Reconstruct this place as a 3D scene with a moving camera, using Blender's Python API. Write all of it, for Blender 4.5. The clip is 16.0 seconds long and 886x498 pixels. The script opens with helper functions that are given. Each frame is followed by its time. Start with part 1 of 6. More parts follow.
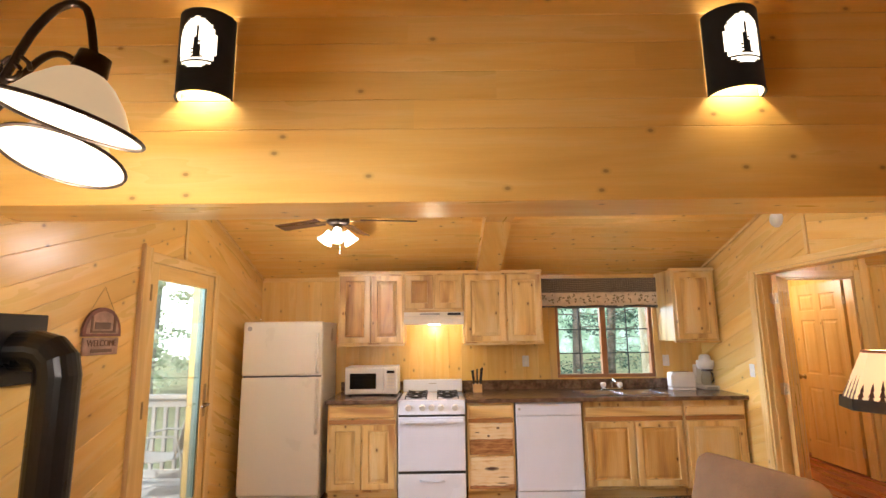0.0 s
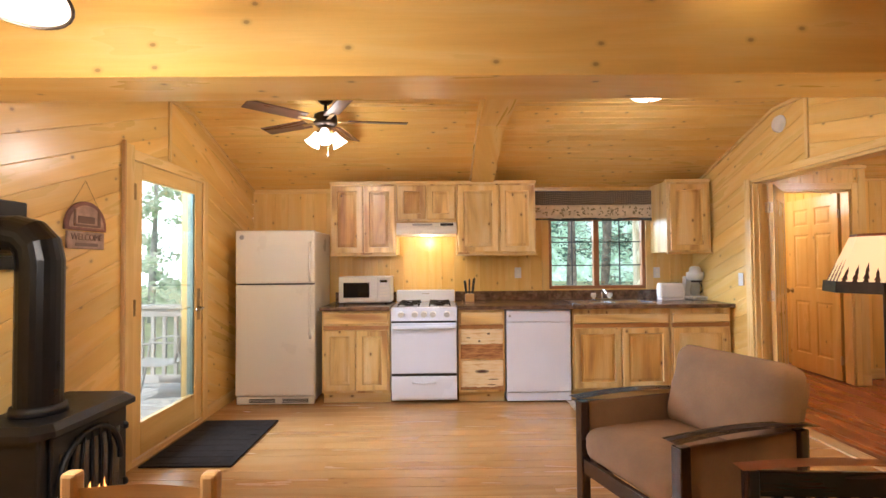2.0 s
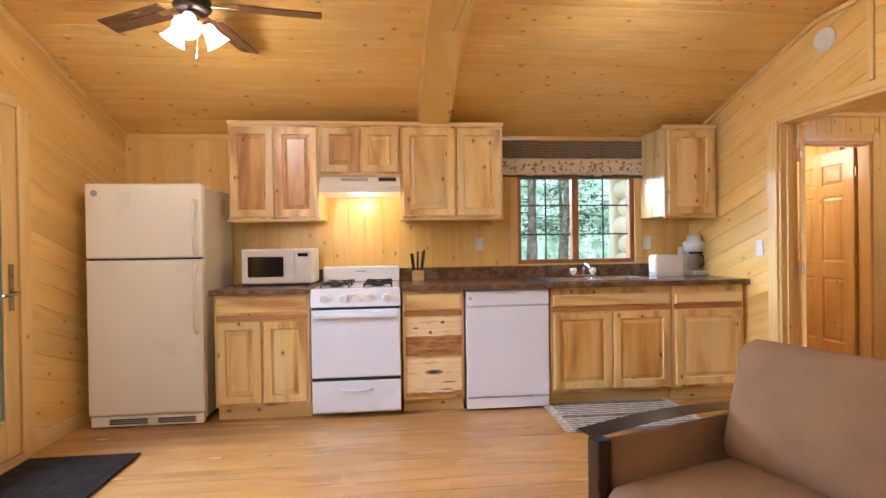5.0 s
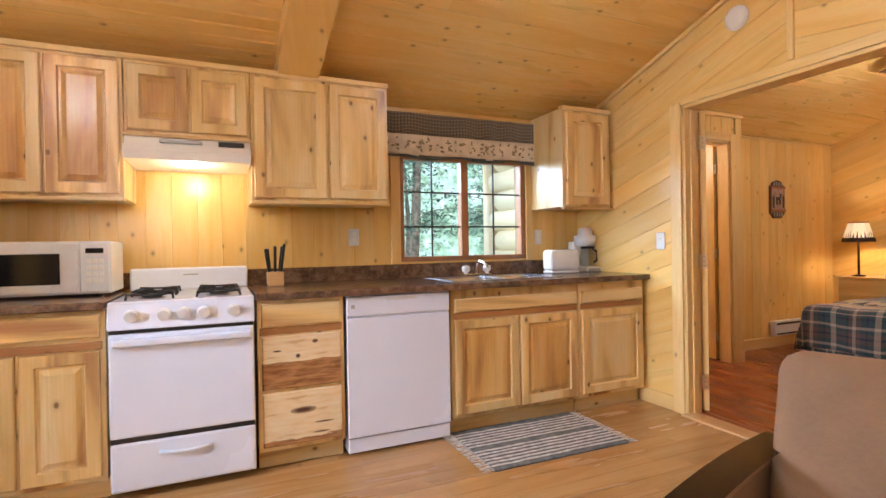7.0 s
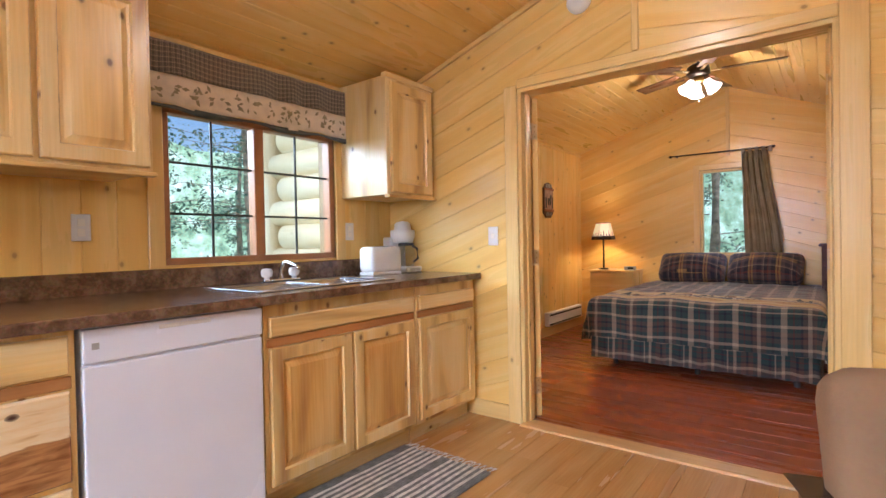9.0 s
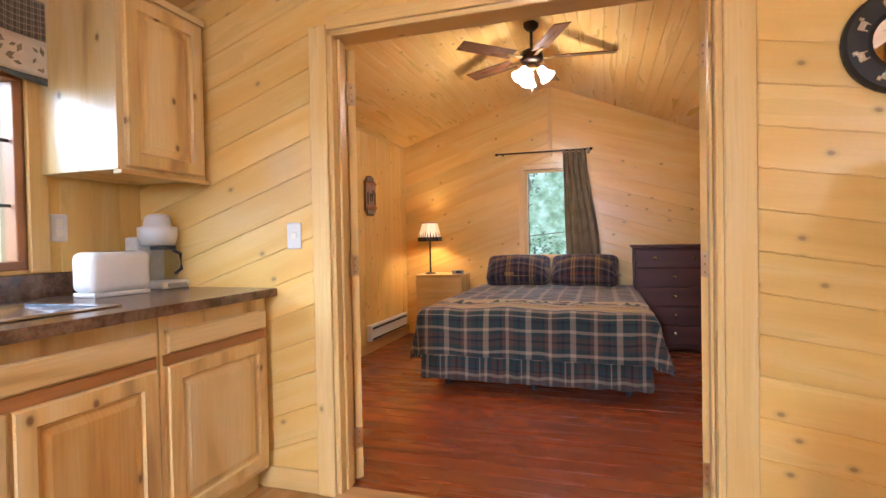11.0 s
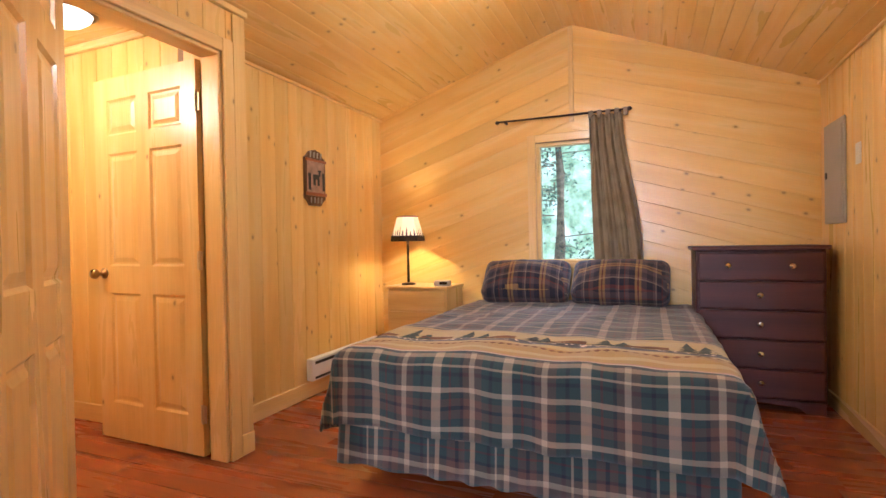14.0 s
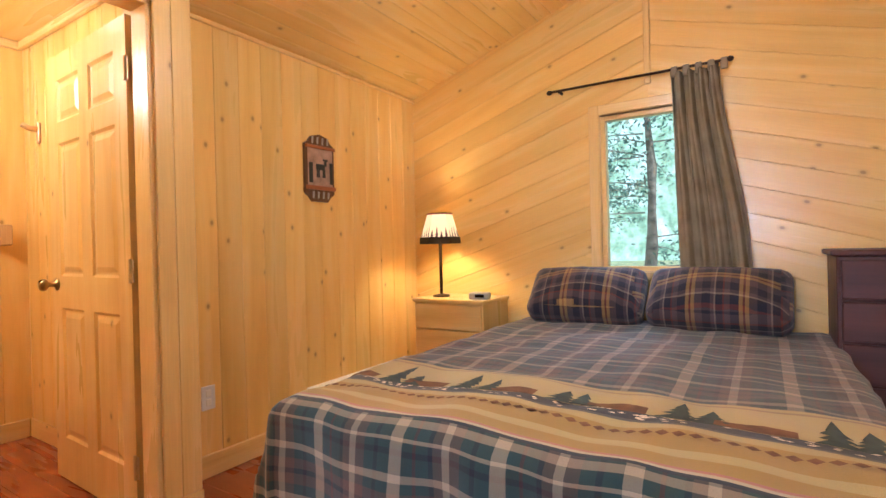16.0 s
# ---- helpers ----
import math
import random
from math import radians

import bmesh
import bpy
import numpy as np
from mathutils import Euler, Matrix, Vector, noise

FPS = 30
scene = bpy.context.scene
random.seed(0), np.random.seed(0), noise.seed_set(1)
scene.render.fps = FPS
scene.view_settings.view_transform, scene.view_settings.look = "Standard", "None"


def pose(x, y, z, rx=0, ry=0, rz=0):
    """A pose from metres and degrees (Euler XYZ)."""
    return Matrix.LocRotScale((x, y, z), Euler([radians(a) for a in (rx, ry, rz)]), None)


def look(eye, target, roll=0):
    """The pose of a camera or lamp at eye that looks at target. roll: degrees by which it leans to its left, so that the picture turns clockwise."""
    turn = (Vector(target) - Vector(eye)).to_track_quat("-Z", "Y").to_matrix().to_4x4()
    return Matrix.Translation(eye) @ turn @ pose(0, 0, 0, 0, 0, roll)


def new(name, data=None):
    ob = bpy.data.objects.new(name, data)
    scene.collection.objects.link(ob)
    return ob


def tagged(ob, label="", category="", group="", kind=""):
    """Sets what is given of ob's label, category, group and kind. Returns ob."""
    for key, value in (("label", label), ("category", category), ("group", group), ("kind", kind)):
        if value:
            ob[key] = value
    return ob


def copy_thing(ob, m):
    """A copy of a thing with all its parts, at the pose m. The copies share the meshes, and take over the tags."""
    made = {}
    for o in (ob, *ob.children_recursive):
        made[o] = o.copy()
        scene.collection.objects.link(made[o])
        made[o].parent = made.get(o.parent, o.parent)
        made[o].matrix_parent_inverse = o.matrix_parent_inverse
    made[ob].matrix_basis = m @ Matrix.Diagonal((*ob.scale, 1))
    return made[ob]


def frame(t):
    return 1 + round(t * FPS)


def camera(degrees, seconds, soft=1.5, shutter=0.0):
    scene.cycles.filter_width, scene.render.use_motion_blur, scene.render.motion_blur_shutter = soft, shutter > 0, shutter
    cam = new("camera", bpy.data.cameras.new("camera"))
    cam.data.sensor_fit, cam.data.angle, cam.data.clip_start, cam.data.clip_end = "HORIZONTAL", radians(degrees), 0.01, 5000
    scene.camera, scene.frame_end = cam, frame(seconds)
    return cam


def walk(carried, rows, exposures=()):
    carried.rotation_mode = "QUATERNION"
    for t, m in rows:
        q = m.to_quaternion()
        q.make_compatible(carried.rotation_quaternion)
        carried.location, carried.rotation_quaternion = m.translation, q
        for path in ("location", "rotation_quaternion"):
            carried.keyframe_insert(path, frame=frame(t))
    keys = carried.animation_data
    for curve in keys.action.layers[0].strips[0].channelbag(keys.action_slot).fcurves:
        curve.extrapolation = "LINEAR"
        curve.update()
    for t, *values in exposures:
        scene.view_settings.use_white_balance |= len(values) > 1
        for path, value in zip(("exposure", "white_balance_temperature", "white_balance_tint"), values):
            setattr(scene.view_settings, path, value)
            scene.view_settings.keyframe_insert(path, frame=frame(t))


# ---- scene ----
cam = camera(82.7, 16.0)
PATH = [
    (0, (0.164, 0.172, 1.511), (0.177, 2.145, 1.84), -0.7),
    (0.5, (0.168, 0.175, 1.466), (0.18, 2.161, 1.704), -0.6),
    (1, (0.18, 0.194, 1.425), (0.193, 2.187, 1.592), -0.5),
    (1.5, (0.203, 0.211, 1.368), (0.215, 2.208, 1.484), -0.6),
    (2, (0.218, 0.244, 1.313), (0.235, 2.244, 1.369), -0.5),
    (2.5, (0.224, 0.35, 1.293), (0.255, 2.35, 1.309), -0.5),
    (3, (0.244, 0.53, 1.265), (0.308, 2.529, 1.276), -0.6),
    (3.5, (0.26, 0.722, 1.242), (0.352, 2.72, 1.225), -0.6),
    (3.7, (0.265, 0.815, 1.239), (0.368, 2.812, 1.214), -0.6),
    (5.8, (0.359, 1.789, 1.129), (0.712, 3.758, 1.132), -0.9),
    (6, (0.35, 1.872, 1.117), (0.762, 3.829, 1.124), -0.9),
    (6.5, (0.298, 2.085, 1.117), (0.901, 3.992, 1.121), -1.0),
    (7, (0.23, 2.31, 1.127), (1.042, 4.138, 1.117), -1.0),
    (7.5, (0.21, 2.551, 1.13), (1.229, 4.271, 1.114), -1.0),
    (8, (0.211, 2.792, 1.131), (1.433, 4.375, 1.108), -1.0),
    (8.5, (0.223, 3.019, 1.118), (1.636, 4.434, 1.094), -1.1),
    (9, (0.312, 3.197, 1.109), (1.899, 4.415, 1.081), -1.1),
    (9.5, (0.439, 3.346, 1.118), (2.174, 4.34, 1.084), -1.1),
    (10, (0.615, 3.476, 1.108), (2.46, 4.247, 1.073), -1.1),
    (10.2, (0.69, 3.525, 1.116), (2.567, 4.213, 1.071), -1.1),
    (12.3, (1.811, 3.572, 1.092), (3.727, 4.145, 1.060), -1.1),
    (12.5, (1.925, 3.559, 1.092), (3.839, 4.139, 1.064), -1.1),
    (13, (2.179, 3.524, 1.100), (4.083, 4.138, 1.073), -1.0),
    (13.5, (2.422, 3.518, 1.082), (4.304, 4.195, 1.061), -1.1),
    (14, (2.644, 3.520, 1.076), (4.492, 4.284, 1.053), -1.1),
    (14.5, (2.881, 3.499, 1.084), (4.672, 4.388, 1.064), -1.1),
    (15, (3.082, 3.509, 1.076), (4.825, 4.489, 1.056), -1.1),
    (15.5, (3.315, 3.519, 1.082), (5.015, 4.573, 1.070), -1.2),
    (16, (3.513, 3.514, 1.079), (5.197, 4.592, 1.069), -1.4),
]
walk(cam, [(t, look(eye, target, roll)) for t, eye, target, roll in PATH], exposures=[(0.0, 0.06, 6150, 19), (3.5, 0.1, 5650, 17), (7.0, 0.1, 5650, 19), (10.0, 0.06, 5600, 20), (12.5, 0.46, 5750, 24), (14.0, 0.58, 5500, 20), (16.0, 0.62, 5350, 16)])

# ---- world and large lights ----
world = bpy.data.worlds.new("sky_world")
scene.world = world
world.use_nodes = True
wn = world.node_tree
sky = wn.nodes.new("ShaderNodeTexSky")
sky.sky_type, sky.sun_disc = "NISHITA", False
sky.sun_elevation, sky.sun_rotation = radians(51), radians(180)
wn.links.new(sky.outputs[0], wn.nodes["Background"].inputs[0])
wn.nodes["Background"].inputs[1].default_value = 0.14


def lamp(name, kind, m, watts, colour=(1, 0.92, 0.80), size=0.05):
    data = bpy.data.lights.new(name, kind)
    data.energy, data.color = watts, colour
    if kind == "POINT":
        data.shadow_soft_size = size
    if kind == "AREA":
        data.size = size
    ob = new(name, data)
    ob.matrix_world = m
    return ob


sun = lamp("sun", "SUN", look((0, 0, 0), (0.0, 0.62, -0.78)), 4.5, (1, 0.95, 0.86))
sun.data.angle = radians(2)
# daylight that comes in through the openings from the open sky above them
for nm, eye, tgt, w, h, watts in (
        ("door_daylight", (-3.3, 4.0, 2.1), (2.5, 4.15, 1.0), 1.2, 1.2, 110),
        ("window_daylight", (0.95, 7.0, 2.35), (2.6, 4.9, 1.0), 1.7, 1.3, 46),
        ("bedroom_daylight", (7.9, 4.1, 2.95), (5, 4.1, 0.6), 0.8, 0.8, 14)):
    sk = lamp(nm, "AREA", look(eye, tgt), watts, (0.72, 0.86, 1.0))
    sk.data.shape, sk.data.size, sk.data.size_y = "RECTANGLE", w, h
    sk.data.spread = radians(95)

# ---- materials ----


def tree_of(name):
    m = bpy.data.materials.new(name)
    m.use_nodes = True
    nt = m.node_tree
    return m, nt, nt.nodes["Principled BSDF"]


def node(nt, kind, **values):
    n = nt.nodes.new(kind)
    for k, v in values.items():
        n.inputs[k].default_value = v
    return n


def ramp(nt, fac, stops):
    r = nt.nodes.new("ShaderNodeValToRGB")
    el = r.color_ramp.elements
    while len(el) < len(stops):
        el.new(0.5)
    for e, (p, c) in zip(el, stops):
        e.position, e.color = p, (*c, 1) if len(c) == 3 else c
    nt.links.new(fac, r.inputs[0])
    return r


def mixer(nt, fac, a, b, mode="MIX"):
    m = nt.nodes.new("ShaderNodeMix")
    m.data_type, m.blend_type = "RGBA", mode
    for sock, val in ((m.inputs[0], fac), (m.inputs[6], a), (m.inputs[7], b)):
        if isinstance(val, bpy.types.NodeSocket):
            nt.links.new(val, sock)
        elif isinstance(val, tuple):
            sock.default_value = (*val, 1)
        else:
            sock.default_value = val
    return m.outputs[2]


def bump(nt, bsdf, height, strength, distance=0.01):
    b = node(nt, "ShaderNodeBump", Strength=strength, Distance=distance)
    nt.links.new(height, b.inputs["Height"])
    nt.links.new(b.outputs[0], bsdf.inputs["Normal"])


def plain(name, colour, rough=0.5, metal=0.0, vary=0.1, scale=6.0, relief=0.05, coat=0.0):
    """Painted, moulded or metal surface with stains at two scales and fine relief."""
    m, nt, b = tree_of(name)
    tc = nt.nodes.new("ShaderNodeTexCoord")
    big = node(nt, "ShaderNodeTexNoise", Scale=scale, Detail=4.0)
    small = node(nt, "ShaderNodeTexNoise", Scale=scale * 22, Detail=3.0)
    for n in (big, small):
        nt.links.new(tc.outputs["Object"], n.inputs["Vector"])
    dark = tuple(c * (1 - vary * 1.6) for c in colour)
    light = tuple(min(1, c * (1 + vary)) for c in colour)
    c1 = ramp(nt, big.outputs[0], [(0.3, dark), (0.7, light)])
    c2 = mixer(nt, vary * 0.8, c1.outputs[0], small.outputs[1], "SOFT_LIGHT")
    nt.links.new(c2, b.inputs["Base Color"])
    r = ramp(nt, big.outputs[0], [(0.25, (rough * 0.85,) * 3), (0.75, (min(1, rough * 1.15),) * 3)])
    nt.links.new(r.outputs[0], b.inputs["Roughness"])
    b.inputs["Metallic"].default_value = metal
    b.inputs["Coat Weight"].default_value = coat
    bump(nt, b, small.outputs[0], relief, 0.004)
    return m


def wood(name, light, mid, dark, rough=0.35, knots=0.0, streak=0.35, grain=0.5, coat=0.15, tint=0.1, heart=(0.27, 0.12, 0.045), deep=0.6, wide=1.0, cell=(5.2, 7.6), wobble=0.02):
    """Boards with the grain along the u direction of their uv map (metres)."""
    m, nt, b = tree_of(name)
    uv = nt.nodes.new("ShaderNodeUVMap")
    info = nt.nodes.new("ShaderNodeObjectInfo")

    def stretched(su, sv):
        mp = nt.nodes.new("ShaderNodeMapping")
        mp.inputs["Scale"].default_value = (su, sv, 1)
        nt.links.new(uv.outputs[0], mp.inputs[0])
        return mp.outputs[0]
    broad = node(nt, "ShaderNodeTexNoise", Scale=1.0, Detail=3.0, Distortion=0.6)
    nt.links.new(stretched(0.9, 9.0 if "hickory" not in name else 5.5), broad.inputs["Vector"])
    fine = node(nt, "ShaderNodeTexNoise", Scale=1.0, Detail=5.0, Roughness=0.65)
    nt.links.new(stretched(4.0, 130.0), fine.inputs["Vector"])
    rings = nt.nodes.new("ShaderNodeTexWave")
    rings.wave_type, rings.bands_direction = "BANDS", "Y"
    rings.inputs["Scale"].default_value, rings.inputs["Distortion"].default_value = 5.0, 7.0
    rings.inputs["Detail"].default_value = 2.0
    nt.links.new(stretched(0.45, 3.4), rings.inputs["Vector"])
    base = ramp(nt, broad.outputs[0], [(0.36, light), (0.52, mid), (0.52 + streak * 0.6, dark)])
    g1 = mixer(nt, grain * 0.35, base.outputs[0], ramp(nt, rings.outputs[0], [(0.2, mid), (0.8, light)]).outputs[0])
    g2 = mixer(nt, grain * 0.5, g1, ramp(nt, fine.outputs[0], [(0.3, (0.55, 0.5, 0.45)), (0.65, (1, 1, 1))]).outputs[0], "MULTIPLY")
    hs = nt.nodes.new("ShaderNodeHueSaturation")
    va = node(nt, "ShaderNodeMapRange", **{"To Min": 1 - tint, "To Max": 1 + tint * 0.5})
    nt.links.new(info.outputs["Random"], va.inputs[0])
    nt.links.new(va.outputs[0], hs.inputs["Value"])
    nt.links.new(g2, hs.inputs["Color"])
    out = hs.outputs[0]
    if knots:
        vo = node(nt, "ShaderNodeTexVoronoi", Scale=1.0)
        vo.voronoi_dimensions = "2D"
        wob = node(nt, "ShaderNodeTexNoise", Scale=18.0, Detail=2.0)
        st = stretched(*cell)
        nt.links.new(st, wob.inputs["Vector"])
        add = nt.nodes.new("ShaderNodeMixRGB")
        add.inputs[0].default_value = wobble
        nt.links.new(st, add.inputs[1])
        nt.links.new(wob.outputs[1], add.inputs[2])
        nt.links.new(add.outputs[0], vo.inputs["Vector"])
        gate = nt.nodes.new("ShaderNodeSeparateColor")
        nt.links.new(vo.outputs["Color"], gate.inputs[0])
        pick = nt.nodes.new("ShaderNodeMath")
        pick.operation = "LESS_THAN"
        pick.inputs[1].default_value = knots
        nt.links.new(gate.outputs[0], pick.inputs[0])
        halo = ramp(nt, vo.outputs["Distance"], [(0.05 * wide, (1, 1, 1)), (0.15 * wide, (0, 0, 0))])
        core = ramp(nt, vo.outputs["Distance"], [(0.035 * wide, (1, 1, 1)), (0.075 * wide, (0, 0, 0))])
        for rmp, col, amt in ((halo, tuple(c * 0.62 for c in mid), 0.5), (core, heart, deep)):
            k = nt.nodes.new("ShaderNodeMath")
            k.operation = "MULTIPLY"
            nt.links.new(rmp.outputs[0], k.inputs[0])
            nt.links.new(pick.outputs[0], k.inputs[1])
            k2 = nt.nodes.new("ShaderNodeMath")
            k2.operation = "MULTIPLY"
            k2.inputs[1].default_value = amt
            nt.links.new(k.outputs[0], k2.inputs[0])
            out = mixer(nt, k2.outputs[0], out, col)
    nt.links.new(out, b.inputs["Base Color"])
    rr = ramp(nt, broad.outputs[0], [(0.3, (rough * 0.85,) * 3), (0.7, (rough * 1.2,) * 3)])
    nt.links.new(rr.outputs[0], b.inputs["Roughness"])
    b.inputs["Coat Weight"].default_value, b.inputs["Coat Roughness"].default_value = coat, 0.22
    bump(nt, b, fine.outputs[0], 0.12, 0.002)
    return m


def glowing(name, colour, strength, base=(0.8, 0.75, 0.65)):
    m, nt, b = tree_of(name)
    b.inputs["Base Color"].default_value = (*base, 1)
    b.inputs["Emission Color"].default_value = (*colour, 1)
    b.inputs["Emission Strength"].default_value = strength
    b.inputs["Roughness"].default_value = 0.3
    return m


def clear_glass(name, tint=(0.93, 0.97, 0.96)):
    m, nt, b = tree_of(name)
    t = nt.nodes.new("ShaderNodeBsdfTransparent")
    t.inputs[0].default_value = (*tint, 1)
    g = nt.nodes.new("ShaderNodeBsdfGlossy")
    g.inputs["Roughness"].default_value = 0.02
    lw = node(nt, "ShaderNodeLayerWeight", Blend=0.5)
    fr = nt.nodes.new("ShaderNodeValToRGB")
    fr.color_ramp.elements[0].position, fr.color_ramp.elements[0].color = 0.3, (.03, .03, .03, 1)
    fr.color_ramp.elements[1].position, fr.color_ramp.elements[1].color = 1.0, (.5, .5, .5, 1)
    nt.links.new(lw.outputs["Facing"], fr.inputs[0])
    mx = nt.nodes.new("ShaderNodeMixShader")
    nt.links.new(fr.outputs[0], mx.inputs[0])
    nt.links.new(t.outputs[0], mx.inputs[1])
    nt.links.new(g.outputs[0], mx.inputs[2])
    nt.links.new(mx.outputs[0], nt.nodes["Material Output"].inputs[0])
    return m


PINE = wood("knotty_pine", (0.88, 0.61, 0.215), (0.86, 0.55, 0.145), (0.76, 0.43, 0.09), 0.30, 0.24, 0.5, 0.22, 0.25, 0.10)
PINE_TRIM = wood("pine_trim", (0.87, 0.63, 0.265), (0.84, 0.565, 0.19), (0.70, 0.41, 0.12), 0.3, 0.06, 0.5, 0.4, 0.3, 0.06)
HICKORY = wood("rustic_hickory", (0.89, 0.69, 0.35), (0.84, 0.57, 0.20), (0.38, 0.15, 0.035), 0.32, 0.16, 0.30, 0.4, 0.3, 0.16, (0.16, 0.055, 0.02), 0.8, 1.2)
HICKORY_BROWN = wood("brown_hickory", (0.80, 0.53, 0.19), (0.68, 0.37, 0.09), (0.30, 0.11, 0.03), 0.32, 0.2, 0.28, 0.45, 0.3, 0.16, (0.10, 0.035, 0.015), 0.85, 1.3)
HEARTWOOD = wood("hickory_heartwood", (0.58, 0.29, 0.10), (0.48, 0.22, 0.07), (0.30, 0.11, 0.03), 0.34, 0.1, 0.4, 0.5, 0.25, 0.15)
OAK_FLOOR = wood("honey_floor", (0.56, 0.325, 0.12), (0.50, 0.265, 0.085), (0.37, 0.165, 0.045), 0.24, 0.03, 0.5, 0.55, 0.35, 0.12)
RED_FLOOR = wood("red_brown_floor", (0.36, 0.092, 0.026), (0.31, 0.074, 0.021), (0.24, 0.054, 0.016), 0.27, 0.0, 0.5, 0.25, 0.3, 0.04)
DARK_WOOD = wood("dark_stained_wood", (0.05, 0.02, 0.011), (0.036, 0.014, 0.008), (0.018, 0.008, 0.005), 0.25, 0.0, 0.5, 0.5, 0.4, 0.1)
CHERRY = wood("cherry_laminate", (0.085, 0.02, 0.017), (0.064, 0.014, 0.013), (0.035, 0.008, 0.008), 0.45, 0.0, 0.5, 0.5, 0.0, 0.1)
REDWOOD = wood("red_stained_wood", (0.46, 0.15, 0.05), (0.38, 0.11, 0.035), (0.2, 0.055, 0.02), 0.3, 0.0, 0.5, 0.5, 0.3, 0.1)
LIGHTWOOD = wood("light_varnished_pine", (0.72, 0.48, 0.22), (0.66, 0.40, 0.16), (0.5, 0.27, 0.1), 0.3, 0.03, 0.5, 0.5, 0.3, 0.06)
LOG = wood("peeled_log", (0.83, 0.74, 0.54), (0.80, 0.66, 0.42), (0.62, 0.46, 0.25), 0.5, 0.05, 0.5, 0.5, 0.1, 0.1)
DECK = wood("weathered_deck", (0.62, 0.60, 0.56), (0.55, 0.53, 0.49), (0.42, 0.40, 0.37), 0.7, 0.02, 0.5, 0.5, 0.0, 0.1)
BARK = plain("bark", (0.24, 0.20, 0.16), 0.9, 0, 0.4, 8, 0.9)
ALMOND = plain("almond_enamel", (0.87, 0.83, 0.72), 0.3, 0, 0.006, 3, 0.02, 0.3)
ENAMEL = plain("white_enamel", (0.80, 0.84, 0.93), 0.25, 0, 0.02, 3, 0.02, 0.4)
WHITE_PLASTIC = plain("white_plastic", (0.78, 0.77, 0.73), 0.35, 0, 0.03, 9, 0.02)
BLACK_GLASS = plain("black_glass", (0.012, 0.012, 0.014), 0.08, 0, 0.1, 4, 0.0)
BLACK = plain("black_plastic", (0.018, 0.018, 0.018), 0.42, 0, 0.2, 9, 0.05)
IRON = plain("black_cast_iron", (0.012, 0.012, 0.013), 0.45, 0.2, 0.3, 14, 0.35)
BLACK_PIPE = plain("black_enamel_pipe", (0.010, 0.010, 0.011), 0.3, 0.3, 0.2, 6, 0.05)
STEEL = plain("brushed_steel", (0.62, 0.62, 0.62), 0.24, 1.0, 0.08, 14, 0.06)
CHROME = plain("chrome", (0.75, 0.75, 0.76), 0.08, 1.0, 0.03, 9, 0.0)
BRASS = plain("antique_brass", (0.45, 0.31, 0.14), 0.3, 1.0, 0.15, 18, 0.05)
BRONZE = plain("oil_rubbed_bronze", (0.045, 0.028, 0.018), 0.38, 0.7, 0.3, 16, 0.1)
GREY_METAL = plain("grey_painted_metal", (0.42, 0.42, 0.40), 0.45, 0.2, 0.06, 6, 0.03)
SUEDE = plain("tan_microsuede", (0.32, 0.19, 0.10), 0.92, 0, 0.16, 3.5, 0.3)
GREEN_CLOTH = plain("green_cushion_cloth", (0.10, 0.17, 0.10), 0.95, 0, 0.15, 8, 0.4)
RUBBER = plain("grey_door_mat", (0.030, 0.023, 0.019), 0.95, 0, 0.25, 12, 0.8)
RUBBER.node_tree.nodes["Principled BSDF"].inputs["Specular IOR Level"].default_value = 0.12
WINDOW_WOOD = plain("red_brown_window_frame", (0.42, 0.19, 0.08), 0.4, 0, 0.15, 7, 0.1)
BLACK_BAR = plain("dark_muntin", (0.05, 0.055, 0.05), 0.5, 0, 0.1, 9, 0.0)
GREEN_DOOR = plain("green_weather_strip", (0.18, 0.24, 0.2), 0.5, 0, 0.1, 9, 0.0)
GROUND = plain("forest_ground", (0.30, 0.33, 0.17), 0.95, 0, 0.3, 1.5, 0.9)
GLASS = clear_glass("window_glass")
SHADE_GLOW = glowing("lit_frosted_glass", (1.0, 0.93, 0.80), 5.0)
DOME_GLOW = glowing("lit_alabaster_dome", (1.0, 0.92, 0.76), 2.6)
FIRE = glowing("gas_flame", (1.0, 0.36, 0.06), 3.5)

# ---- builders ----


def thing(name, m=None, label="", category="", group="", kind=""):
    ob = new(name)
    ob.empty_display_size = 0.05
    ob.matrix_world = m if m is not None else Matrix()
    return tagged(ob, label, category, group, kind)


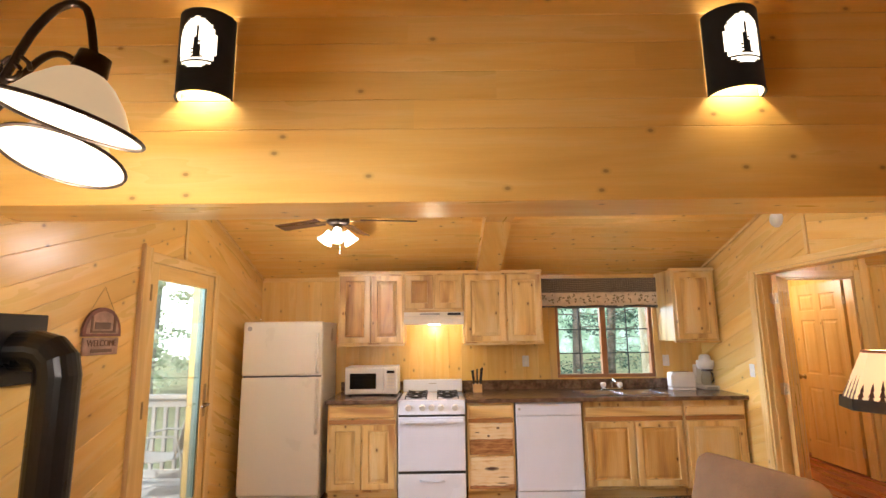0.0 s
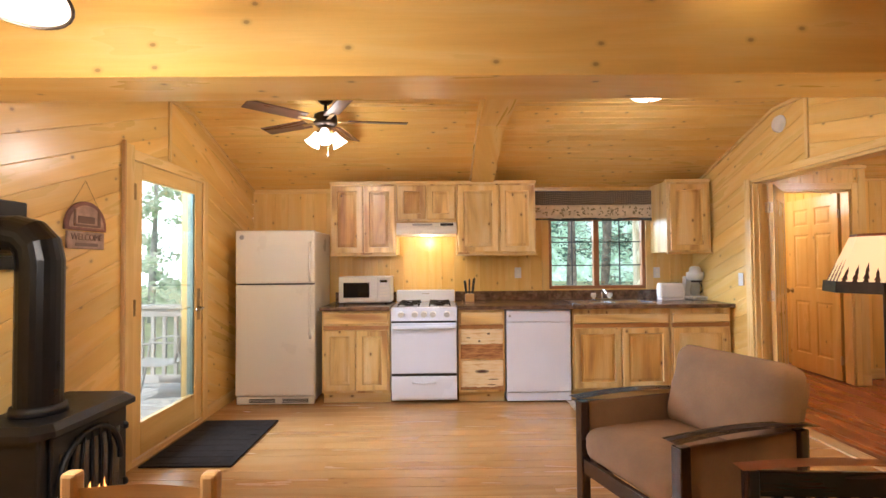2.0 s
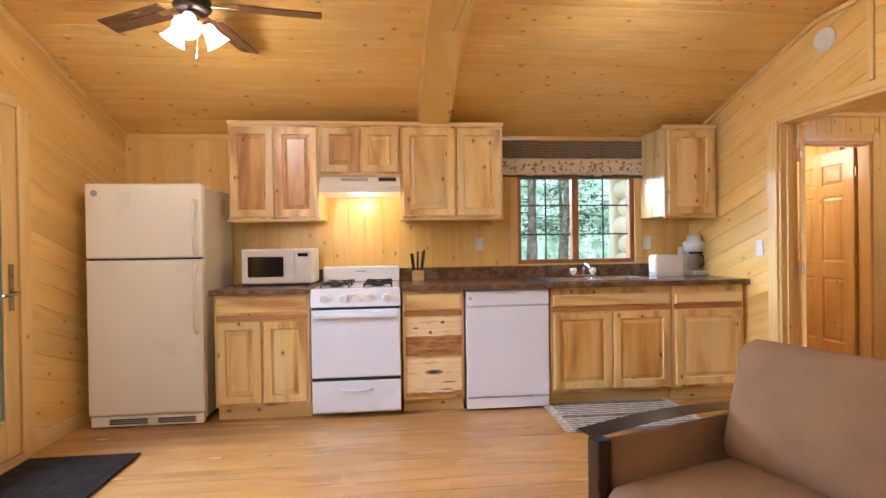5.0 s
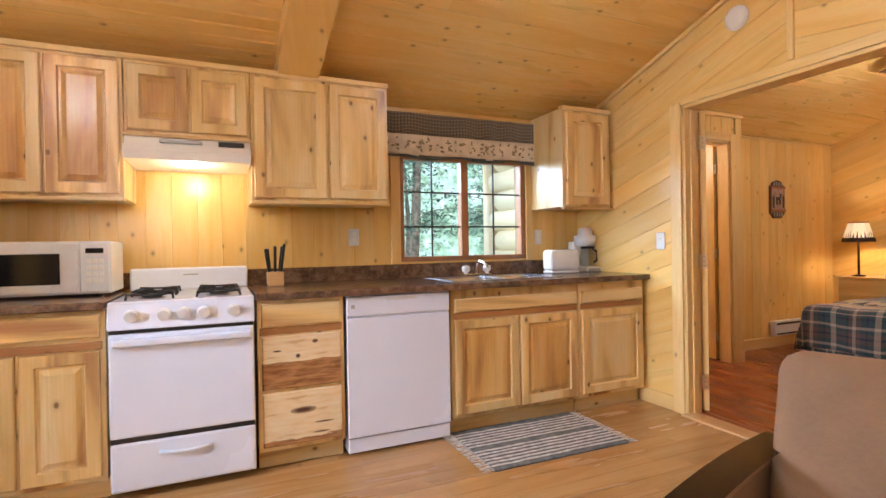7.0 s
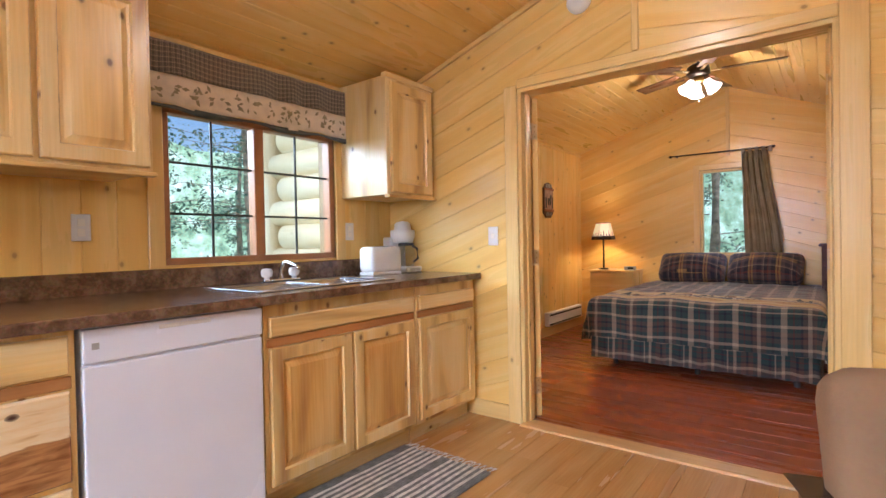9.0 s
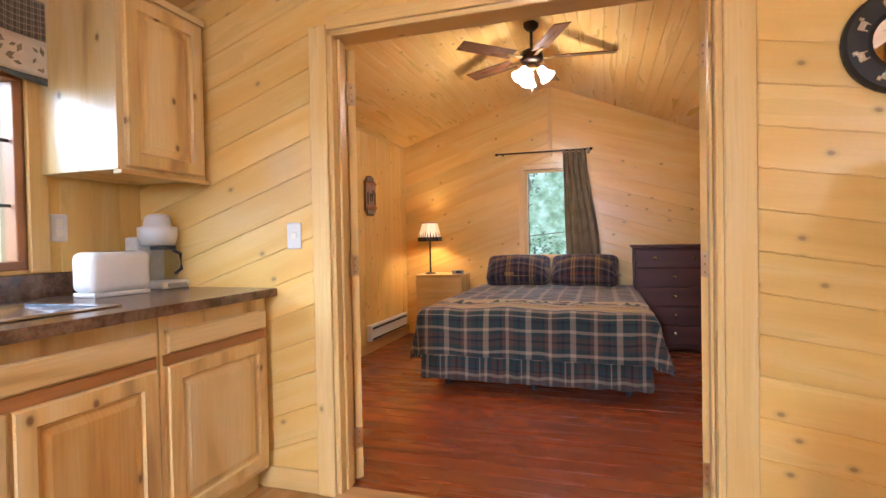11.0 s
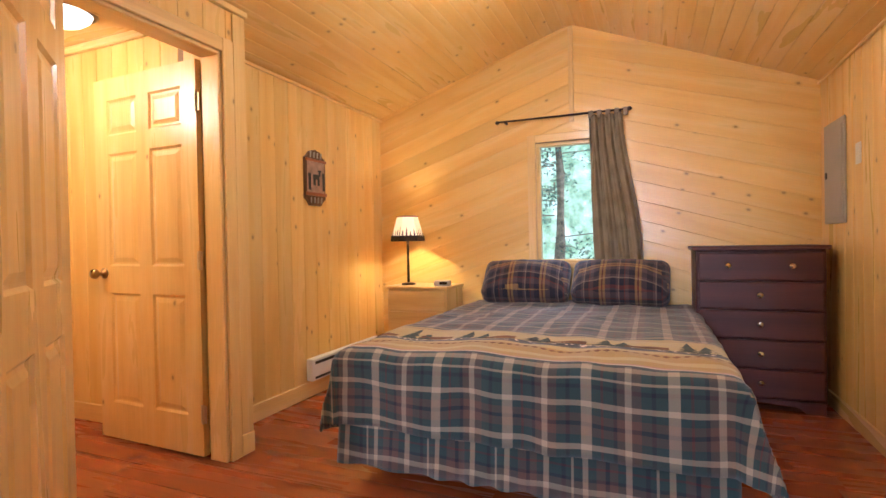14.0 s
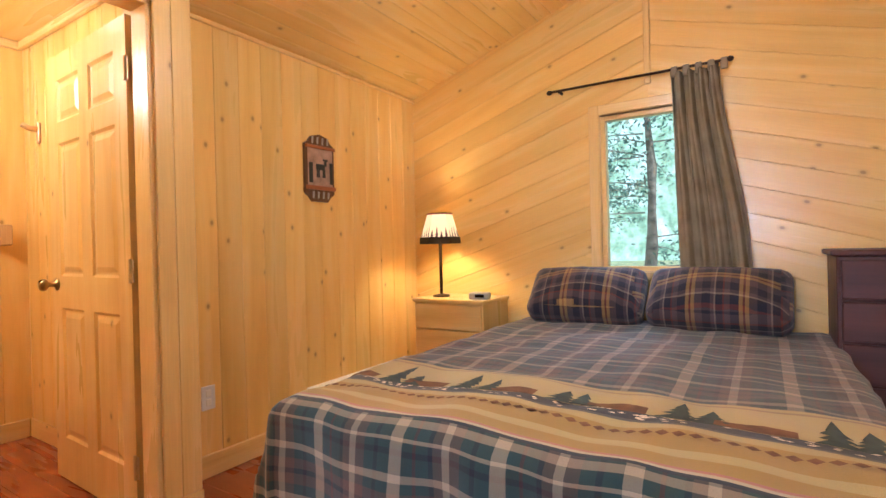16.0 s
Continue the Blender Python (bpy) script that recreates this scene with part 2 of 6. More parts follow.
def part(name, bm, material, parent=None, label="", grain=None, smooth=False, category="", kind="", group=""):
    """Links a bmesh as one mesh object, with a uv map in metres whose u follows the grain."""
    bmesh.ops.recalc_face_normals(bm, faces=bm.faces)
    if grain is None and bm.verts:
        ext = [max(v.co[i] for v in bm.verts) - min(v.co[i] for v in bm.verts) for i in range(3)]
        grain = ext.index(max(ext))
    uvl = bm.loops.layers.uv.verify()
    ou, ov = random.uniform(0, 40), random.uniform(0, 40)
    for f in bm.faces:
        f.smooth = smooth
        n = [abs(c) for c in f.normal]
        ax = n.index(max(n))
        rest = [i for i in range(3) if i != ax]
        iu = grain if grain in rest else rest[0]
        iv = [i for i in rest if i != iu][0]
        for lp in f.loops:
            lp[uvl].uv = (lp.vert.co[iu] + ou, lp.vert.co[iv] + ov + lp.vert.co[ax] * 0.7)
    me = bpy.data.meshes.new(name)
    bm.to_mesh(me)
    bm.free()
    me.materials.append(material)
    ob = new(name, me)
    ob.parent = parent
    return tagged(ob, label, category, group, kind)


def rb(x0, x1, y0, y1, z0, z1, bevel=0.003, seg=1, bm=None):
    """A box with bevelled edges."""
    own = bmesh.new()
    bmesh.ops.create_cube(own, size=1)
    for v in own.verts:
        v.co = Vector((x0 + (v.co.x + 0.5) * (x1 - x0), y0 + (v.co.y + 0.5) * (y1 - y0), z0 + (v.co.z + 0.5) * (z1 - z0)))
    if bevel:
        bmesh.ops.bevel(own, geom=list(own.edges), offset=bevel, segments=seg, profile=0.5, affect="EDGES", clamp_overlap=True)
    return join(bm, own)


def join(bm, own):
    if bm is None:
        return own
    vs = [bm.verts.new(v.co) for v in own.verts]
    own.verts.index_update()
    for f in own.faces:
        bm.faces.new([vs[v.index] for v in f.verts])
    own.free()
    return bm


def lathe(profile, seg=24, m=None, bm=None, a0=0.0, a1=2 * math.pi):
    """Turns (radius, height) pairs round z."""
    bm = bm or bmesh.new()
    full = abs(a1 - a0 - 2 * math.pi) < 1e-6
    m = m or Matrix()
    rows = []
    for r, z in profile:
        n = seg if full else seg + 1
        rows.append([bm.verts.new(m @ Vector((r * math.cos(a0 + (a1 - a0) * i / seg), r * math.sin(a0 + (a1 - a0) * i / seg), z))) for i in range(n)])
    for a, b in zip(rows, rows[1:]):
        for i in range(seg):
            j = (i + 1) % len(a)
            bm.faces.new((a[i], a[j], b[j], b[i]))
    for row, (r, z) in ((rows[0], profile[0]), (rows[-1], profile[-1])):
        if full and 0.0005 < r < 0.03:
            bm.faces.new(row)
    return bm


def tube(points, r, seg=10, bm=None, closed=False, flat=1.0):
    """A round bar along points."""
    bm = bm or bmesh.new()
    pts = [Vector(p) for p in points]
    rows = []
    up = Vector((0, 0, 1))
    for i, p in enumerate(pts):
        a = pts[i - 1] if i or closed else p
        b = pts[(i + 1) % len(pts)] if i < len(pts) - 1 or closed else p
        d = (b - a).normalized()
        s = d.cross(up)
        s = d.cross(Vector((1, 0, 0))) if s.length < 0.05 else s
        s.normalize()
        t = s.cross(d).normalized()
        rr = r[i] if isinstance(r, (list, tuple)) else r
        rows.append([bm.verts.new(p + (s * math.cos(k * 2 * math.pi / seg) + t * math.sin(k * 2 * math.pi / seg) * flat) * rr) for k in range(seg)])
    pairs = list(zip(rows, rows[1:])) + ([(rows[-1], rows[0])] if closed else [])
    for a, b in pairs:
        for k in range(seg):
            bm.faces.new((a[k], a[(k + 1) % seg], b[(k + 1) % seg], b[k]))
    if not closed:
        bm.faces.new(rows[0])
        bm.faces.new(rows[-1])
    return bm


def sheet(nu, nv, fn, bm=None, thick=0.0):
    """A grid of points fn(u, v), u and v from 0 to 1; thick: given depth along the normals."""
    bm = bm or bmesh.new()
    g = [[bm.verts.new(fn(i / nu, j / nv)) for j in range(nv + 1)] for i in range(nu + 1)]
    fs = [bm.faces.new((g[i][j], g[i + 1][j], g[i + 1][j + 1], g[i][j + 1])) for i in range(nu) for j in range(nv)]
    if thick:
        bmesh.ops.recalc_face_normals(bm, faces=fs)
        bmesh.ops.solidify(bm, geom=fs, thickness=thick)
    return bm


def cushion(x0, x1, y0, y1, z0, z1, bulge=0.03, n=12, wr=0.004, seed=0):
    """A stuffed pad with rounded sides and shallow wrinkles."""
    bm = bmesh.new()
    bmesh.ops.create_cube(bm, size=2)
    bmesh.ops.subdivide_edges(bm, edges=list(bm.edges), cuts=n, use_grid_fill=True)
    c = Vector(((x0 + x1) / 2, (y0 + y1) / 2, (z0 + z1) / 2))
    h = Vector(((x1 - x0) / 2, (y1 - y0) / 2, (z1 - z0) / 2))
    r = min(h) * 0.75
    for v in bm.verts:
        p = Vector((v.co.x * h.x, v.co.y * h.y, v.co.z * h.z))
        q = Vector([max(-(h[i] - r), min(h[i] - r, p[i])) for i in range(3)])
        d = (p - q)
        p = q + d.normalized() * r if d.length > 1e-6 else p
        f = max(0, 1 - v.co.x ** 2) * max(0, 1 - v.co.y ** 2) if h.z == min(h) else max(0, 1 - v.co.z ** 2) * max(0, 1 - (v.co.y if h.x == min(h) else v.co.x) ** 2)
        ax = list(h).index(min(h))
        p[ax] += math.copysign(bulge * f, p[ax]) + wr * noise.noise(p * 14 + Vector((seed, 0, 0)))
        v.co = c + p
    return bm


def clip(poly, n, d):
    """The part of a convex polygon where n.p <= d."""
    out = []
    for i, p in enumerate(poly):
        q = poly[(i + 1) % len(poly)]
        sp, sq = n[0] * p[0] + n[1] * p[1] - d, n[0] * q[0] + n[1] * q[1] - d
        if sp <= 0:
            out.append(p)
        if sp * sq < 0:
            t = sp / (sp - sq)
            out.append((p[0] + (q[0] - p[0]) * t, p[1] + (q[1] - p[1]) * t))
    return out


def to_world(axis, c, s, a, b, h):
    """A point of a wall plane: axis 'x', 'y' or 'z', at c, facing s, at (a, b), h proud of it."""
    return {"x": (c + s * h, a, b), "y": (a, c + s * h, b), "z": (a, b, c + s * h)}[axis]


def solid(name, axis, c, s, regions, thick, material, label, kind="structure"):
    """A wall body of convex regions, thick behind its face."""
    bm = bmesh.new()
    for poly in regions:
        f = [bm.verts.new(to_world(axis, c, s, a, b, 0)) for a, b in poly]
        k = [bm.verts.new(to_world(axis, c, s, a, b, -thick)) for a, b in poly]
        bm.faces.new(f)
        bm.faces.new(k[::-1])
        for i in range(len(poly)):
            j = (i + 1) % len(poly)
            bm.faces.new((f[i], k[i], k[j], f[j]))
    return part(name, bm, material, None, label, kind=kind, category="wall" if "wall" in name else name.split("_")[0])


def boards(owner, axis, c, s, regions, along, width, material, t=0.014, groove=0.0035, length=None, name="board", joined=False, phase=0.0, height=None):
    """Tongue-and-groove boards over regions, each an object under owner (or one mesh), long edges chamfered. height: extra offset by (a, b)."""
    L = math.hypot(*along)
    u = (along[0] / L, along[1] / L)
    v = (-u[1], u[0])
    vals = [v[0] * a + v[1] * b for p in regions for a, b in p]
    uals = [u[0] * a + u[1] * b for p in regions for a, b in p]
    k = math.floor((min(vals) - phase) / width)
    bag = None
    while phase + k * width < max(vals):
        v0, v1 = phase + k * width, phase + (k + 1) * width
        k += 1
        cuts = [(-1e3, 1e3)]
        if length:
            cuts, at = [], min(uals) - random.uniform(0, length)
            while at < max(uals):
                nxt = at + length * random.uniform(0.75, 1.15)
                cuts.append((at, nxt))
                at = nxt
        for e0, e1 in cuts:
            V, F, UV = [], [], []
            ou, ov = random.uniform(0, 60), random.uniform(0, 60)
            g = groove
            for poly in regions:
                q = clip(clip(poly, (-u[0], -u[1]), -e0), u, e1) if length else poly
                bands = ((v0, v0 + g), (v0 + g, v1 - g), (v1 - g, v1))
                for lo, hi in bands:
                    r = clip(clip(q, (-v[0], -v[1]), -lo), v, hi) if len(q) > 2 else []
                    if len(r) < 3:
                        continue
                    idx = []
                    for a, b in r:
                        vv, uu = v[0] * a + v[1] * b, u[0] * a + u[1] * b
                        edge = min(vv - v0, v1 - vv)
                        dep = t if edge > g * 0.99 else t - 0.0035 * (1 - edge / g)
                        if length and min(abs(uu - e0), abs(uu - e1)) < 1e-4:
                            dep -= 0.0025
                        extra = height(a, b) if height else 0.0
                        idx.append(len(V))
                        V.append(to_world(axis, c, s, a, b, dep + extra))
                        UV.append((uu + ou, vv + ov))
                    F.append(idx)
            if not F:
                continue
            if joined:
                bag = bag or ([], [], [])
                o = len(bag[0])
                bag[0].extend(V), bag[1].extend([[i + o for i in f] for f in F]), bag[2].extend(UV)
            else:
                mesh_from(name, V, F, UV, material, owner, axis, s)
    if bag:
        return bag
    return None


def mesh_from(name, V, F, UV, material, owner, axis, s, **tags):
    me = bpy.data.meshes.new(name)
    ai = "xyz".index(axis)
    out = []
    for f in F:
        p, q, r = (Vector(V[i]) for i in f[:3])
        nrm = sum(((Vector(V[f[i]]) - p).cross(Vector(V[f[i + 1]]) - p) for i in range(1, len(f) - 1)), Vector())
        out.append(f if nrm[ai] * s > 0 else f[::-1])
    me.from_pydata(V, [], out)
    lay = me.uv_layers.new(name="uv")
    for i, lp in enumerate(me.loops):
        lay.data[i].uv = UV[lp.vertex_index]
    me.materials.append(material)
    ob = new(name, me)
    ob.parent = owner
    return tagged(ob, **tags)


def rect(a0, a1, b0, b1):
    return [(a0, b0), (a1, b0), (a1, b1), (a0, b1)]


# ---- plan, in metres ----
XL, XR, YB = -1.80, 3.00, 5.74            # kitchen walls
XBED, XFAR, YBL, YBR = 3.12, 6.68, 5.785, 2.475  # bedroom walls
YBATH, XSTEP = 5.485, 4.69                # wall of the bathroom door, and its corner
BEAM0, BEAM1, BEAMZ = 2.20, 2.50, 2.05    # cross beam
YRIDGE, ZRIDGE, ZBACK, ZFLAT = 4.35, 2.585, 2.135, 2.60
BRY, BRZ, BEL, BER = 4.08, 2.765, 2.215, 2.105   # bedroom ridge and eaves
OPY0, OPY1, OPZ = 3.16, 4.674, 2.015      # opening to the bedroom
YS, ZHIGH = -2.6, 3.45                    # living end behind the start
GDY0, GDY1, GDZ = 3.55, 4.55, 2.03        # glazed door
KW = (1.42, 2.48, 1.02, 1.80)             # kitchen window x0 x1 z0 z1
BW = (3.80, 4.37, 0.90, 1.865)             # bedroom window y0 y1 z0 z1
BDX0, BDX1, BDZ = 3.72, 4.552, 2.05        # bathroom door


def kz(y):
    return ZBACK + (YB - y) / (YB - YRIDGE) * (ZRIDGE - ZBACK) if y > YRIDGE else ZRIDGE + (YRIDGE - y) / (YRIDGE - BEAM1) * (ZFLAT - ZRIDGE)


def bz(y):
    return BRZ - (y - BRY) / (YBL - BRY) * (BRZ - BEL) if y > BRY else BRZ - (BRY - y) / (BRY - YBR) * (BRZ - BER)


def gable(y0, y1, z0, top, ridge):
    pts = [(y0, z0), (y1, z0), (y1, top(y1))]
    if y0 < ridge < y1:
        pts.append((ridge, top(ridge)))
    return pts + [(y0, top(y0))]


BODY = plain("rough_wall_core", (0.30, 0.20, 0.10), 0.8, 0, 0.1, 5, 0.2)
T = 0.014
# kitchen back wall, board fronts in the wall plane
x0, x1, z0, z1 = KW
reg = [rect(XL, x0, 0, ZBACK + .02), rect(x1, XR, 0, ZBACK + .02), rect(x0, x1, 0, z0), rect(x0, x1, z1, ZBACK + .02)]
wall_back = solid("wall_back", "y", YB + T, -1, reg, 0.14, BODY, "knotty pine boarded kitchen wall with a window")
boards(wall_back, "y", YB + T, -1, reg, (0, 1), 0.139, PINE, phase=0.03)
# left wall with the glazed door
lreg0 = [gable(BEAM1, GDY0, 0, kz, YRIDGE), rect(BEAM0, BEAM1, 0, BEAMZ), rect(0.6, BEAM0, 0, ZHIGH)]
lmid = [gable(GDY0, 4.02, GDZ, kz, YRIDGE)]
lreg1 = [gable(4.02, GDY1, GDZ, kz, YRIDGE), gable(GDY1, YB, 0, kz, YRIDGE)]
rest = [rect(YS, 0.6, 0, ZHIGH)]
wall_left = solid("wall_left", "x", XL - T, 1, lreg0 + lmid + lreg1 + rest, 0.16, BODY, "knotty pine boarded wall with a glazed door")
boards(wall_left, "x", XL - T, 1, lreg0 + lmid, (1, 0.349), 0.139, PINE)
boards(wall_left, "x", XL - T, 1, lreg1, (1, -0.349), 0.139, PINE)
# partition to the bedroom
pn = [gable(OPY1, YB, 0, kz, YRIDGE), gable(4.0, OPY1, OPZ, kz, YRIDGE)]
ps = [gable(OPY0, 4.0, OPZ, kz, YRIDGE), gable(BEAM1, OPY0, 0, kz, YRIDGE), rect(BEAM0, BEAM1, 0, BEAMZ), rect(0.6, BEAM0, 0, ZHIGH)]
wall_partition = solid("wall_partition", "x", XR + T, -1, pn + ps + [rect(YS, 0.6, 0, ZHIGH)], XBED - XR - 2 * T, BODY, "knotty pine boarded partition with a wide opening")
boards(wall_partition, "x", XR + T, -1, pn, (1, -0.349), 0.139, PINE)
boards(wall_partition, "x", XR + T, -1, ps, (1, 0.16), 0.139, PINE)
bp = [gable(YBR, OPY0, 0, bz, BRY), gable(OPY0, OPY1, OPZ, bz, BRY), gable(OPY1, YBATH, 0, bz, BRY)]
wall_partition_bedroom = solid("wall_partition_bedroom", "x", XBED, 1, bp, T, PINE, "pine clad bedroom side of the partition")
# wall above the cross beam, with the sconces
sreg = [rect(XL, XR, 2.37, ZHIGH)]
wall_above_beam = solid("wall_above_beam", "y", BEAM0 + T, -1, sreg, BEAM1 - BEAM0 - T, BODY, "knotty pine boarded wall above the cross beam")
boards(wall_above_beam, "y", BEAM0 + T, -1, sreg, (1, 0), 0.132, PINE, length=1.9, phase=2.37)
cross_beam = part("cross_beam", rb(XL, XR, BEAM0, BEAM1, BEAMZ, 2.37, 0.004), PINE, None, "varnished knotty pine cross beam", kind="structure", category="beam")
# rest of the living end
solid("wall_south", "y", YS, 1, [rect(XL, XR, 0, ZHIGH)], 0.12, PINE, "plain pine wall")
solid("ceiling_living", "z", ZHIGH, -1, [rect(XL, XR, YS, BEAM0)], 0.1, PINE, "pine ceiling over the living end")
# kitchen ceiling, sloped and flat
solid("ceiling_core", "x", XL, 1, [[(YB + .14, ZBACK + .0), (YB + .14, 3.0), (BEAM1, 3.0), (BEAM1, ZFLAT + .03), (YRIDGE, ZRIDGE + .02), (YB, ZBACK + .02)]], -(XR - XL), BODY, "roof build-up over the kitchen")
V, F, UV = boards(None, "z", 0, -1, [rect(XL, XR, BEAM1, YB)], (1, 0), 0.088, PINE, length=2.6, joined=True, groove=0.005, height=lambda a, b: -kz(b) - 0.012)
ceiling_kitchen = mesh_from("ceiling_kitchen", V, F, UV, PINE, None, "z", -1, label="narrow varnished pine ceiling boards", category="ceiling", kind="structure")
bm = bmesh.new()
for a, b in ((YB, YRIDGE), (YRIDGE, BEAM1)):
    q = [bm.verts.new((x, y, kz(y) - d)) for x, y, d in ((0.55, a, 0.0), (0.55, b, 0.0), (0.55, b, 0.15), (0.55, a, 0.15), (0.78, a, 0.0), (0.78, b, 0.0), (0.78, b, 0.15), (0.78, a, 0.15))]
    for ix in ((0, 1, 2, 3), (4, 7, 6, 5), (3, 2, 6, 7), (0, 3, 7, 4), (1, 5, 6, 2)):
        bm.faces.new([q[i] for i in ix])
part("ceiling_rafter", bm, PINE, None, "boxed pine rafter under the ceiling", grain=1, kind="structure", category="beam")
# bedroom
farS = [gable(YBR, BW[0], 0, bz, BRY), rect(BW[0], BRY, 0, BW[2]), gable(BW[0], BRY, BW[3], bz, 9)]
farN = [gable(BW[1], YBL, 0, bz, BRY), rect(BRY, BW[1], 0, BW[2]), gable(BRY, BW[1], BW[3], bz, 9)]
wall_far = solid("wall_far", "x", XFAR + T, -1, farS + farN, 0.16, BODY, "pine gable wall with slanted boards and a window")
boards(wall_far, "x", XFAR + T, -1, farN, (1, -0.332), 0.139, PINE)
boards(wall_far, "x", XFAR + T, -1, farS, (1, 0.30), 0.139, PINE)
nreg = [rect(XSTEP, XFAR, 0, BEL + .02)]
wall_north = solid("wall_north", "y", YBL + T, -1, nreg, 0.14, BODY, "upright pine boards on the bedroom side wall")
boards(wall_north, "y", YBL + T, -1, nreg, (0, 1), 0.139, PINE)
breg = [rect(XBED, BDX0, 0, bz(YBATH)), rect(BDX1, XSTEP, 0, bz(YBATH)), rect(BDX0, BDX1, BDZ, bz(YBATH))]
wall_bath = solid("wall_bath", "y", YBATH + T, -1, breg, 0.11 - T, BODY, "upright pine boards round the bathroom door")
boards(wall_bath, "y", YBATH + T, -1, breg, (0, 1), 0.139, PINE)
solid("wall_bath_return", "x", XSTEP + .004, 1, [rect(YBATH + .002, YBL + T, 0, bz(YBATH))], 0.09, PINE, "short pine return wall")
sreg = [rect(XBED, XFAR, 0, BER + .02)]
wall_south_bedroom = solid("wall_south_bedroom", "y", YBR - T, 1, sreg, 0.12, BODY, "upright pine boards on the bedroom side wall")
boards(wall_south_bedroom, "y", YBR - T, 1, sreg, (0, 1), 0.139, PINE)
solid("ceiling_core_bedroom", "x", XBED, 1, [[(YBL + .14, BEL - .02), (YBL + .14, 3.0), (BRY, 3.0), (BRY, BRZ + .02)], [(BRY, BRZ + .02), (BRY, 3.0), (YBR - .12, 3.0), (YBR - .12, BER - .02)]], -(XFAR - XBED), BODY, "roof build-up over the bedroom")
V, F, UV = boards(None, "z", 0, -1, [rect(XBED, XFAR, YBR, YBL)], (1, 0), 0.088, PINE, length=2.6, joined=True, groove=0.005, height=lambda a, b: -bz(b) - 0.012)
mesh_from("ceiling_bedroom", V, F, UV, PINE, None, "z", -1, label="narrow varnished pine boards on the gable ceiling", category="ceiling", kind="structure")
# bathroom
wall_bath_side = solid("wall_bath_side", "x", 4.72 + T, -1, [rect(YBL + .04, 7.4, 0, 2.38)], 0.1, BODY, "upright pine boards in the bathroom")
boards(wall_bath_side, "x", 4.72 + T, -1, [rect(YBL + .04, 7.26, 0, 2.38)], (0, 1), 0.139, PINE)
wall_bath_back = solid("wall_bath_back", "y", 7.26 + T, -1, [rect(3.4, 4.82, 0, 2.38)], 0.12, BODY, "upright pine boards in the bathroom")
boards(wall_bath_back, "y", 7.26 + T, -1, [rect(3.45, 4.72, 0, 2.38)], (0, 1), 0.139, PINE)
wall_bath_outer = solid("wall_bath_outer", "x", 3.45, 1, [rect(YB + .14, 7.3, 0, 2.38)], 0.1, PINE, "plain pine bathroom wall")
solid("ceiling_bath", "z", 2.36, -1, [rect(3.36, 4.83, YBATH + .11, 7.38)], 0.1, PINE, "pine bathroom ceiling")
# floors
floor_kitchen = part("floor_kitchen", rb(XL - .15, 3.06, YS - .1, YB + .14, -0.2, -0.014, 0), BODY, None, "honey coloured laminate floor", kind="structure", category="floor")
floor_bedroom = part("floor_bedroom", rb(3.064, XFAR + .16, YBR - .12, 7.4, -0.2, -0.014, 0), BODY, None, "red-brown laminate floor", kind="structure", category="floor")
# ---- trim ----


def trim(name, x0, x1, y0, y1, z0, z1, label="pale pine trim", material=None, bevel=0.004):
    return part(name, rb(x0, x1, y0, y1, z0, z1, bevel), material or PINE_TRIM, None, label, kind="structure", category="trim")


G = 0.002
trim("outer_jamb", XL - .11, XL - .065, GDY1 - .034, GDY1 - .001, 0, GDZ - .001, "green weather strip beside the glazed door", GREEN_DOOR)
# wide opening: jambs, head, casings, threshold
trim("jamb", XR - .004, XBED + .004, OPY1 - .022, OPY1 + .003, 0, OPZ, "pine door jamb")
trim("jamb", XR - .004, XBED + .004, OPY0 - .003, OPY0 + .022, 0, OPZ, "pine door jamb")
trim("jamb_head", XR - .004, XBED + .004, OPY0 - .003, OPY1 + .003, OPZ - .022, OPZ + .003, "pine door head")
trim("casing", XR - .02, XR - G, OPY1, OPY1 + .085, 0, OPZ + .02, "pine door casing")
trim("casing", XR - .02, XR - G, OPY0 - .10, OPY0, 0, OPZ + .13, "pine door casing")
trim("casing_head", XR - .018, XR - G, OPY0, OPY1, OPZ, OPZ + .055, "pine door head casing")
trim("batten", XR - .016, XR - G, 3.965, 4.0, OPZ + .06, kz(3.98) - .01, "thin pine batten")
trim("threshold", XR - .05, XR + .075, OPY0, OPY1, -.004, .012, "worn pale threshold strip", LIGHTWOOD)
trim("baseboard", XR - .014, XR - G, OPY1 + .085, 5.06, 0, .10, "pine baseboard")
trim("baseboard", XR - .014, XR - G, 0.6, OPY0 - .10, 0, .10, "pine baseboard")
for s0, s1 in ((YB, YRIDGE), (YRIDGE, BEAM1)):
    for xw, sg, nm in ((XR, -1, "rake_trim"), (XL, 1, "rake_trim")):
        a, b = xw + sg * .002, xw + sg * .02
        bm = bmesh.new()
        q = [bm.verts.new((x, y, kz(y) - .012 - d)) for x in (a, b) for y, d in ((s0, .002), (s1, .002), (s1, .03), (s0, .03))]
        for ix in ((0, 1, 2, 3), (7, 6, 5, 4), (0, 4, 5, 1), (3, 2, 6, 7), (0, 3, 7, 4), (1, 5, 6, 2)):
            bm.faces.new([q[i] for i in ix])
        part(nm, bm, PINE_TRIM, None, "thin pine rake trim", grain=1, kind="structure", category="trim")


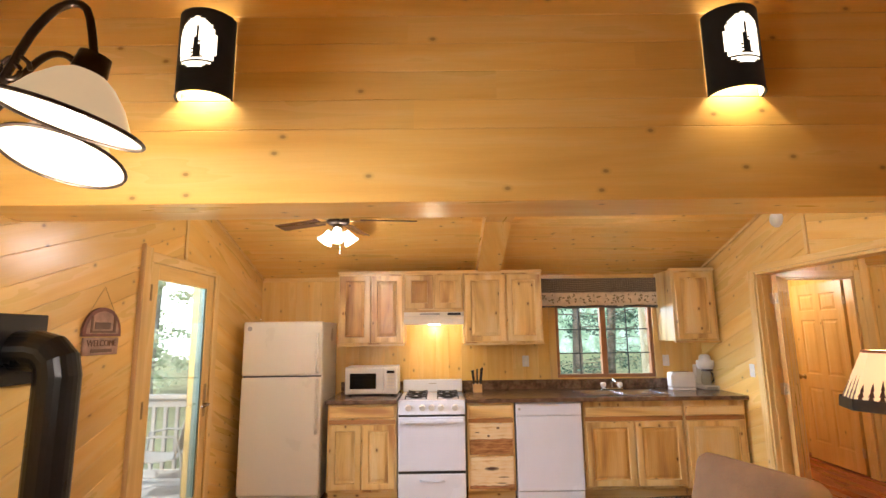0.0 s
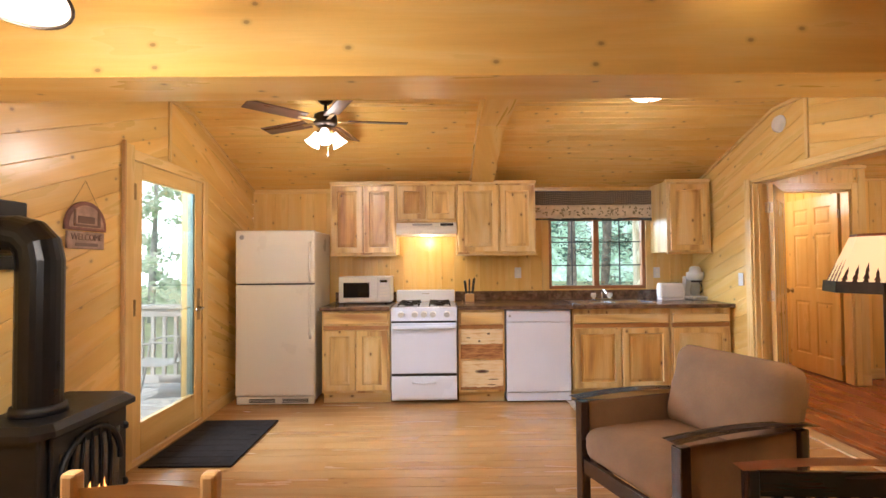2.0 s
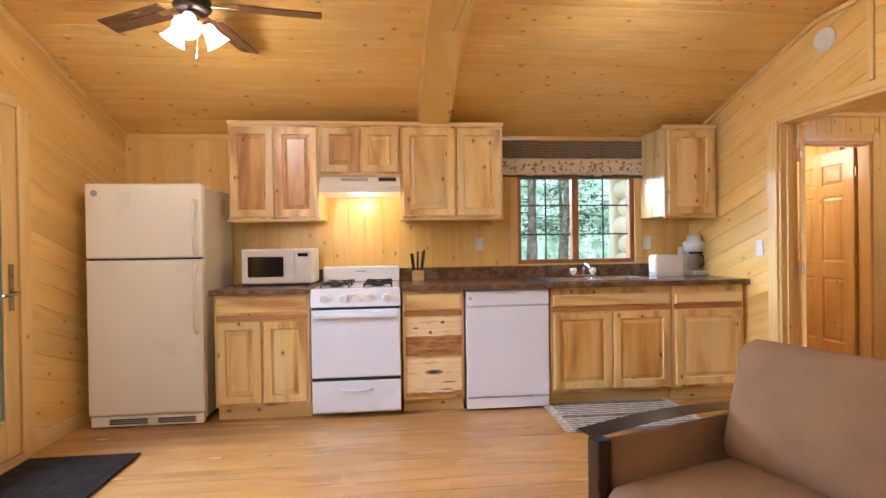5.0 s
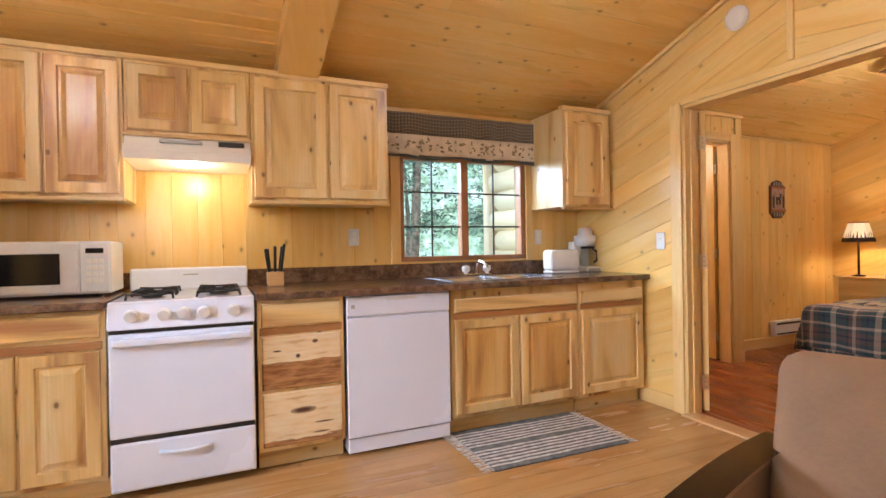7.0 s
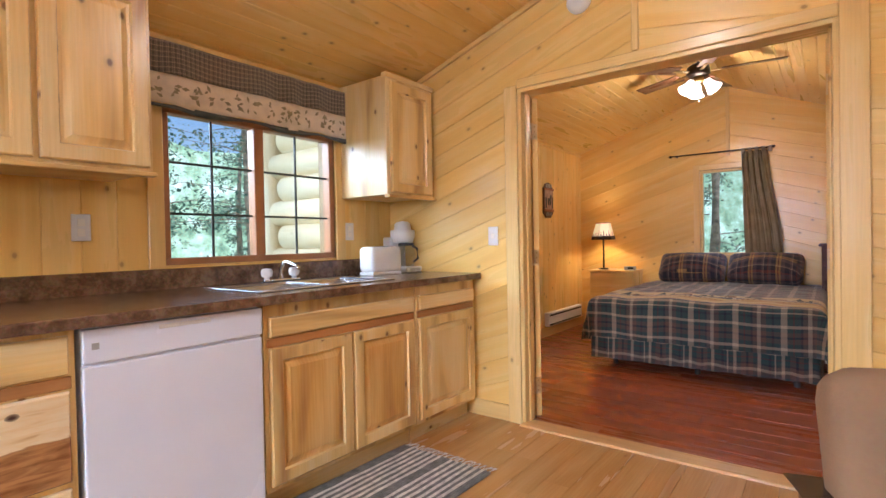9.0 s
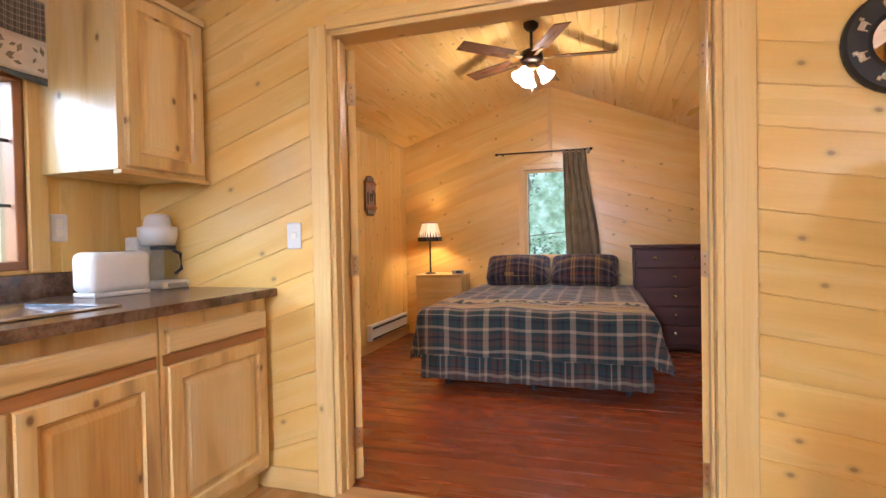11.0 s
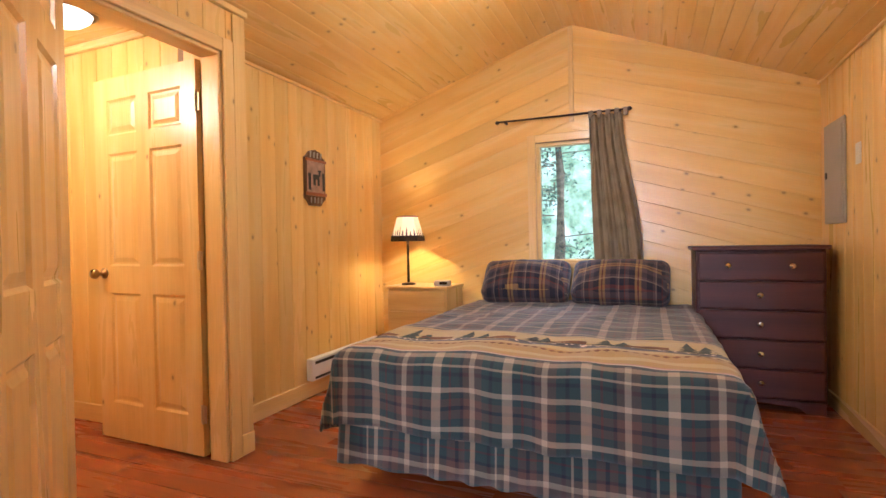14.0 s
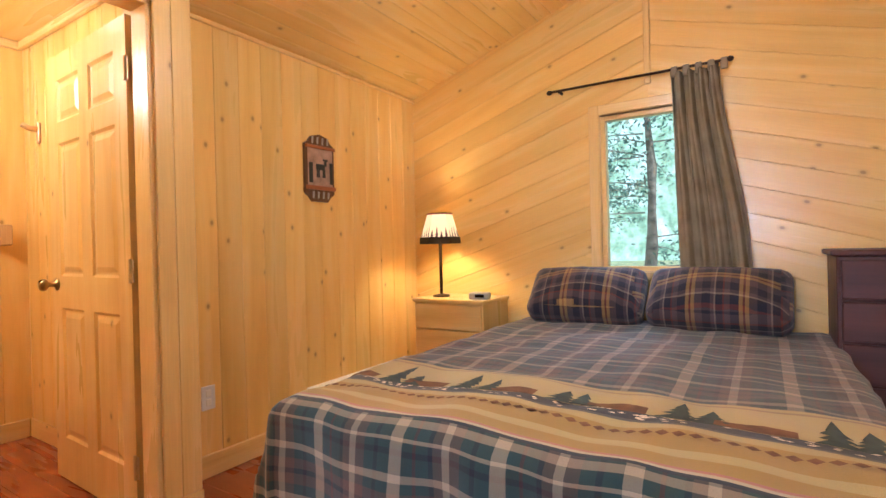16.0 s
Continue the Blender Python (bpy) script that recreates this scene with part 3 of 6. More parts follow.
def rings(bm, x0, x1, z0, z1, y, prof):
    """Nested rectangles in the plane y: (inset, depth) pairs, capped."""
    prev = None
    for ins, dep in prof:
        r = [bm.verts.new(c) for c in ((x0 + ins, y + dep, z0 + ins), (x1 - ins, y + dep, z0 + ins), (x1 - ins, y + dep, z1 - ins), (x0 + ins, y + dep, z1 - ins))]
        if prev:
            for i in range(4):
                bm.faces.new((prev[i], prev[(i + 1) % 4], r[(i + 1) % 4], r[i]))
        prev = r
    bm.faces.new(prev)


def six_panel_door(bm, w, h, th):
    """A slab in the xz plane, y from 0 to th, with six sunk panels on both faces."""
    st, mid = .11, .10
    cols = ((st, (w - mid) / 2), ((w + mid) / 2, w - st))
    rows = ((.20, .82), (.97, 1.60), (1.70, h - .12))
    for y, sg in ((0, 1), (th, -1)):
        xs = sorted({0, w, *[c for p in cols for c in p]})
        zs = sorted({0, h, *[c for p in rows for c in p]})
        for i in range(len(xs) - 1):
            for j in range(len(zs) - 1):
                if (xs[i], xs[i + 1]) in cols and (zs[j], zs[j + 1]) in rows:
                    rings(bm, xs[i], xs[i + 1], zs[j], zs[j + 1], y, [(0, 0), (.012, .009 * sg), (.022, .009 * sg), (.045, .002 * sg)])
                else:
                    bm.faces.new([bm.verts.new(c) for c in ((xs[i], y, zs[j]), (xs[i + 1], y, zs[j]), (xs[i + 1], y, zs[j + 1]), (xs[i], y, zs[j + 1]))])
    for a, b in (((0, 0), (w, 0)), ((w, 0), (w, h)), ((w, h), (0, h)), ((0, h), (0, 0))):
        bm.faces.new([bm.verts.new(c) for c in ((a[0], 0, a[1]), (b[0], 0, b[1]), (b[0], th, b[1]), (a[0], th, a[1]))])
    bmesh.ops.remove_doubles(bm, verts=bm.verts, dist=1e-5)


HINGE = plain("satin_brass", (.72, .60, .38), .38, 1.0, .08, 20, .05)


def hinge_on(owner, m, name="hinge"):
    bm = rb(-.001, .003, -.02, .02, -.045, .045, .001)
    tube([(.006, 0, -.048), (.006, 0, .048)], .007, 8, bm)
    h = part(name, bm, HINGE, owner, "brass butt hinge", grain=2)
    h.matrix_local = m
    return h


# double doors of the wide opening, swung well back into the bedroom
for yj, sg in ((OPY1 - .024, 1), (OPY0 + .024, -1)):
    trim("door_stop", XR + .035, XR + .08, min(yj, yj - sg * .012), max(yj, yj - sg * .012), .012, OPZ - .022, "pine door stop")
    leaf = thing("door_leaf", pose(XBED + .012, yj, .015, 0, 0, 49 * sg), "pale pine door swung open into the bedroom", "door", "double doors", "structure")
    bm = bmesh.new()
    six_panel_door(bm, .735, OPZ - .045, .036)
    bmesh.ops.translate(bm, verts=bm.verts, vec=(.004, -.036 if sg > 0 else 0, 0))
    part("slab", bm, PINE_TRIM, leaf, grain=2)
    for z in (.19, .985, 1.765):
        h = part("hinge", tube([(0, 0, z - .05), (0, 0, z + .05)], .0075, 10), HINGE, leaf, "satin brass hinge")
        part("leaf_plate", rb(.0005, .0038, -.032 * (sg > 0), .032 * (sg < 0), z - .047, z + .047, .001), HINGE, h)
        jp = part("jamb_plate", rb(-.034, -.002, -.0015, .0015, z - .047, z + .047, .001), HINGE, h)
        jp.matrix_local = pose(0, 0, 0, 0, 0, -49 * sg)
        for dz in (-.03, 0, .03):
            part("screw", rb(-.0002, .0004, *sorted((-.012 * sg, -.019 * sg)), z + dz - .004, z + dz + .004, 0), BRASS, h)
# glazed door in the left wall
D = thing("glazed_door", None, "closed pine patio door with one tall pane", "door", "", "structure")
for nm, y0, y1, z0, z1 in (("stile", GDY0 + .02, GDY0 + .125, .04, GDZ - .02), ("stile", GDY1 - .125, GDY1 - .02, .04, GDZ - .02), ("rail", GDY0 + .125, GDY1 - .125, .04, .26), ("rail", GDY0 + .125, GDY1 - .125, GDZ - .13, GDZ - .02)):
    part(nm, rb(XL - .035, XL + .006, y0, y1, z0, z1, .004), PINE_TRIM, D)
p = part("pane", rb(XL - .018, XL - .012, GDY0 + .125, GDY1 - .125, .26, GDZ - .13, 0), GLASS, D, "clear door pane")
p.visible_shadow = False
part("weather_strip", rb(XL - .03, XL - .003, GDY1 - .15, GDY1 - .124, .26, GDZ - .13, .002), GREEN_DOOR, D, "grey-green edge strip")
bm = rb(XL + .006, XL + .012, GDY1 - .095, GDY1 - .055, .86, 1.12, .004)
part("escutcheon", bm, BRASS, D, "brass handle plate")
bm = tube([(XL + .012, GDY1 - .075, .96), (XL + .05, GDY1 - .075, .96), (XL + .055, GDY1 - .1, .955), (XL + .05, GDY1 - .19, .95)], .009)
part("handle", bm, STEEL, D, "satin lever handle", smooth=True)
part("keeper", rb(XL + .006, XL + .012, GDY0 + .03, GDY0 + .05, 1.75, 1.86, .002), BRASS, D)
part("keeper", rb(XL + .006, XL + .012, GDY0 + .03, GDY0 + .05, .98, 1.09, .002), BRASS, D)
for y0, y1, z1 in ((GDY0 - .085, GDY0 + .012, GDZ + .075), (GDY1 - .012, GDY1 + .075, GDZ + .0)):
    trim("casing", XL + G, XL + .02, y0, y1, 0, z1, "pine door casing")
trim("casing_edge", XL + G, XL + .03, GDY0 - .100, GDY0 - .085, 0.0, GDZ + .09, "dark edged pine batten", LIGHTWOOD)
trim("casing_head", XL + G, XL + .018, GDY0 + .012, GDY1 - .012, GDZ - .018, GDZ + .05, "pine head casing")
trim("jamb", XL - .16, XL + .001, GDY0, GDY0 + .019, 0, GDZ, "pine door jamb")
trim("jamb", XL - .16, XL + .001, GDY1 - .019, GDY1, 0, GDZ, "pine door jamb")
trim("jamb_head", XL - .16, XL + .001, GDY0, GDY1, GDZ - .019, GDZ, "pine door head")
trim("sill", XL - .16, XL + .02, GDY0, GDY1, -.01, .035, "pale door sill", LIGHTWOOD)
trim("batten", XL + G, XL + .016, 4.0, 4.035, GDZ + .06, kz(4.02) - .02, "thin pine batten")
trim("baseboard", XL + G, XL + .016, GDY1 + .08, YB, 0, .10, "pine baseboard")
trim("baseboard", XL + G, XL + .016, 0.6, GDY0 - .11, 0, .10, "pine baseboard")
trim("wall_top_trim", XL, XR, YB - .018, YB - G, ZBACK - .05, ZBACK - .012, "pine trim under the ceiling")
# bedroom trim
trim("baseboard", XSTEP + G, XFAR, YBL - .016, YBL - G, 0, .11, "pine baseboard")
trim("baseboard", XBED, XFAR, YBR + G, YBR + .016, 0, .10, "pine baseboard")
trim("baseboard", BDX1 + .068, XSTEP + .018, YBATH - .018, YBATH - G, 0, .11, "pine baseboard")
trim("baseboard", XSTEP + G, XSTEP + .016, YBATH - .016, YBL, 0, .11, "pine baseboard")
trim("batten", XFAR - .016, XFAR - G, BRY - .018, BRY + .018, BW[3] + .14, bz(BRY) - .02, "thin pine batten")
trim("corner_trim", BDX1 + .068, XSTEP + .014, YBATH - .014, YBATH - G, .11, bz(YBATH) - .02, "pine corner board")
trim("eave_trim", XSTEP + .015, XFAR, YBL - .02, YBL - G, BEL - .03, BEL - .012, "thin pine trim")
trim("eave_trim", XBED, XFAR, YBR + G, YBR + .02, BER - .03, BER - .012, "thin pine trim")
trim("eave_trim", XBED, XSTEP + .02, YBATH - .03, YBATH - G, bz(YBATH) - .045, bz(YBATH) - .014, "thin pine trim")
# bathroom door
for x0, x1 in ((BDX1 - .004, BDX1 + .065), (BDX0 - .065, BDX0 + .004)):
    trim("casing", x0, x1, YBATH - .02, YBATH - G, 0, BDZ + .068, "moulded pine casing")
trim("casing_head", BDX0 + .004, BDX1 - .004, YBATH - .02, YBATH - G, BDZ - .004, BDZ + .066, "moulded pine casing")
for x0, x1 in ((BDX1 - .02, BDX1 + .002), (BDX0 - .002, BDX0 + .02)):
    trim("jamb", x0, x1, YBATH - .001, YBATH + .112, 0, BDZ, "pine jamb")
trim("jamb_head", BDX0, BDX1, YBATH - .001, YBATH + .112, BDZ - .02, BDZ + .002, "pine head jamb")
trim("baseboard", 4.704, 4.718, YBL + .16, 7.24, 0, .11, "pine baseboard")
trim("baseboard", 3.45, 4.702, 7.244, 7.258, 0, .11, "pine baseboard")
trim("crown_trim", 3.45, 4.71, 7.23, 7.258, 2.31, 2.358, "pine crown trim")
trim("crown_trim", 4.69, 4.718, YBL + .16, 7.228, 2.31, 2.358, "pine crown trim")


B = thing("bathroom_door", pose(4.562, 5.632, .012, 0, 0, 88), "open six-panel pine bathroom door", "door", "", "structure")
bm = bmesh.new()
six_panel_door(bm, .82, 2.02, .035)
part("slab", bm, PINE_TRIM, B, grain=2)
for y, sg in ((.035, 1), (0, -1)):
    k = part("knob", lathe([(.001, 0), (.03, 0), (.03, .006), (.012, .012), (.011, .035), (.026, .045), (.03, .058), (.022, .072), (.001, .075)], 16), BRASS, B, "dull brass door knob", smooth=True)
    k.matrix_local = pose(.76, y, .93, -90 * sg, 0, 0)
for z in (.22, 1.0, 1.80):
    hinge_on(B, pose(-.008, .037, z, 0, 0, 90))

# ---- kitchen cabinets ----


def front(name, owner, x0, x1, z0, z1, raised=True, grain=2, material=None):
    """A door or drawer front, its face at y -0.02; a raised door has a panel of its own."""
    material = material or HICKORY
    bm = bmesh.new()
    if not raised:
        rings(bm, x0, x1, z0, z1, 0, [(0, 0), (0, -.014), (.005, -.02), (.012, -.02)])
        return part(name, bm, material, owner, grain=grain)
    prof = [(0, 0), (0, -.014), (.005, -.02), (.054, -.02), (.060, -.008)]
    w, h = x1 - x0, z1 - z0
    prev = None
    for ins, dep in prof:
        r = [bm.verts.new(c) for c in ((x0 + ins, dep, z0 + ins), (x1 - ins, dep, z0 + ins), (x1 - ins, dep, z1 - ins), (x0 + ins, dep, z1 - ins))]
        if prev:
            for k in range(4):
                bm.faces.new((prev[k], prev[(k + 1) % 4], r[(k + 1) % 4], r[k]))
        prev = r
    d = part(name, bm, material, owner, grain=grain)
    bm = bmesh.new()
    rings(bm, x0 + .058, x1 - .058, z0 + .058, z1 - .058, 0, [(0, -.009), (.012, -.009), (.034, -.0175)])
    part("panel", bm, random.choice((material, HICKORY_BROWN, HICKORY)), d, grain=grain)
    return d


def figured(name, level, knots):
    """Pale hickory with a wavy heartwood band below level and dark knots at (across, up, width, height)."""
    m, nt, b = tree_of(name)
    tc = nt.nodes.new("ShaderNodeTexCoord")
    sep = nt.nodes.new("ShaderNodeSeparateXYZ")
    nt.links.new(tc.outputs["Generated"], sep.inputs[0])
    mp = nt.nodes.new("ShaderNodeMapping")
    mp.inputs["Scale"].default_value = (2.2, 1, 9)
    nt.links.new(tc.outputs["Generated"], mp.inputs[0])
    wav = node(nt, "ShaderNodeTexNoise", Scale=1.6, Detail=5.0, Distortion=0.5)
    nt.links.new(mp.outputs[0], wav.inputs["Vector"])
    out = ramp(nt, wav.outputs[0], [(.3, (.90, .74, .47)), (.6, (.84, .62, .32)), (.78, (.60, .33, .12))]).outputs[0]

    def calc(op, a, b2):
        n = nt.nodes.new("ShaderNodeMath")
        n.operation = op
        for k, v in enumerate((a, b2)):
            if isinstance(v, bpy.types.NodeSocket):
                nt.links.new(v, n.inputs[k])
            else:
                n.inputs[k].default_value = v
        return n.outputs[0]
    edge = calc("SUBTRACT", sep.outputs[2], calc("MULTIPLY", wav.outputs[0], .22))
    out = mixer(nt, ramp(nt, edge, [(max(0, level - .13), (1, 1, 1)), (max(.01, level - .11), (0, 0, 0))]).outputs[0], out, ramp(nt, wav.outputs[0], [(.35, (.24, .09, .028)), (.6, (.50, .25, .09))]).outputs[0])
    for x, z, w, h in knots:
        dx = calc("DIVIDE", calc("SUBTRACT", sep.outputs[0], x), w)
        dz = calc("DIVIDE", calc("SUBTRACT", sep.outputs[2], z), h)
        d = calc("ADD", calc("ADD", calc("MULTIPLY", dx, dx), calc("MULTIPLY", dz, dz)), calc("MULTIPLY", wav.outputs[0], .6))
        out = mixer(nt, ramp(nt, d, [(.35, (1, 1, 1)), (1.0, (.45, .45, .45)), (1.5, (0, 0, 0))]).outputs[0], out, (.07, .022, .01))
    nt.links.new(out, b.inputs["Base Color"])
    b.inputs["Roughness"].default_value, b.inputs["Coat Weight"].default_value = .32, .3
    bump(nt, b, wav.outputs[0], .15, .002)
    return m


DRAWER_MIDDLE = figured("heartwood_drawer_face", .52, ((.44, .60, .035, .05), (.66, .86, .05, .045), (.18, .72, .07, .022)))
DRAWER_LOW = figured("knotted_drawer_face", .0, ((.50, .63, .20, .075), (.76, .36, .16, .022), (.72, .17, .14, .02)))


def base_cabinet(x0, x1, doors, drawers=(), label="", toe=True):
    c = thing("base_cabinet", pose(x0, 5.005, 0), label, "cabinet", "base cabinets")
    w = x1 - x0
    part("body", rb(0, w, 0, YB - 5.005 - .02, .10, .868, .002), HICKORY, c, grain=2)
    part("toe_kick", rb(0.002, w - .002, .06, .08, 0, .099, 0), HICKORY, c)
    for a, b in doors:
        front("door", c, a, b, .125, .69)
    for k, (a, b, z0, z1) in enumerate(drawers):
        front("drawer_front", c, a, b, z0, z1, False, 0, (None, DRAWER_MIDDLE, DRAWER_LOW)[k])
    part("rail", rb(.012, w - .012, -.006, .002, .692, .729, .002), HEARTWOOD, c, "brown heartwood rail")
    return c


base_cabinet(-.885, -.247, ((.02, .312), (.326, .618)), ((.02, .618, .748, .852),), "light rustic hickory base cabinet with two doors")
base_cabinet(.396, .834, (), ((.02, .418, .735, .852), (.02, .418, .415, .685), (.02, .418, .125, .395)), "rustic hickory drawer base with dark knots")
base_cabinet(1.47, 2.40, ((.02, .458), (.472, .91)), ((.02, .91, .735, .815),), "light hickory sink cabinet with two doors")
base_cabinet(2.404, 2.975, ((.02, .551),), ((.02, .551, .735, .815),), "rustic hickory end base cabinet beside the opening")


def wall_cabinet(x0, x1, z0, z1, doors, label):
    c = thing("wall_cabinet", pose(x0, 5.315, z0), label, "cabinet", "wall cabinets")
    w, h = x1 - x0, z1 - z0
    part("body", rb(0, w, 0, YB - 5.315, 0.004, h, .002), HICKORY, c, grain=2)
    part("bottom_rail", rb(-.006, w + .006, -.026, .02, -.014, .003, .003), HICKORY, c)
    part("top_trim", rb(-.006, w + .006, -.012, .03, h - .012, h + .018, .003), HICKORY, c)
    for a, b in doors:
        front("door", c, a, b, .02, h - .03)
    return c


wall_cabinet(-.87, -.208, 1.40, 2.125, ((.015, .324), (.338, .647)), "hickory wall cabinet with two raised panel doors")
wall_cabinet(-.204, .398, 1.735, 2.125, ((.015, .295), (.307, .587)), "short hickory wall cabinet above the range hood")
wall_cabinet(.402, 1.20, 1.40, 2.125, ((.015, .418), (.436, .783)), "hickory wall cabinet with brown streaked doors")
wall_cabinet(2.53, 2.975, 1.40, 2.125, ((.03, .415),), "narrow hickory wall cabinet beside the window")

# worktop with a sink cut-out
STONE, nt, b = tree_of("brown_mottled_laminate")
tc = nt.nodes.new("ShaderNodeTexCoord")
n1 = node(nt, "ShaderNodeTexNoise", Scale=16.0, Detail=6.0, Roughness=0.7)
n2 = node(nt, "ShaderNodeTexNoise", Scale=90.0, Detail=3.0)
for n in (n1, n2):
    nt.links.new(tc.outputs["Object"], n.inputs["Vector"])
c1 = ramp(nt, n1.outputs[0], [(0.3, (.045, .026, .016)), (0.48, (.14, .078, .045)), (0.62, (.24, .15, .09)), (.75, (.10, .055, .035))])
nt.links.new(mixer(nt, 0.35, c1.outputs[0], n2.outputs[1], "OVERLAY"), b.inputs["Base Color"])
b.inputs["Roughness"].default_value = 0.22
SX0, SX1, SY0, SY1 = 1.53, 2.33, 5.10, 5.56
bm = rb(-.905, -.246, 4.955, YB - .022, .872, .908, .006)
C1 = part("worktop", bm, STONE, None, "brown mottled laminate worktop between fridge and range", category="worktop")
C2 = thing("worktop", None, "long brown mottled laminate worktop with a sink", "worktop")
bm = bmesh.new()
xs, ys, zs = (.392, SX0, SX1, 2.995), (4.955, SY0, SY1, YB - .022), (.872, .908)
gv = {(i, j, k): bm.verts.new((xs[i], ys[j], zs[k])) for i in range(4) for j in range(4) for k in range(2)}
for i in range(3):
    for j in range(3):
        if (i, j) != (1, 1):
            for k in range(2):
                bm.faces.new([gv[i, j, k], gv[i + 1, j, k], gv[i + 1, j + 1, k], gv[i, j + 1, k]])
    for j in (0, 3):
        bm.faces.new([gv[i, j, 0], gv[i + 1, j, 0], gv[i + 1, j, 1], gv[i, j, 1]])
        bm.faces.new([gv[j, i, 0], gv[j, i + 1, 0], gv[j, i + 1, 1], gv[j, i, 1]])
for p, q in (((1, 1), (2, 1)), ((2, 1), (2, 2)), ((2, 2), (1, 2)), ((1, 2), (1, 1))):
    bm.faces.new([gv[*p, 0], gv[*q, 0], gv[*q, 1], gv[*p, 1]])
edge = [e for e in bm.edges if all(v.co.z > .9 and v.co.y < 4.96 for v in e.verts)]
bmesh.ops.bevel(bm, geom=edge, offset=.008, segments=3, profile=.5, affect="EDGES")
part("slab", bm, STONE, C2)
part("upstand", rb(.392, 2.995, YB - .021, YB - .003, .873, 1.005, .004), STONE, C2)
part("upstand", rb(-.905, -.246, YB - .021, YB - .003, .909, 1.005, .004), STONE, None, "brown mottled laminate upstand strip", category="upstand")
S = thing("sink", pose(0, 0, .909), "stainless steel double sink with a chrome tap", "sink")
for a, b2 in ((SX0 + .03, (SX0 + SX1) / 2 - .015), ((SX0 + SX1) / 2 + .015, SX1 - .03)):
    bm = bmesh.new()
    prev = None
    for ins, dz in ((0, .004), (.012, -.004), (.02, -.05), (.03, -.15), (.06, -.165)):
        r = [bm.verts.new(c) for c in ((a + ins, SY0 + .03 + ins, dz), (b2 - ins, SY0 + .03 + ins, dz), (b2 - ins, SY1 - .07 - ins, dz), (a + ins, SY1 - .07 - ins, dz))]
        if prev:
            for i in range(4):
                bm.faces.new((prev[i], prev[(i + 1) % 4], r[(i + 1) % 4], r[i]))
        prev = r
    bm.faces.new(prev)
    part("basin", bm, STEEL, S)
bm = rb(SX0 - .012, SX1 + .012, SY0 - .012, SY0 + .03, .0, .005, .002)
for bx in ((SX0 - .012, SX1 + .012, SY1 - .07, SY1 + .012), (SX0 - .012, SX0 + .03, SY0 + .03, SY1 - .07), (SX1 - .03, SX1 + .012, SY0 + .03, SY1 - .07), ((SX0 + SX1) / 2 - .015, (SX0 + SX1) / 2 + .015, SY0 + .03, SY1 - .07)):
    rb(*bx, .0, .005, .002, bm=bm)
part("rim", bm, STEEL, S)
tx, ty = 1.93, 5.545
part("tap_base", rb(tx - .11, tx + .11, ty - .03, ty + .02, .005, .02, .006), CHROME, S)
part("spout", tube([(tx, ty, .02), (tx, ty, .075), (tx, ty - .02, .10), (tx, ty - .06, .11), (tx, ty - .14, .09), (tx, ty - .16, .078)], [.013, .012, .011, .011, .010, .010], 12), CHROME, S, smooth=True)
FACET = clear_glass("clear_acrylic", (.9, .92, .93))
for dx in (-.085, .085):
    part("tap_knob", lathe([(.001, .02), (.014, .02), (.013, .03), (.026, .036), (.03, .06), (.024, .075), (.001, .078)], 12, Matrix.Translation((tx + dx, ty, 0))), WHITE_PLASTIC, S, "clear acrylic tap knob")

# ---- appliances ----
R = thing("refrigerator", pose(-1.692, 4.985, 0), "almond top-freezer refrigerator with a pebbled finish", "refrigerator")
part("cabinet", rb(.004, .738, .062, .68, .03, 1.628, .006), ALMOND, R, grain=2)
for nm, z0, z1 in (("freezer_door", 1.135, 1.635), ("fridge_door", .085, 1.122)):
    d = part(nm, rb(0, .742, 0, .058, z0, z1, .014, 3), ALMOND, R, grain=2)
    a, b2 = (1.16, 1.52) if nm == "freezer_door" else (.62, 1.10)
    part("handle", tube([(.70, .0, a), (.705, -.035, a + .05), (.705, -.04, (a + b2) / 2), (.705, -.035, b2 - .05), (.70, 0, b2)], .013, 8, flat=1.2), ALMOND, d, "moulded almond handle", smooth=True)
part("gasket", rb(.01, .73, .02, .06, 1.12, 1.137, 0), BLACK, R)
bm = rb(.01, .732, .012, .06, .008, .078, .004)
part("kick_grille", bm, ALMOND, R)
for x0 in (.13, .44):
    for z in (.025, .038, .051):
        part("grille_slot", rb(x0, x0 + .24, .006, .014, z, z + .007, 0), BLACK, R)
bm = lathe([(.001, 0), (.022, 0), (.02, .003), (.001, .004)], 16)
k = part("badge", bm, GREY_METAL, R)
k.matrix_local = pose(.06, -.001, 1.57, 90, 0, 0)

O = thing("gas_range", pose(-.236, 4.965, 0), "white freestanding gas range with black burners", "range")
part("body", rb(.002, .618, .03, .70, .03, .865, .004), ENAMEL, O)
d = part("oven_door", rb(.004, .616, -.005, .028, .285, .755, .01, 2), ENAMEL, O)
part("handle", rb(.02, .60, -.035, -.006, .70, .735, .009, 2), ENAMEL, d, "white bar handle")
d = part("broiler_drawer", rb(.004, .616, -.003, .028, .045, .262, .01, 2), ENAMEL, O)
part("handle", tube([(.2, -.004, .205), (.25, -.018, .20), (.31, -.022, .198), (.37, -.018, .20), (.42, -.004, .205)], .008, 8), ENAMEL, d, smooth=True)
part("gap", rb(.006, .614, .004, .029, .263, .284, 0), BLACK, O)
part("gap", rb(.006, .614, .006, .029, .757, .772, 0), BLACK, O)
bm = bmesh.new()
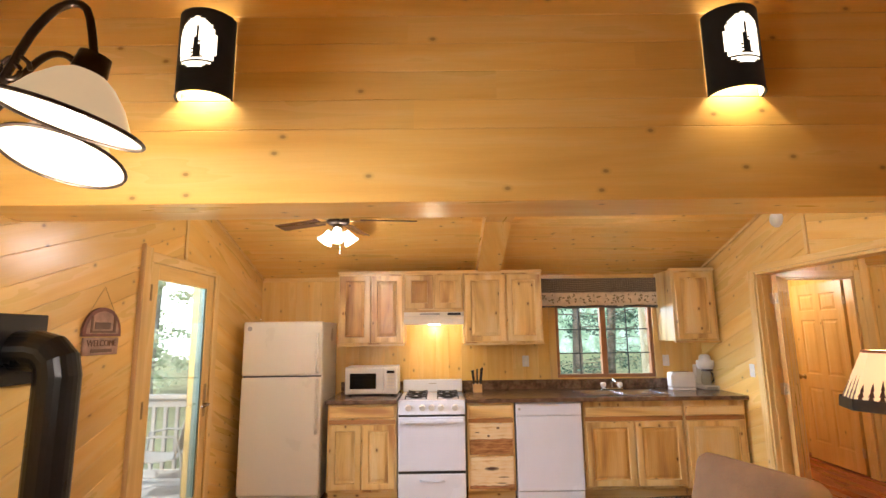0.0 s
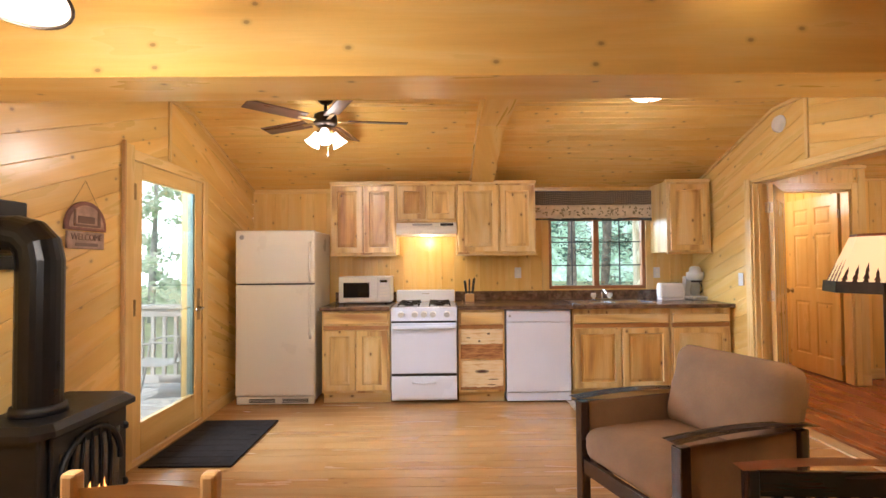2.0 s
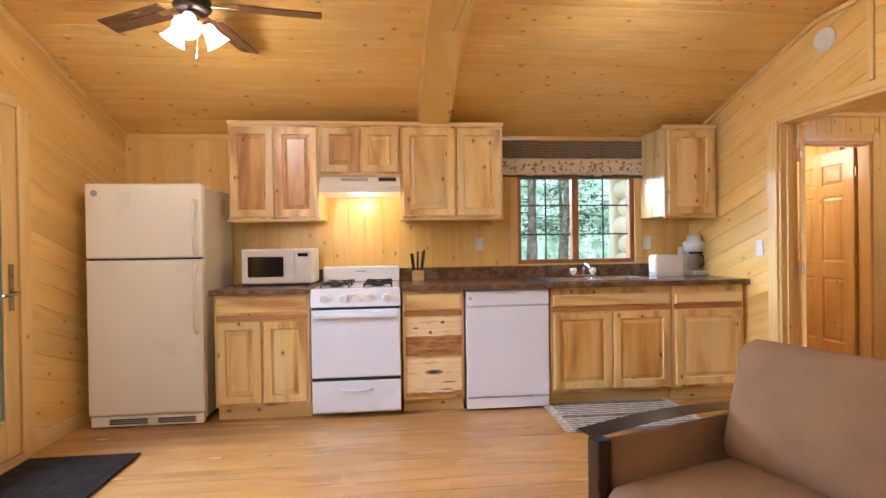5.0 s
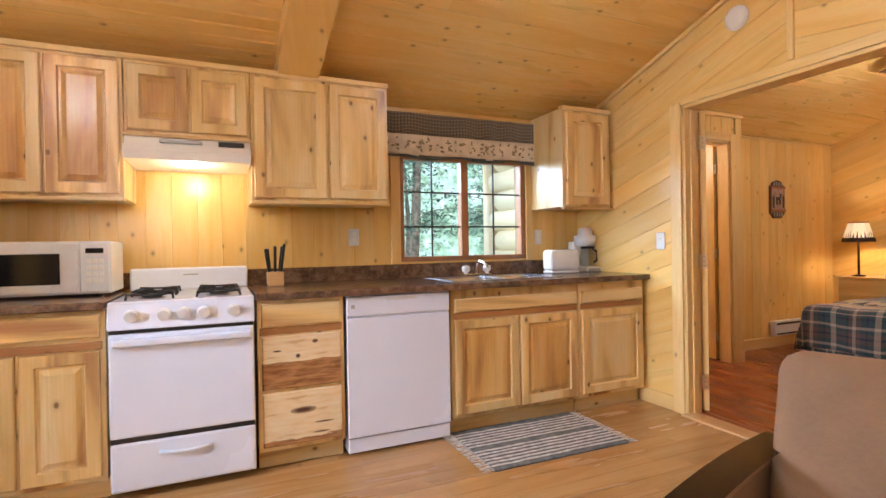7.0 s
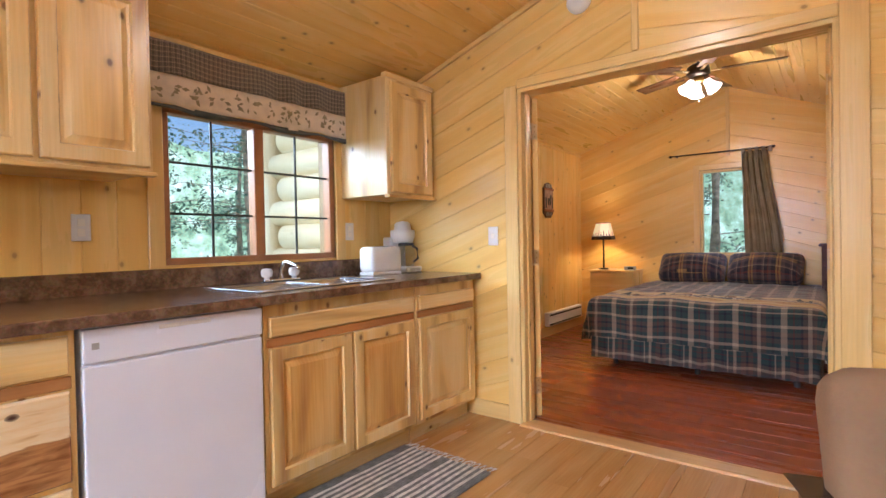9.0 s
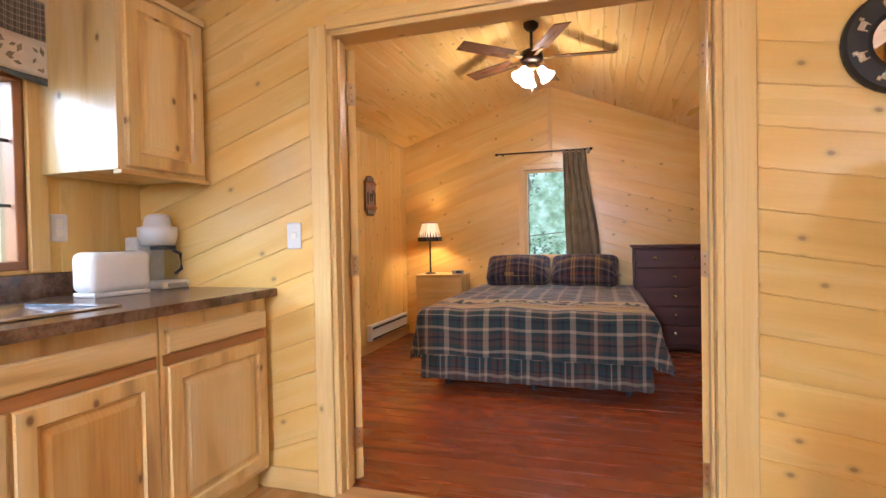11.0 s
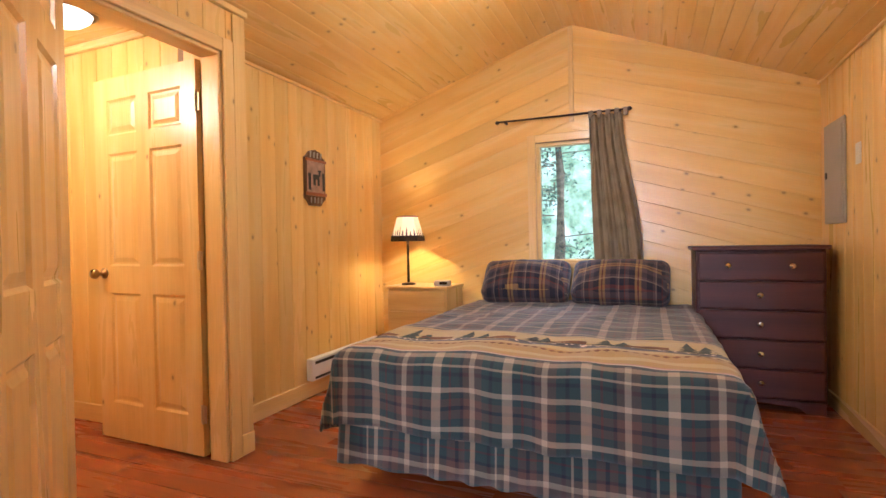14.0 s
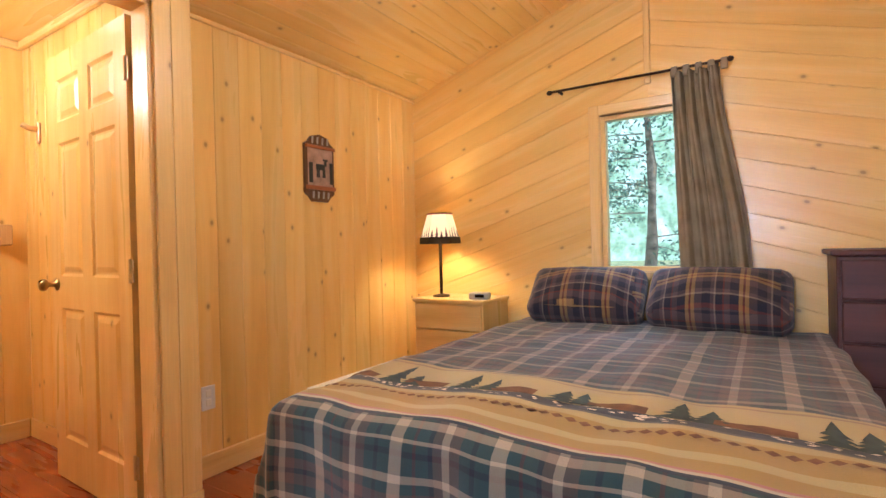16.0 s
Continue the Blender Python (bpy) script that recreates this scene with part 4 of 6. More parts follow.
for ix in ((0, 1),):
    q = [bm.verts.new(c) for c in ((.0, -.012, .775), (.62, -.012, .775), (.62, .022, .895), (.0, .022, .895), (.0, .06, .775), (.62, .06, .775), (.62, .06, .895), (.0, .06, .895))]
    for f in ((0, 1, 2, 3), (4, 7, 6, 5), (0, 3, 7, 4), (1, 5, 6, 2), (3, 2, 6, 7), (0, 4, 5, 1)):
        bm.faces.new([q[i] for i in f])
bmesh.ops.bevel(bm, geom=list(bm.edges), offset=.006, segments=2, profile=.5, affect="EDGES")
part("control_panel", bm, ENAMEL, O)
for x in (.095, .225, .31, .395, .525):
    k = part("knob", lathe([(.001, 0), (.030, 0), (.029, .012), (.026, .024), (.001, .026)], 16), WHITE_PLASTIC, O, "range knob", smooth=False)
    k.matrix_local = pose(x, .004, .838, 105.5, 0, 0)
bm = rb(0, .62, .02, .66, .866, .90, .008, 2)
part("cooktop", bm, ENAMEL, O)
part("backguard", rb(0, .62, .66, .72, .90, 1.03, .012, 2), ENAMEL, O)
part("badge", rb(.27, .35, .655, .661, .985, .993, 0), GREY_METAL, O)
for x in (.16, .46):
    for y in (.19, .48):
        part("burner", lathe([(.001, .915), (.045, .915), (.045, .905), (.06, .902), (.06, .898)], 16, Matrix.Translation((x, y, 0))), BLACK, O)
        bm = bmesh.new()
        for a in range(4):
            c, s2 = math.cos(a * math.pi / 2 + .785), math.sin(a * math.pi / 2 + .785)
            tube([(x + c * .03, y + s2 * .03, .926), (x + c * .135, y + s2 * .135, .926), (x + c * .14, y + s2 * .14, .90)], .006, 6, bm)
        tube([(x + .1 * math.cos(k * .5236), y + .1 * math.sin(k * .5236), .922) for k in range(12)], .005, 6, bm, True)
        part("grate", bm, IRON, O)

W = thing("dishwasher", pose(.845, 4.985, 0), "white built-in dishwasher under the worktop", "dishwasher")
part("tub", rb(.004, .606, .03, .70, .02, .866, 0), ENAMEL, W)
part("door", rb(.002, .608, 0, .03, .10, .748, .006, 2), ENAMEL, W)
d = part("control_strip", rb(.002, .608, -.004, .03, .756, .862, .006, 2), ENAMEL, W)
part("handle_recess", rb(.22, .40, -.006, .0, .835, .85, .003), WHITE_PLASTIC, d)
part("badge", rb(.025, .045, -.006, -.003, .80, .82, 0), GREY_METAL, d)
part("kick_panel", rb(.004, .606, .012, .03, .015, .092, .003), ENAMEL, W)
part("shadow_gap", rb(.004, .606, .012, .03, .748, .757, 0), ENAMEL, W)

H = thing("range_hood", pose(-.204, 5.25, 1.60), "cream under-cabinet range hood with its lamp on", "range hood")
bm = bmesh.new()
prof = [(0.0, .045), (.012, .0), (.10, .0), (.46, .0), (.485, .03), (.485, .13), (.06, .13), (.045, .08), (.012, .075)]
l = [bm.verts.new((0.0, y, z)) for y, z in prof]
r = [bm.verts.new((.602, y, z)) for y, z in prof]
bm.faces.new(l), bm.faces.new(r[::-1])
for i in range(len(prof)):
    j = (i + 1) % len(prof)
    bm.faces.new((l[i], r[i], r[j], l[j]))
part("shell", bm, ALMOND, H)
part("switch_strip", rb(.44, .57, .030, .05, .088, .112, .002), BLACK, H)
part("vent_slots", rb(.16, .36, .03, .05, .092, .108, .002), GREY_METAL, H)
part("lamp_lens", rb(.24, .36, .06, .2, -.008, .001, .003), SHADE_GLOW, H, "lit hood lamp lens")
lamp("hood_bulb", "POINT", pose(.10, 5.40, 1.55), 6, (1, .84, .55), .04)

M = thing("microwave", pose(-.79, 5.30, .909), "cream microwave oven with a dark window", "microwave")
part("case", rb(0, .52, .012, .36, .012, .275, .008, 2), WHITE_PLASTIC, M)
d = part("door", rb(.006, .385, 0, .014, .02, .268, .006, 2), WHITE_PLASTIC, M)
part("window", rb(.05, .31, -.004, .002, .065, .215, .02, 3), BLACK_GLASS, d)
pnl = part("control_panel", rb(.39, .514, 0, .014, .02, .268, .005), WHITE_PLASTIC, M)
part("display", rb(.415, .49, -.003, .001, .215, .24, .001), BLACK_GLASS, pnl)
for i in range(3):
    for j in range(4):
        part("key", rb(.415 + i * .027, .437 + i * .027, -.002, .001, .07 + j * .032, .09 + j * .032, .001), ALMOND, pnl)
for x in (.05, .47):
    for y in (.05, .3):
        part("foot", lathe([(.001, 0), (.014, 0), (.012, .013), (.001, .013)], 10, Matrix.Translation((x, y, 0))), BLACK, M)

K = thing("knife_block", pose(.535, 5.50, .909, 0, 0, 0), "light wooden knife block with black handles", "knife block")
part("block", rb(-.045, .045, -.06, .06, 0, .085, .006), LIGHTWOOD, K)
for i, (x, y) in enumerate(((-.026, -.02), (-.004, -.03), (.02, -.02), (-.02, .025), (.018, .03))):
    h = part("knife_handle", rb(-.008, .008, -.011, .011, .07, .225 + .015 * (i % 3), .004), BLACK, K)
    h.matrix_local = pose(x, y, 0, 8, (-8, 0, 7, -6, 6)[i], 0)

Tt = thing("toaster", pose(2.50, 5.42, .909, 0, 0, -6), "white two-slice toaster on the worktop", "toaster")
part("shell", rb(0, .245, 0, .15, .015, .178, .03, 4), WHITE_PLASTIC, Tt, smooth=True)
for y in (.045, .09):
    part("slot", rb(.04, .205, y, y + .02, .174, .1795, 0), BLACK, Tt)
part("lever", rb(.243, .26, .06, .09, .10, .115, .003), WHITE_PLASTIC, Tt)
part("base", rb(.006, .239, .006, .144, 0, .018, .004), WHITE_PLASTIC, Tt)
Cf = thing("coffee_maker", pose(2.845, 5.47, .909), "white drip coffee maker with a glass carafe", "coffee maker")
part("base", rb(0, .17, -.02, .2, 0, .035, .01, 2), WHITE_PLASTIC, Cf)
part("column", rb(0, .17, .13, .2, .035, .24, .01, 2), WHITE_PLASTIC, Cf)
part("brew_head", lathe([(.001, .2), (.07, .2), (.085, .24), (.086, .285), (.06, .29), (.055, .33), (.04, .345), (.001, .35)], 20, Matrix.Translation((.085, .09, 0))), WHITE_PLASTIC, Cf, smooth=True)
ca = part("carafe", lathe([(.001, .04), (.055, .04), (.066, .07), (.066, .12), (.05, .165), (.052, .185)], 20, Matrix.Translation((.085, .06, 0))), FACET, Cf, "empty glass carafe", smooth=True)
part("carafe_lid", lathe([(.054, .18), (.054, .198), (.001, .2)], 20, Matrix.Translation((.085, .06, 0))), BLACK, ca)
part("carafe_handle", tube([(.085, -.0, .175), (.085, -.04, .16), (.085, -.045, .09), (.085, -.01, .07)], .008, 8), BLACK, ca, smooth=True)
part("switch", rb(.03, .14, -.024, -.018, .008, .026, .002), GREY_METAL, Cf)


def plate(name, m, label, slots):
    p = thing(name, m, label, "wall plate")
    part("cover", rb(-.036, .036, -.006, 0, -.058, .058, .003), WHITE_PLASTIC, p)
    for z in slots:
        part("insert", rb(-.014, .014, -.009, -.005, z - .016, z + .016, .002), ALMOND, p)


plate("socket", pose(1.08, YB - .001, 1.20), "cream double socket plate on the backsplash", (-.022, .022))
plate("socket", pose(2.60, YB - .001, 1.19), "cream double socket plate beside the window", (-.022, .022))
plate("light_switch", pose(XR - .001, 4.86, 1.14, 0, 0, -90), "cream light switch plate on slanted boards", (0,))
plate("socket", pose(4.93, YBL - .001, .38), "cream socket plate on upright boards", (-.022, .022))
plate("light_switch", pose(6.02, YBR + .001, 1.52, 0, 0, 180), "white switch plate on upright boards", (0,))

# ---- kitchen window and valance ----
x0, x1, z0, z1 = KW
N = thing("window_1", None, "brown framed sliding window with dark muntins", "window", "", "structure")
for nm, a, b2, c, d in (("frame", x0, x1, z0, z0 + .035), ("frame", x0, x1, z1 - .035, z1), ("frame", x0, x0 + .035, z0 + .035, z1 - .035), ("frame", x1 - .035, x1, z0 + .035, z1 - .035), ("mullion", 1.915, 1.975, z0 + .035, z1 - .035)):
    part(nm, rb(a, b2, YB + .005, YB + .075, c, d, .004), WINDOW_WOOD, N)
p = part("pane", rb(x0 + .035, 1.915, YB + .045, YB + .05, z0 + .035, z1 - .035, 0), GLASS, N)
p.visible_shadow = False
p = part("pane", rb(1.975, x1 - .035, YB + .055, YB + .06, z0 + .035, z1 - .035, 0), GLASS, N)
p.visible_shadow = False
for a, b2 in ((x0 + .035, 1.915), (1.975, x1 - .035)):
    part("muntin", rb((a + b2) / 2 - .006, (a + b2) / 2 + .006, YB + .036, YB + .044, z0 + .035, z1 - .035, 0), BLACK_BAR, N)
    for z in (1.275, 1.53):
        part("muntin", rb(a, b2, YB + .034, YB + .042, z - .006, z + .006, 0), BLACK_BAR, N)
for nm, a, b2, c, d in (("casing", x0 - .075, x0, z0 - .012, z1 + .07), ("casing", x1, x1 + .075, z0 - .012, z1 + .07), ("casing_head", x0, x1, z1, z1 + .07)):
    trim(nm, a, b2, YB - .018, YB - G, c, d, "pine window casing")
trim("reveal", x0 - .002, x1 + .002, YB - .002, YB + .154, z0 - .012, z0, "pine window reveal")


CURTAIN, nt, b = tree_of("taupe_curtain_weave")
tc = nt.nodes.new("ShaderNodeTexCoord")
n1 = node(nt, "ShaderNodeTexNoise", Scale=9.0, Detail=3.0)
n2 = node(nt, "ShaderNodeTexNoise", Scale=260.0, Detail=2.0)
for n in (n1, n2):
    nt.links.new(tc.outputs["Object"], n.inputs["Vector"])
c1 = ramp(nt, n1.outputs[0], [(.3, (.31, .245, .15)), (.7, (.42, .34, .22))])
nt.links.new(c1.outputs[0], b.inputs["Base Color"])
b.inputs["Roughness"].default_value = .9
bump(nt, b, n2.outputs[0], .35, .003)
tl = nt.nodes.new("ShaderNodeBsdfTranslucent")
nt.links.new(c1.outputs[0], tl.inputs[0])
mx = nt.nodes.new("ShaderNodeMixShader")
mx.inputs[0].default_value = .3
nt.links.new(b.outputs[0], mx.inputs[1])
nt.links.new(tl.outputs[0], mx.inputs[2])
nt.links.new(mx.outputs[0], nt.nodes["Material Output"].inputs[0])


def plaid(name, warp, weft, pu, pv, rough=0.9, mix=0.5):
    """Woven checks in metres of the uv map."""
    m, nt, b = tree_of(name)
    uv = nt.nodes.new("ShaderNodeUVMap")
    sep = nt.nodes.new("ShaderNodeSeparateXYZ")
    nt.links.new(uv.outputs[0], sep.inputs[0])
    cols = []
    for ax, per, stops in ((0, pu, warp), (1, pv, weft)):
        d = nt.nodes.new("ShaderNodeMath")
        d.operation, d.inputs[1].default_value = "DIVIDE", per
        f = nt.nodes.new("ShaderNodeMath")
        f.operation = "FRACT"
        nt.links.new(sep.outputs[ax], d.inputs[0])
        nt.links.new(d.outputs[0], f.inputs[0])
        r = ramp(nt, f.outputs[0], stops)
        r.color_ramp.interpolation = "CONSTANT"
        cols.append(r.outputs[0])
    out = mixer(nt, mix, cols[0], cols[1])
    fine = node(nt, "ShaderNodeTexNoise", Scale=420.0, Detail=2.0)
    big = node(nt, "ShaderNodeTexNoise", Scale=4.0, Detail=3.0)
    nt.links.new(uv.outputs[0], fine.inputs["Vector"])
    nt.links.new(uv.outputs[0], big.inputs["Vector"])
    out = mixer(nt, 0.5, out, ramp(nt, fine.outputs[0], [(0.3, (.55, .55, .55)), (.7, (1, 1, 1))]).outputs[0], "MULTIPLY")
    out = mixer(nt, 0.4, out, ramp(nt, big.outputs[0], [(0.3, (.75, .73, .7)), (.7, (1, 1, 1))]).outputs[0], "MULTIPLY")
    nt.links.new(out, b.inputs["Base Color"])
    b.inputs["Roughness"].default_value = rough
    b.inputs["Sheen Weight"].default_value = 0.25
    bump(nt, b, fine.outputs[0], 0.25, 0.002)
    return m, nt, uv, out, b


CHECK = plaid("small_check_cloth", [(0, (.11, .09, .07)), (.5, (.45, .36, .25)), (.62, (.15, .125, .10)), (.8, (.42, .34, .24))], [(0, (.11, .095, .075)), (.5, (.45, .36, .25)), (.7, (.14, .12, .10))], .024, .024)[0]
CREAM = plain("cream_print_cloth", (.76, .65, .50), .9, 0, .1, 14, .4)
OLIVE = plain("olive_leaf_print", (.30, .25, .14), .9, 0, .25, 30, .2)
HEM = plain("dark_green_hem", (.10, .11, .10), .9, 0, .2, 20, .3)


def frill(z0, z1, off=0.0, n=70, x0=1.23, x1=2.56, amp=.012):
    def at(u, v):
        x = x0 + (x1 - x0) * u
        z = z0 + (z1 - z0) * v
        lo = 1 - v
        return Vector((x, YB - .062 - off - amp * math.sin(u * 31 + 2 * math.sin(u * 9)) * (.35 + .65 * lo), z + (.010 * math.sin(u * 17) if z0 < 1.8 else 0) * (1 - v)))
    return at


Va = thing("valance", None, "checked window valance with a cream leaf-print border", "valance")
part("check_cloth", sheet(70, 6, frill(1.93, 2.085), thick=.003), CHECK, Va, smooth=True)
part("border", sheet(70, 4, frill(1.783, 1.93, .001), thick=.003), CREAM, Va, smooth=True)
part("hem", sheet(70, 2, frill(1.762, 1.785, .002), thick=.004), HEM, Va, smooth=True)
part("rod", tube([(1.22, YB - .05, 2.075), (2.57, YB - .05, 2.075)], .008, 8), LIGHTWOOD, Va)
fr = frill(1.783, 1.93, .006)
bm = bmesh.new()
for i in range(15):
    u0, big = .04 + i * .0655, i % 3 == 0
    for k in range(10 if big else 5):
        du, dv = random.uniform(-.022, .022) * (1.3 if big else .7), random.uniform(.22, .82)
        c = fr(min(.985, max(.015, u0 + du)), dv)
        s2, an = random.uniform(.009, .016), random.uniform(0, 6.28)
        bm.faces.new([bm.verts.new(c + Vector((math.cos(an + t) * s2 * w, -.001, math.sin(an + t) * s2 * w))) for t, w in ((0, 1.5), (1.2, .7), (3.14, 1.2), (5.0, .7))])
part("leaf_print", bm, OLIVE, Va, "olive leaf sprigs printed on the border", kind="stuff")
# ---- lamps ----
WALNUT = wood("walnut_fan_blade", (.16, .07, .03), (.11, .045, .02), (.05, .02, .01), .3, 0, .5, .5, .3, .1)


def ceiling_fan(x, y, ztop, drop, label, turn=0.0, chain=.30):
    f = thing("ceiling_fan", pose(x, y, ztop), label, "ceiling fan", "ceiling fans")
    part("canopy", lathe([(.001, -.055), (.03, -.055), (.055, -.03), (.06, 0)], 20), BRONZE, f, smooth=True)
    part("rod", tube([(0, 0, -.05), (0, 0, -drop)], .012, 10), BRONZE, f)
    part("motor", lathe([(.001, -drop + .05), (.05, -drop + .05), (.085, -drop + .03), (.09, -drop - .03), (.07, -drop - .05), (.001, -drop - .055)], 24), BRONZE, f, smooth=True)
    for i in range(5):
        b = part("blade", rb(.17, .62, -.062, .062, -.004, .004, .004), WALNUT, f, "dark walnut blade")
        b.matrix_local = pose(0, 0, -drop - .01, 0, 0, turn + i * 72) @ pose(0, 0, 0, 11, 0, 0)
        br = part("bracket", rb(.07, .22, -.016, .016, -.012, -.004, .003), BRASS, b)
        br.matrix_local = Matrix()
    part("light_kit", lathe([(.001, -drop - .05), (.035, -drop - .05), (.045, -drop - .09), (.02, -drop - .11), (.001, -drop - .11)], 18), BRASS, f, smooth=True)
    for i in range(3):
        a = radians(turn + 30 + i * 120)
        m = pose(.06 * math.cos(a), .06 * math.sin(a), -drop - .095, 0, 0, math.degrees(a)) @ pose(0, 0, 0, 0, -38, 0)
        s = part("shade", lathe([(.018, .0), (.03, -.012), (.036, -.05), (.052, -.09), (.062, -.105)], 18, m), SHADE_GLOW, f, "lit frosted bell shade", smooth=True)
        part("fitter", lathe([(.001, .012), (.02, .01), (.022, -.006), (.001, -.008)], 14, m), BRASS, s)
    part("pull_chain", tube([(.02, 0, -drop - .11), (.02, 0, -drop - .11 - chain * .5)], .002, 6), BRASS, f)
    part("chain_pull", lathe([(.001, 0), (.007, -.01), (.009, -.03), (.001, -.04)], 10, Matrix.Translation((.02, 0, -drop - .11 - chain * .5))), WALNUT, f)
    return f


ceiling_fan(-.63, 4.03, kz(4.03) - .012, .17, "bronze kitchen ceiling fan with three lit shades", 8, .28)
lamp("kitchen_fan_bulbs", "POINT", pose(-.63, 4.03, 2.17), 18, (1, .92, .78), .09)
ceiling_fan(4.95, 4.05, bz(4.05) - .012, .25, "bronze bedroom ceiling fan with three lit shades", -10, .22)
lamp("bedroom_fan_bulbs", "POINT", pose(4.95, 4.05, 2.20), 27, (1, .90, .74), .09)


def dome_light(x, y, z, label, r=.17):
    d = thing("ceiling_light", pose(x, y, z), label, "ceiling light")
    part("ring", lathe([(r * .9, 0), (r + .012, -.005), (r + .014, -.03), (r * .93, -.04), (r * .9, -.03)], 32), BRONZE, d, smooth=True)
    part("dome", lathe([(r * .93, -.034), (r * .85, -.06), (r * .6, -.088), (r * .25, -.102), (.012, -.104)], 32), DOME_GLOW, d, "lit alabaster glass dome", smooth=True)
    part("finial", lathe([(.001, -.10), (.012, -.103), (.007, -.118), (.001, -.12)], 12), BRONZE, d)


dome_light(1.74, 3.82, kz(3.82) - .012, "flush ceiling light with a bronze rim, lit")
lamp("dome_bulb", "POINT", pose(1.74, 3.82, 2.44), 17, (1, .93, .80), .1)
dome_light(4.34, 6.36, 2.358, "flush bathroom ceiling light, lit", .15)
lamp("bath_bulb", "POINT", pose(3.8, 6.6, 2.1), 26, (1, .90, .70), .2)

# sconces with a cut-out tree
CREAM_GLOW = glowing("lit_parchment", (1, .86, .6), 3.2)


def tree_hole(u, v):
    """u across -1..1, v up 0..1: inside the cut-out, and not the fir left standing in it."""
    hole = ((v - .55) / .33) ** 2 + (u / (.52 if v > .35 else .46)) ** 2 < 1 and v > .36 or (.27 < v < .345 and abs(u) < .30 + .1 * math.sin(v * 60))
    fir = .38 < v < .80 and abs(u - .02) < (.80 - v) * .42 * (.55 + .45 * ((v * 22) % 1))
    return hole and not fir


for cx in (-.835, 1.445):
    s = thing("wall_sconce", pose(cx, BEAM0, 2.50), "half-round black metal sconce with a lit tree cut-out", "wall lamp", "sconces")
    bm = bmesh.new()
    NU, NV, RR, HH = 36, 44, .118, .37
    grid = {}

    def pt(i, j):
        if (i, j) not in grid:
            a = math.pi + math.pi * i / NU
            grid[i, j] = bm.verts.new((RR * math.cos(a), RR * .95 * math.sin(a), HH * j / NV))
        return grid[i, j]
    for i in range(NU):
        for j in range(NV):
            if not tree_hole(((i + .5) / NU - .5) * 2.3, (j + .5) / NV):
                bm.faces.new((pt(i, j), pt(i + 1, j), pt(i + 1, j + 1), pt(i, j + 1)))
    bmesh.ops.solidify(bm, geom=list(bm.faces), thickness=.002)
    part("shell", bm, BLACK, s, "black metal shell", smooth=True)
    part("liner", lathe([(.108, .004), (.108, HH - .004)], 24, Matrix.Diagonal((1, .94, 1, 1)), None, math.pi, 2 * math.pi), CREAM_GLOW, s, "lit parchment liner", smooth=True)
    part("rim", tube([(RR * math.cos(math.pi + math.pi * k / 16), RR * .95 * math.sin(math.pi + math.pi * k / 16), .001) for k in range(17)], .003, 6), BLACK, s)
    lamp("sconce_bulb", "POINT", pose(cx, BEAM0 - .055, 2.60), 5.0, (1, .84, .5), .025)

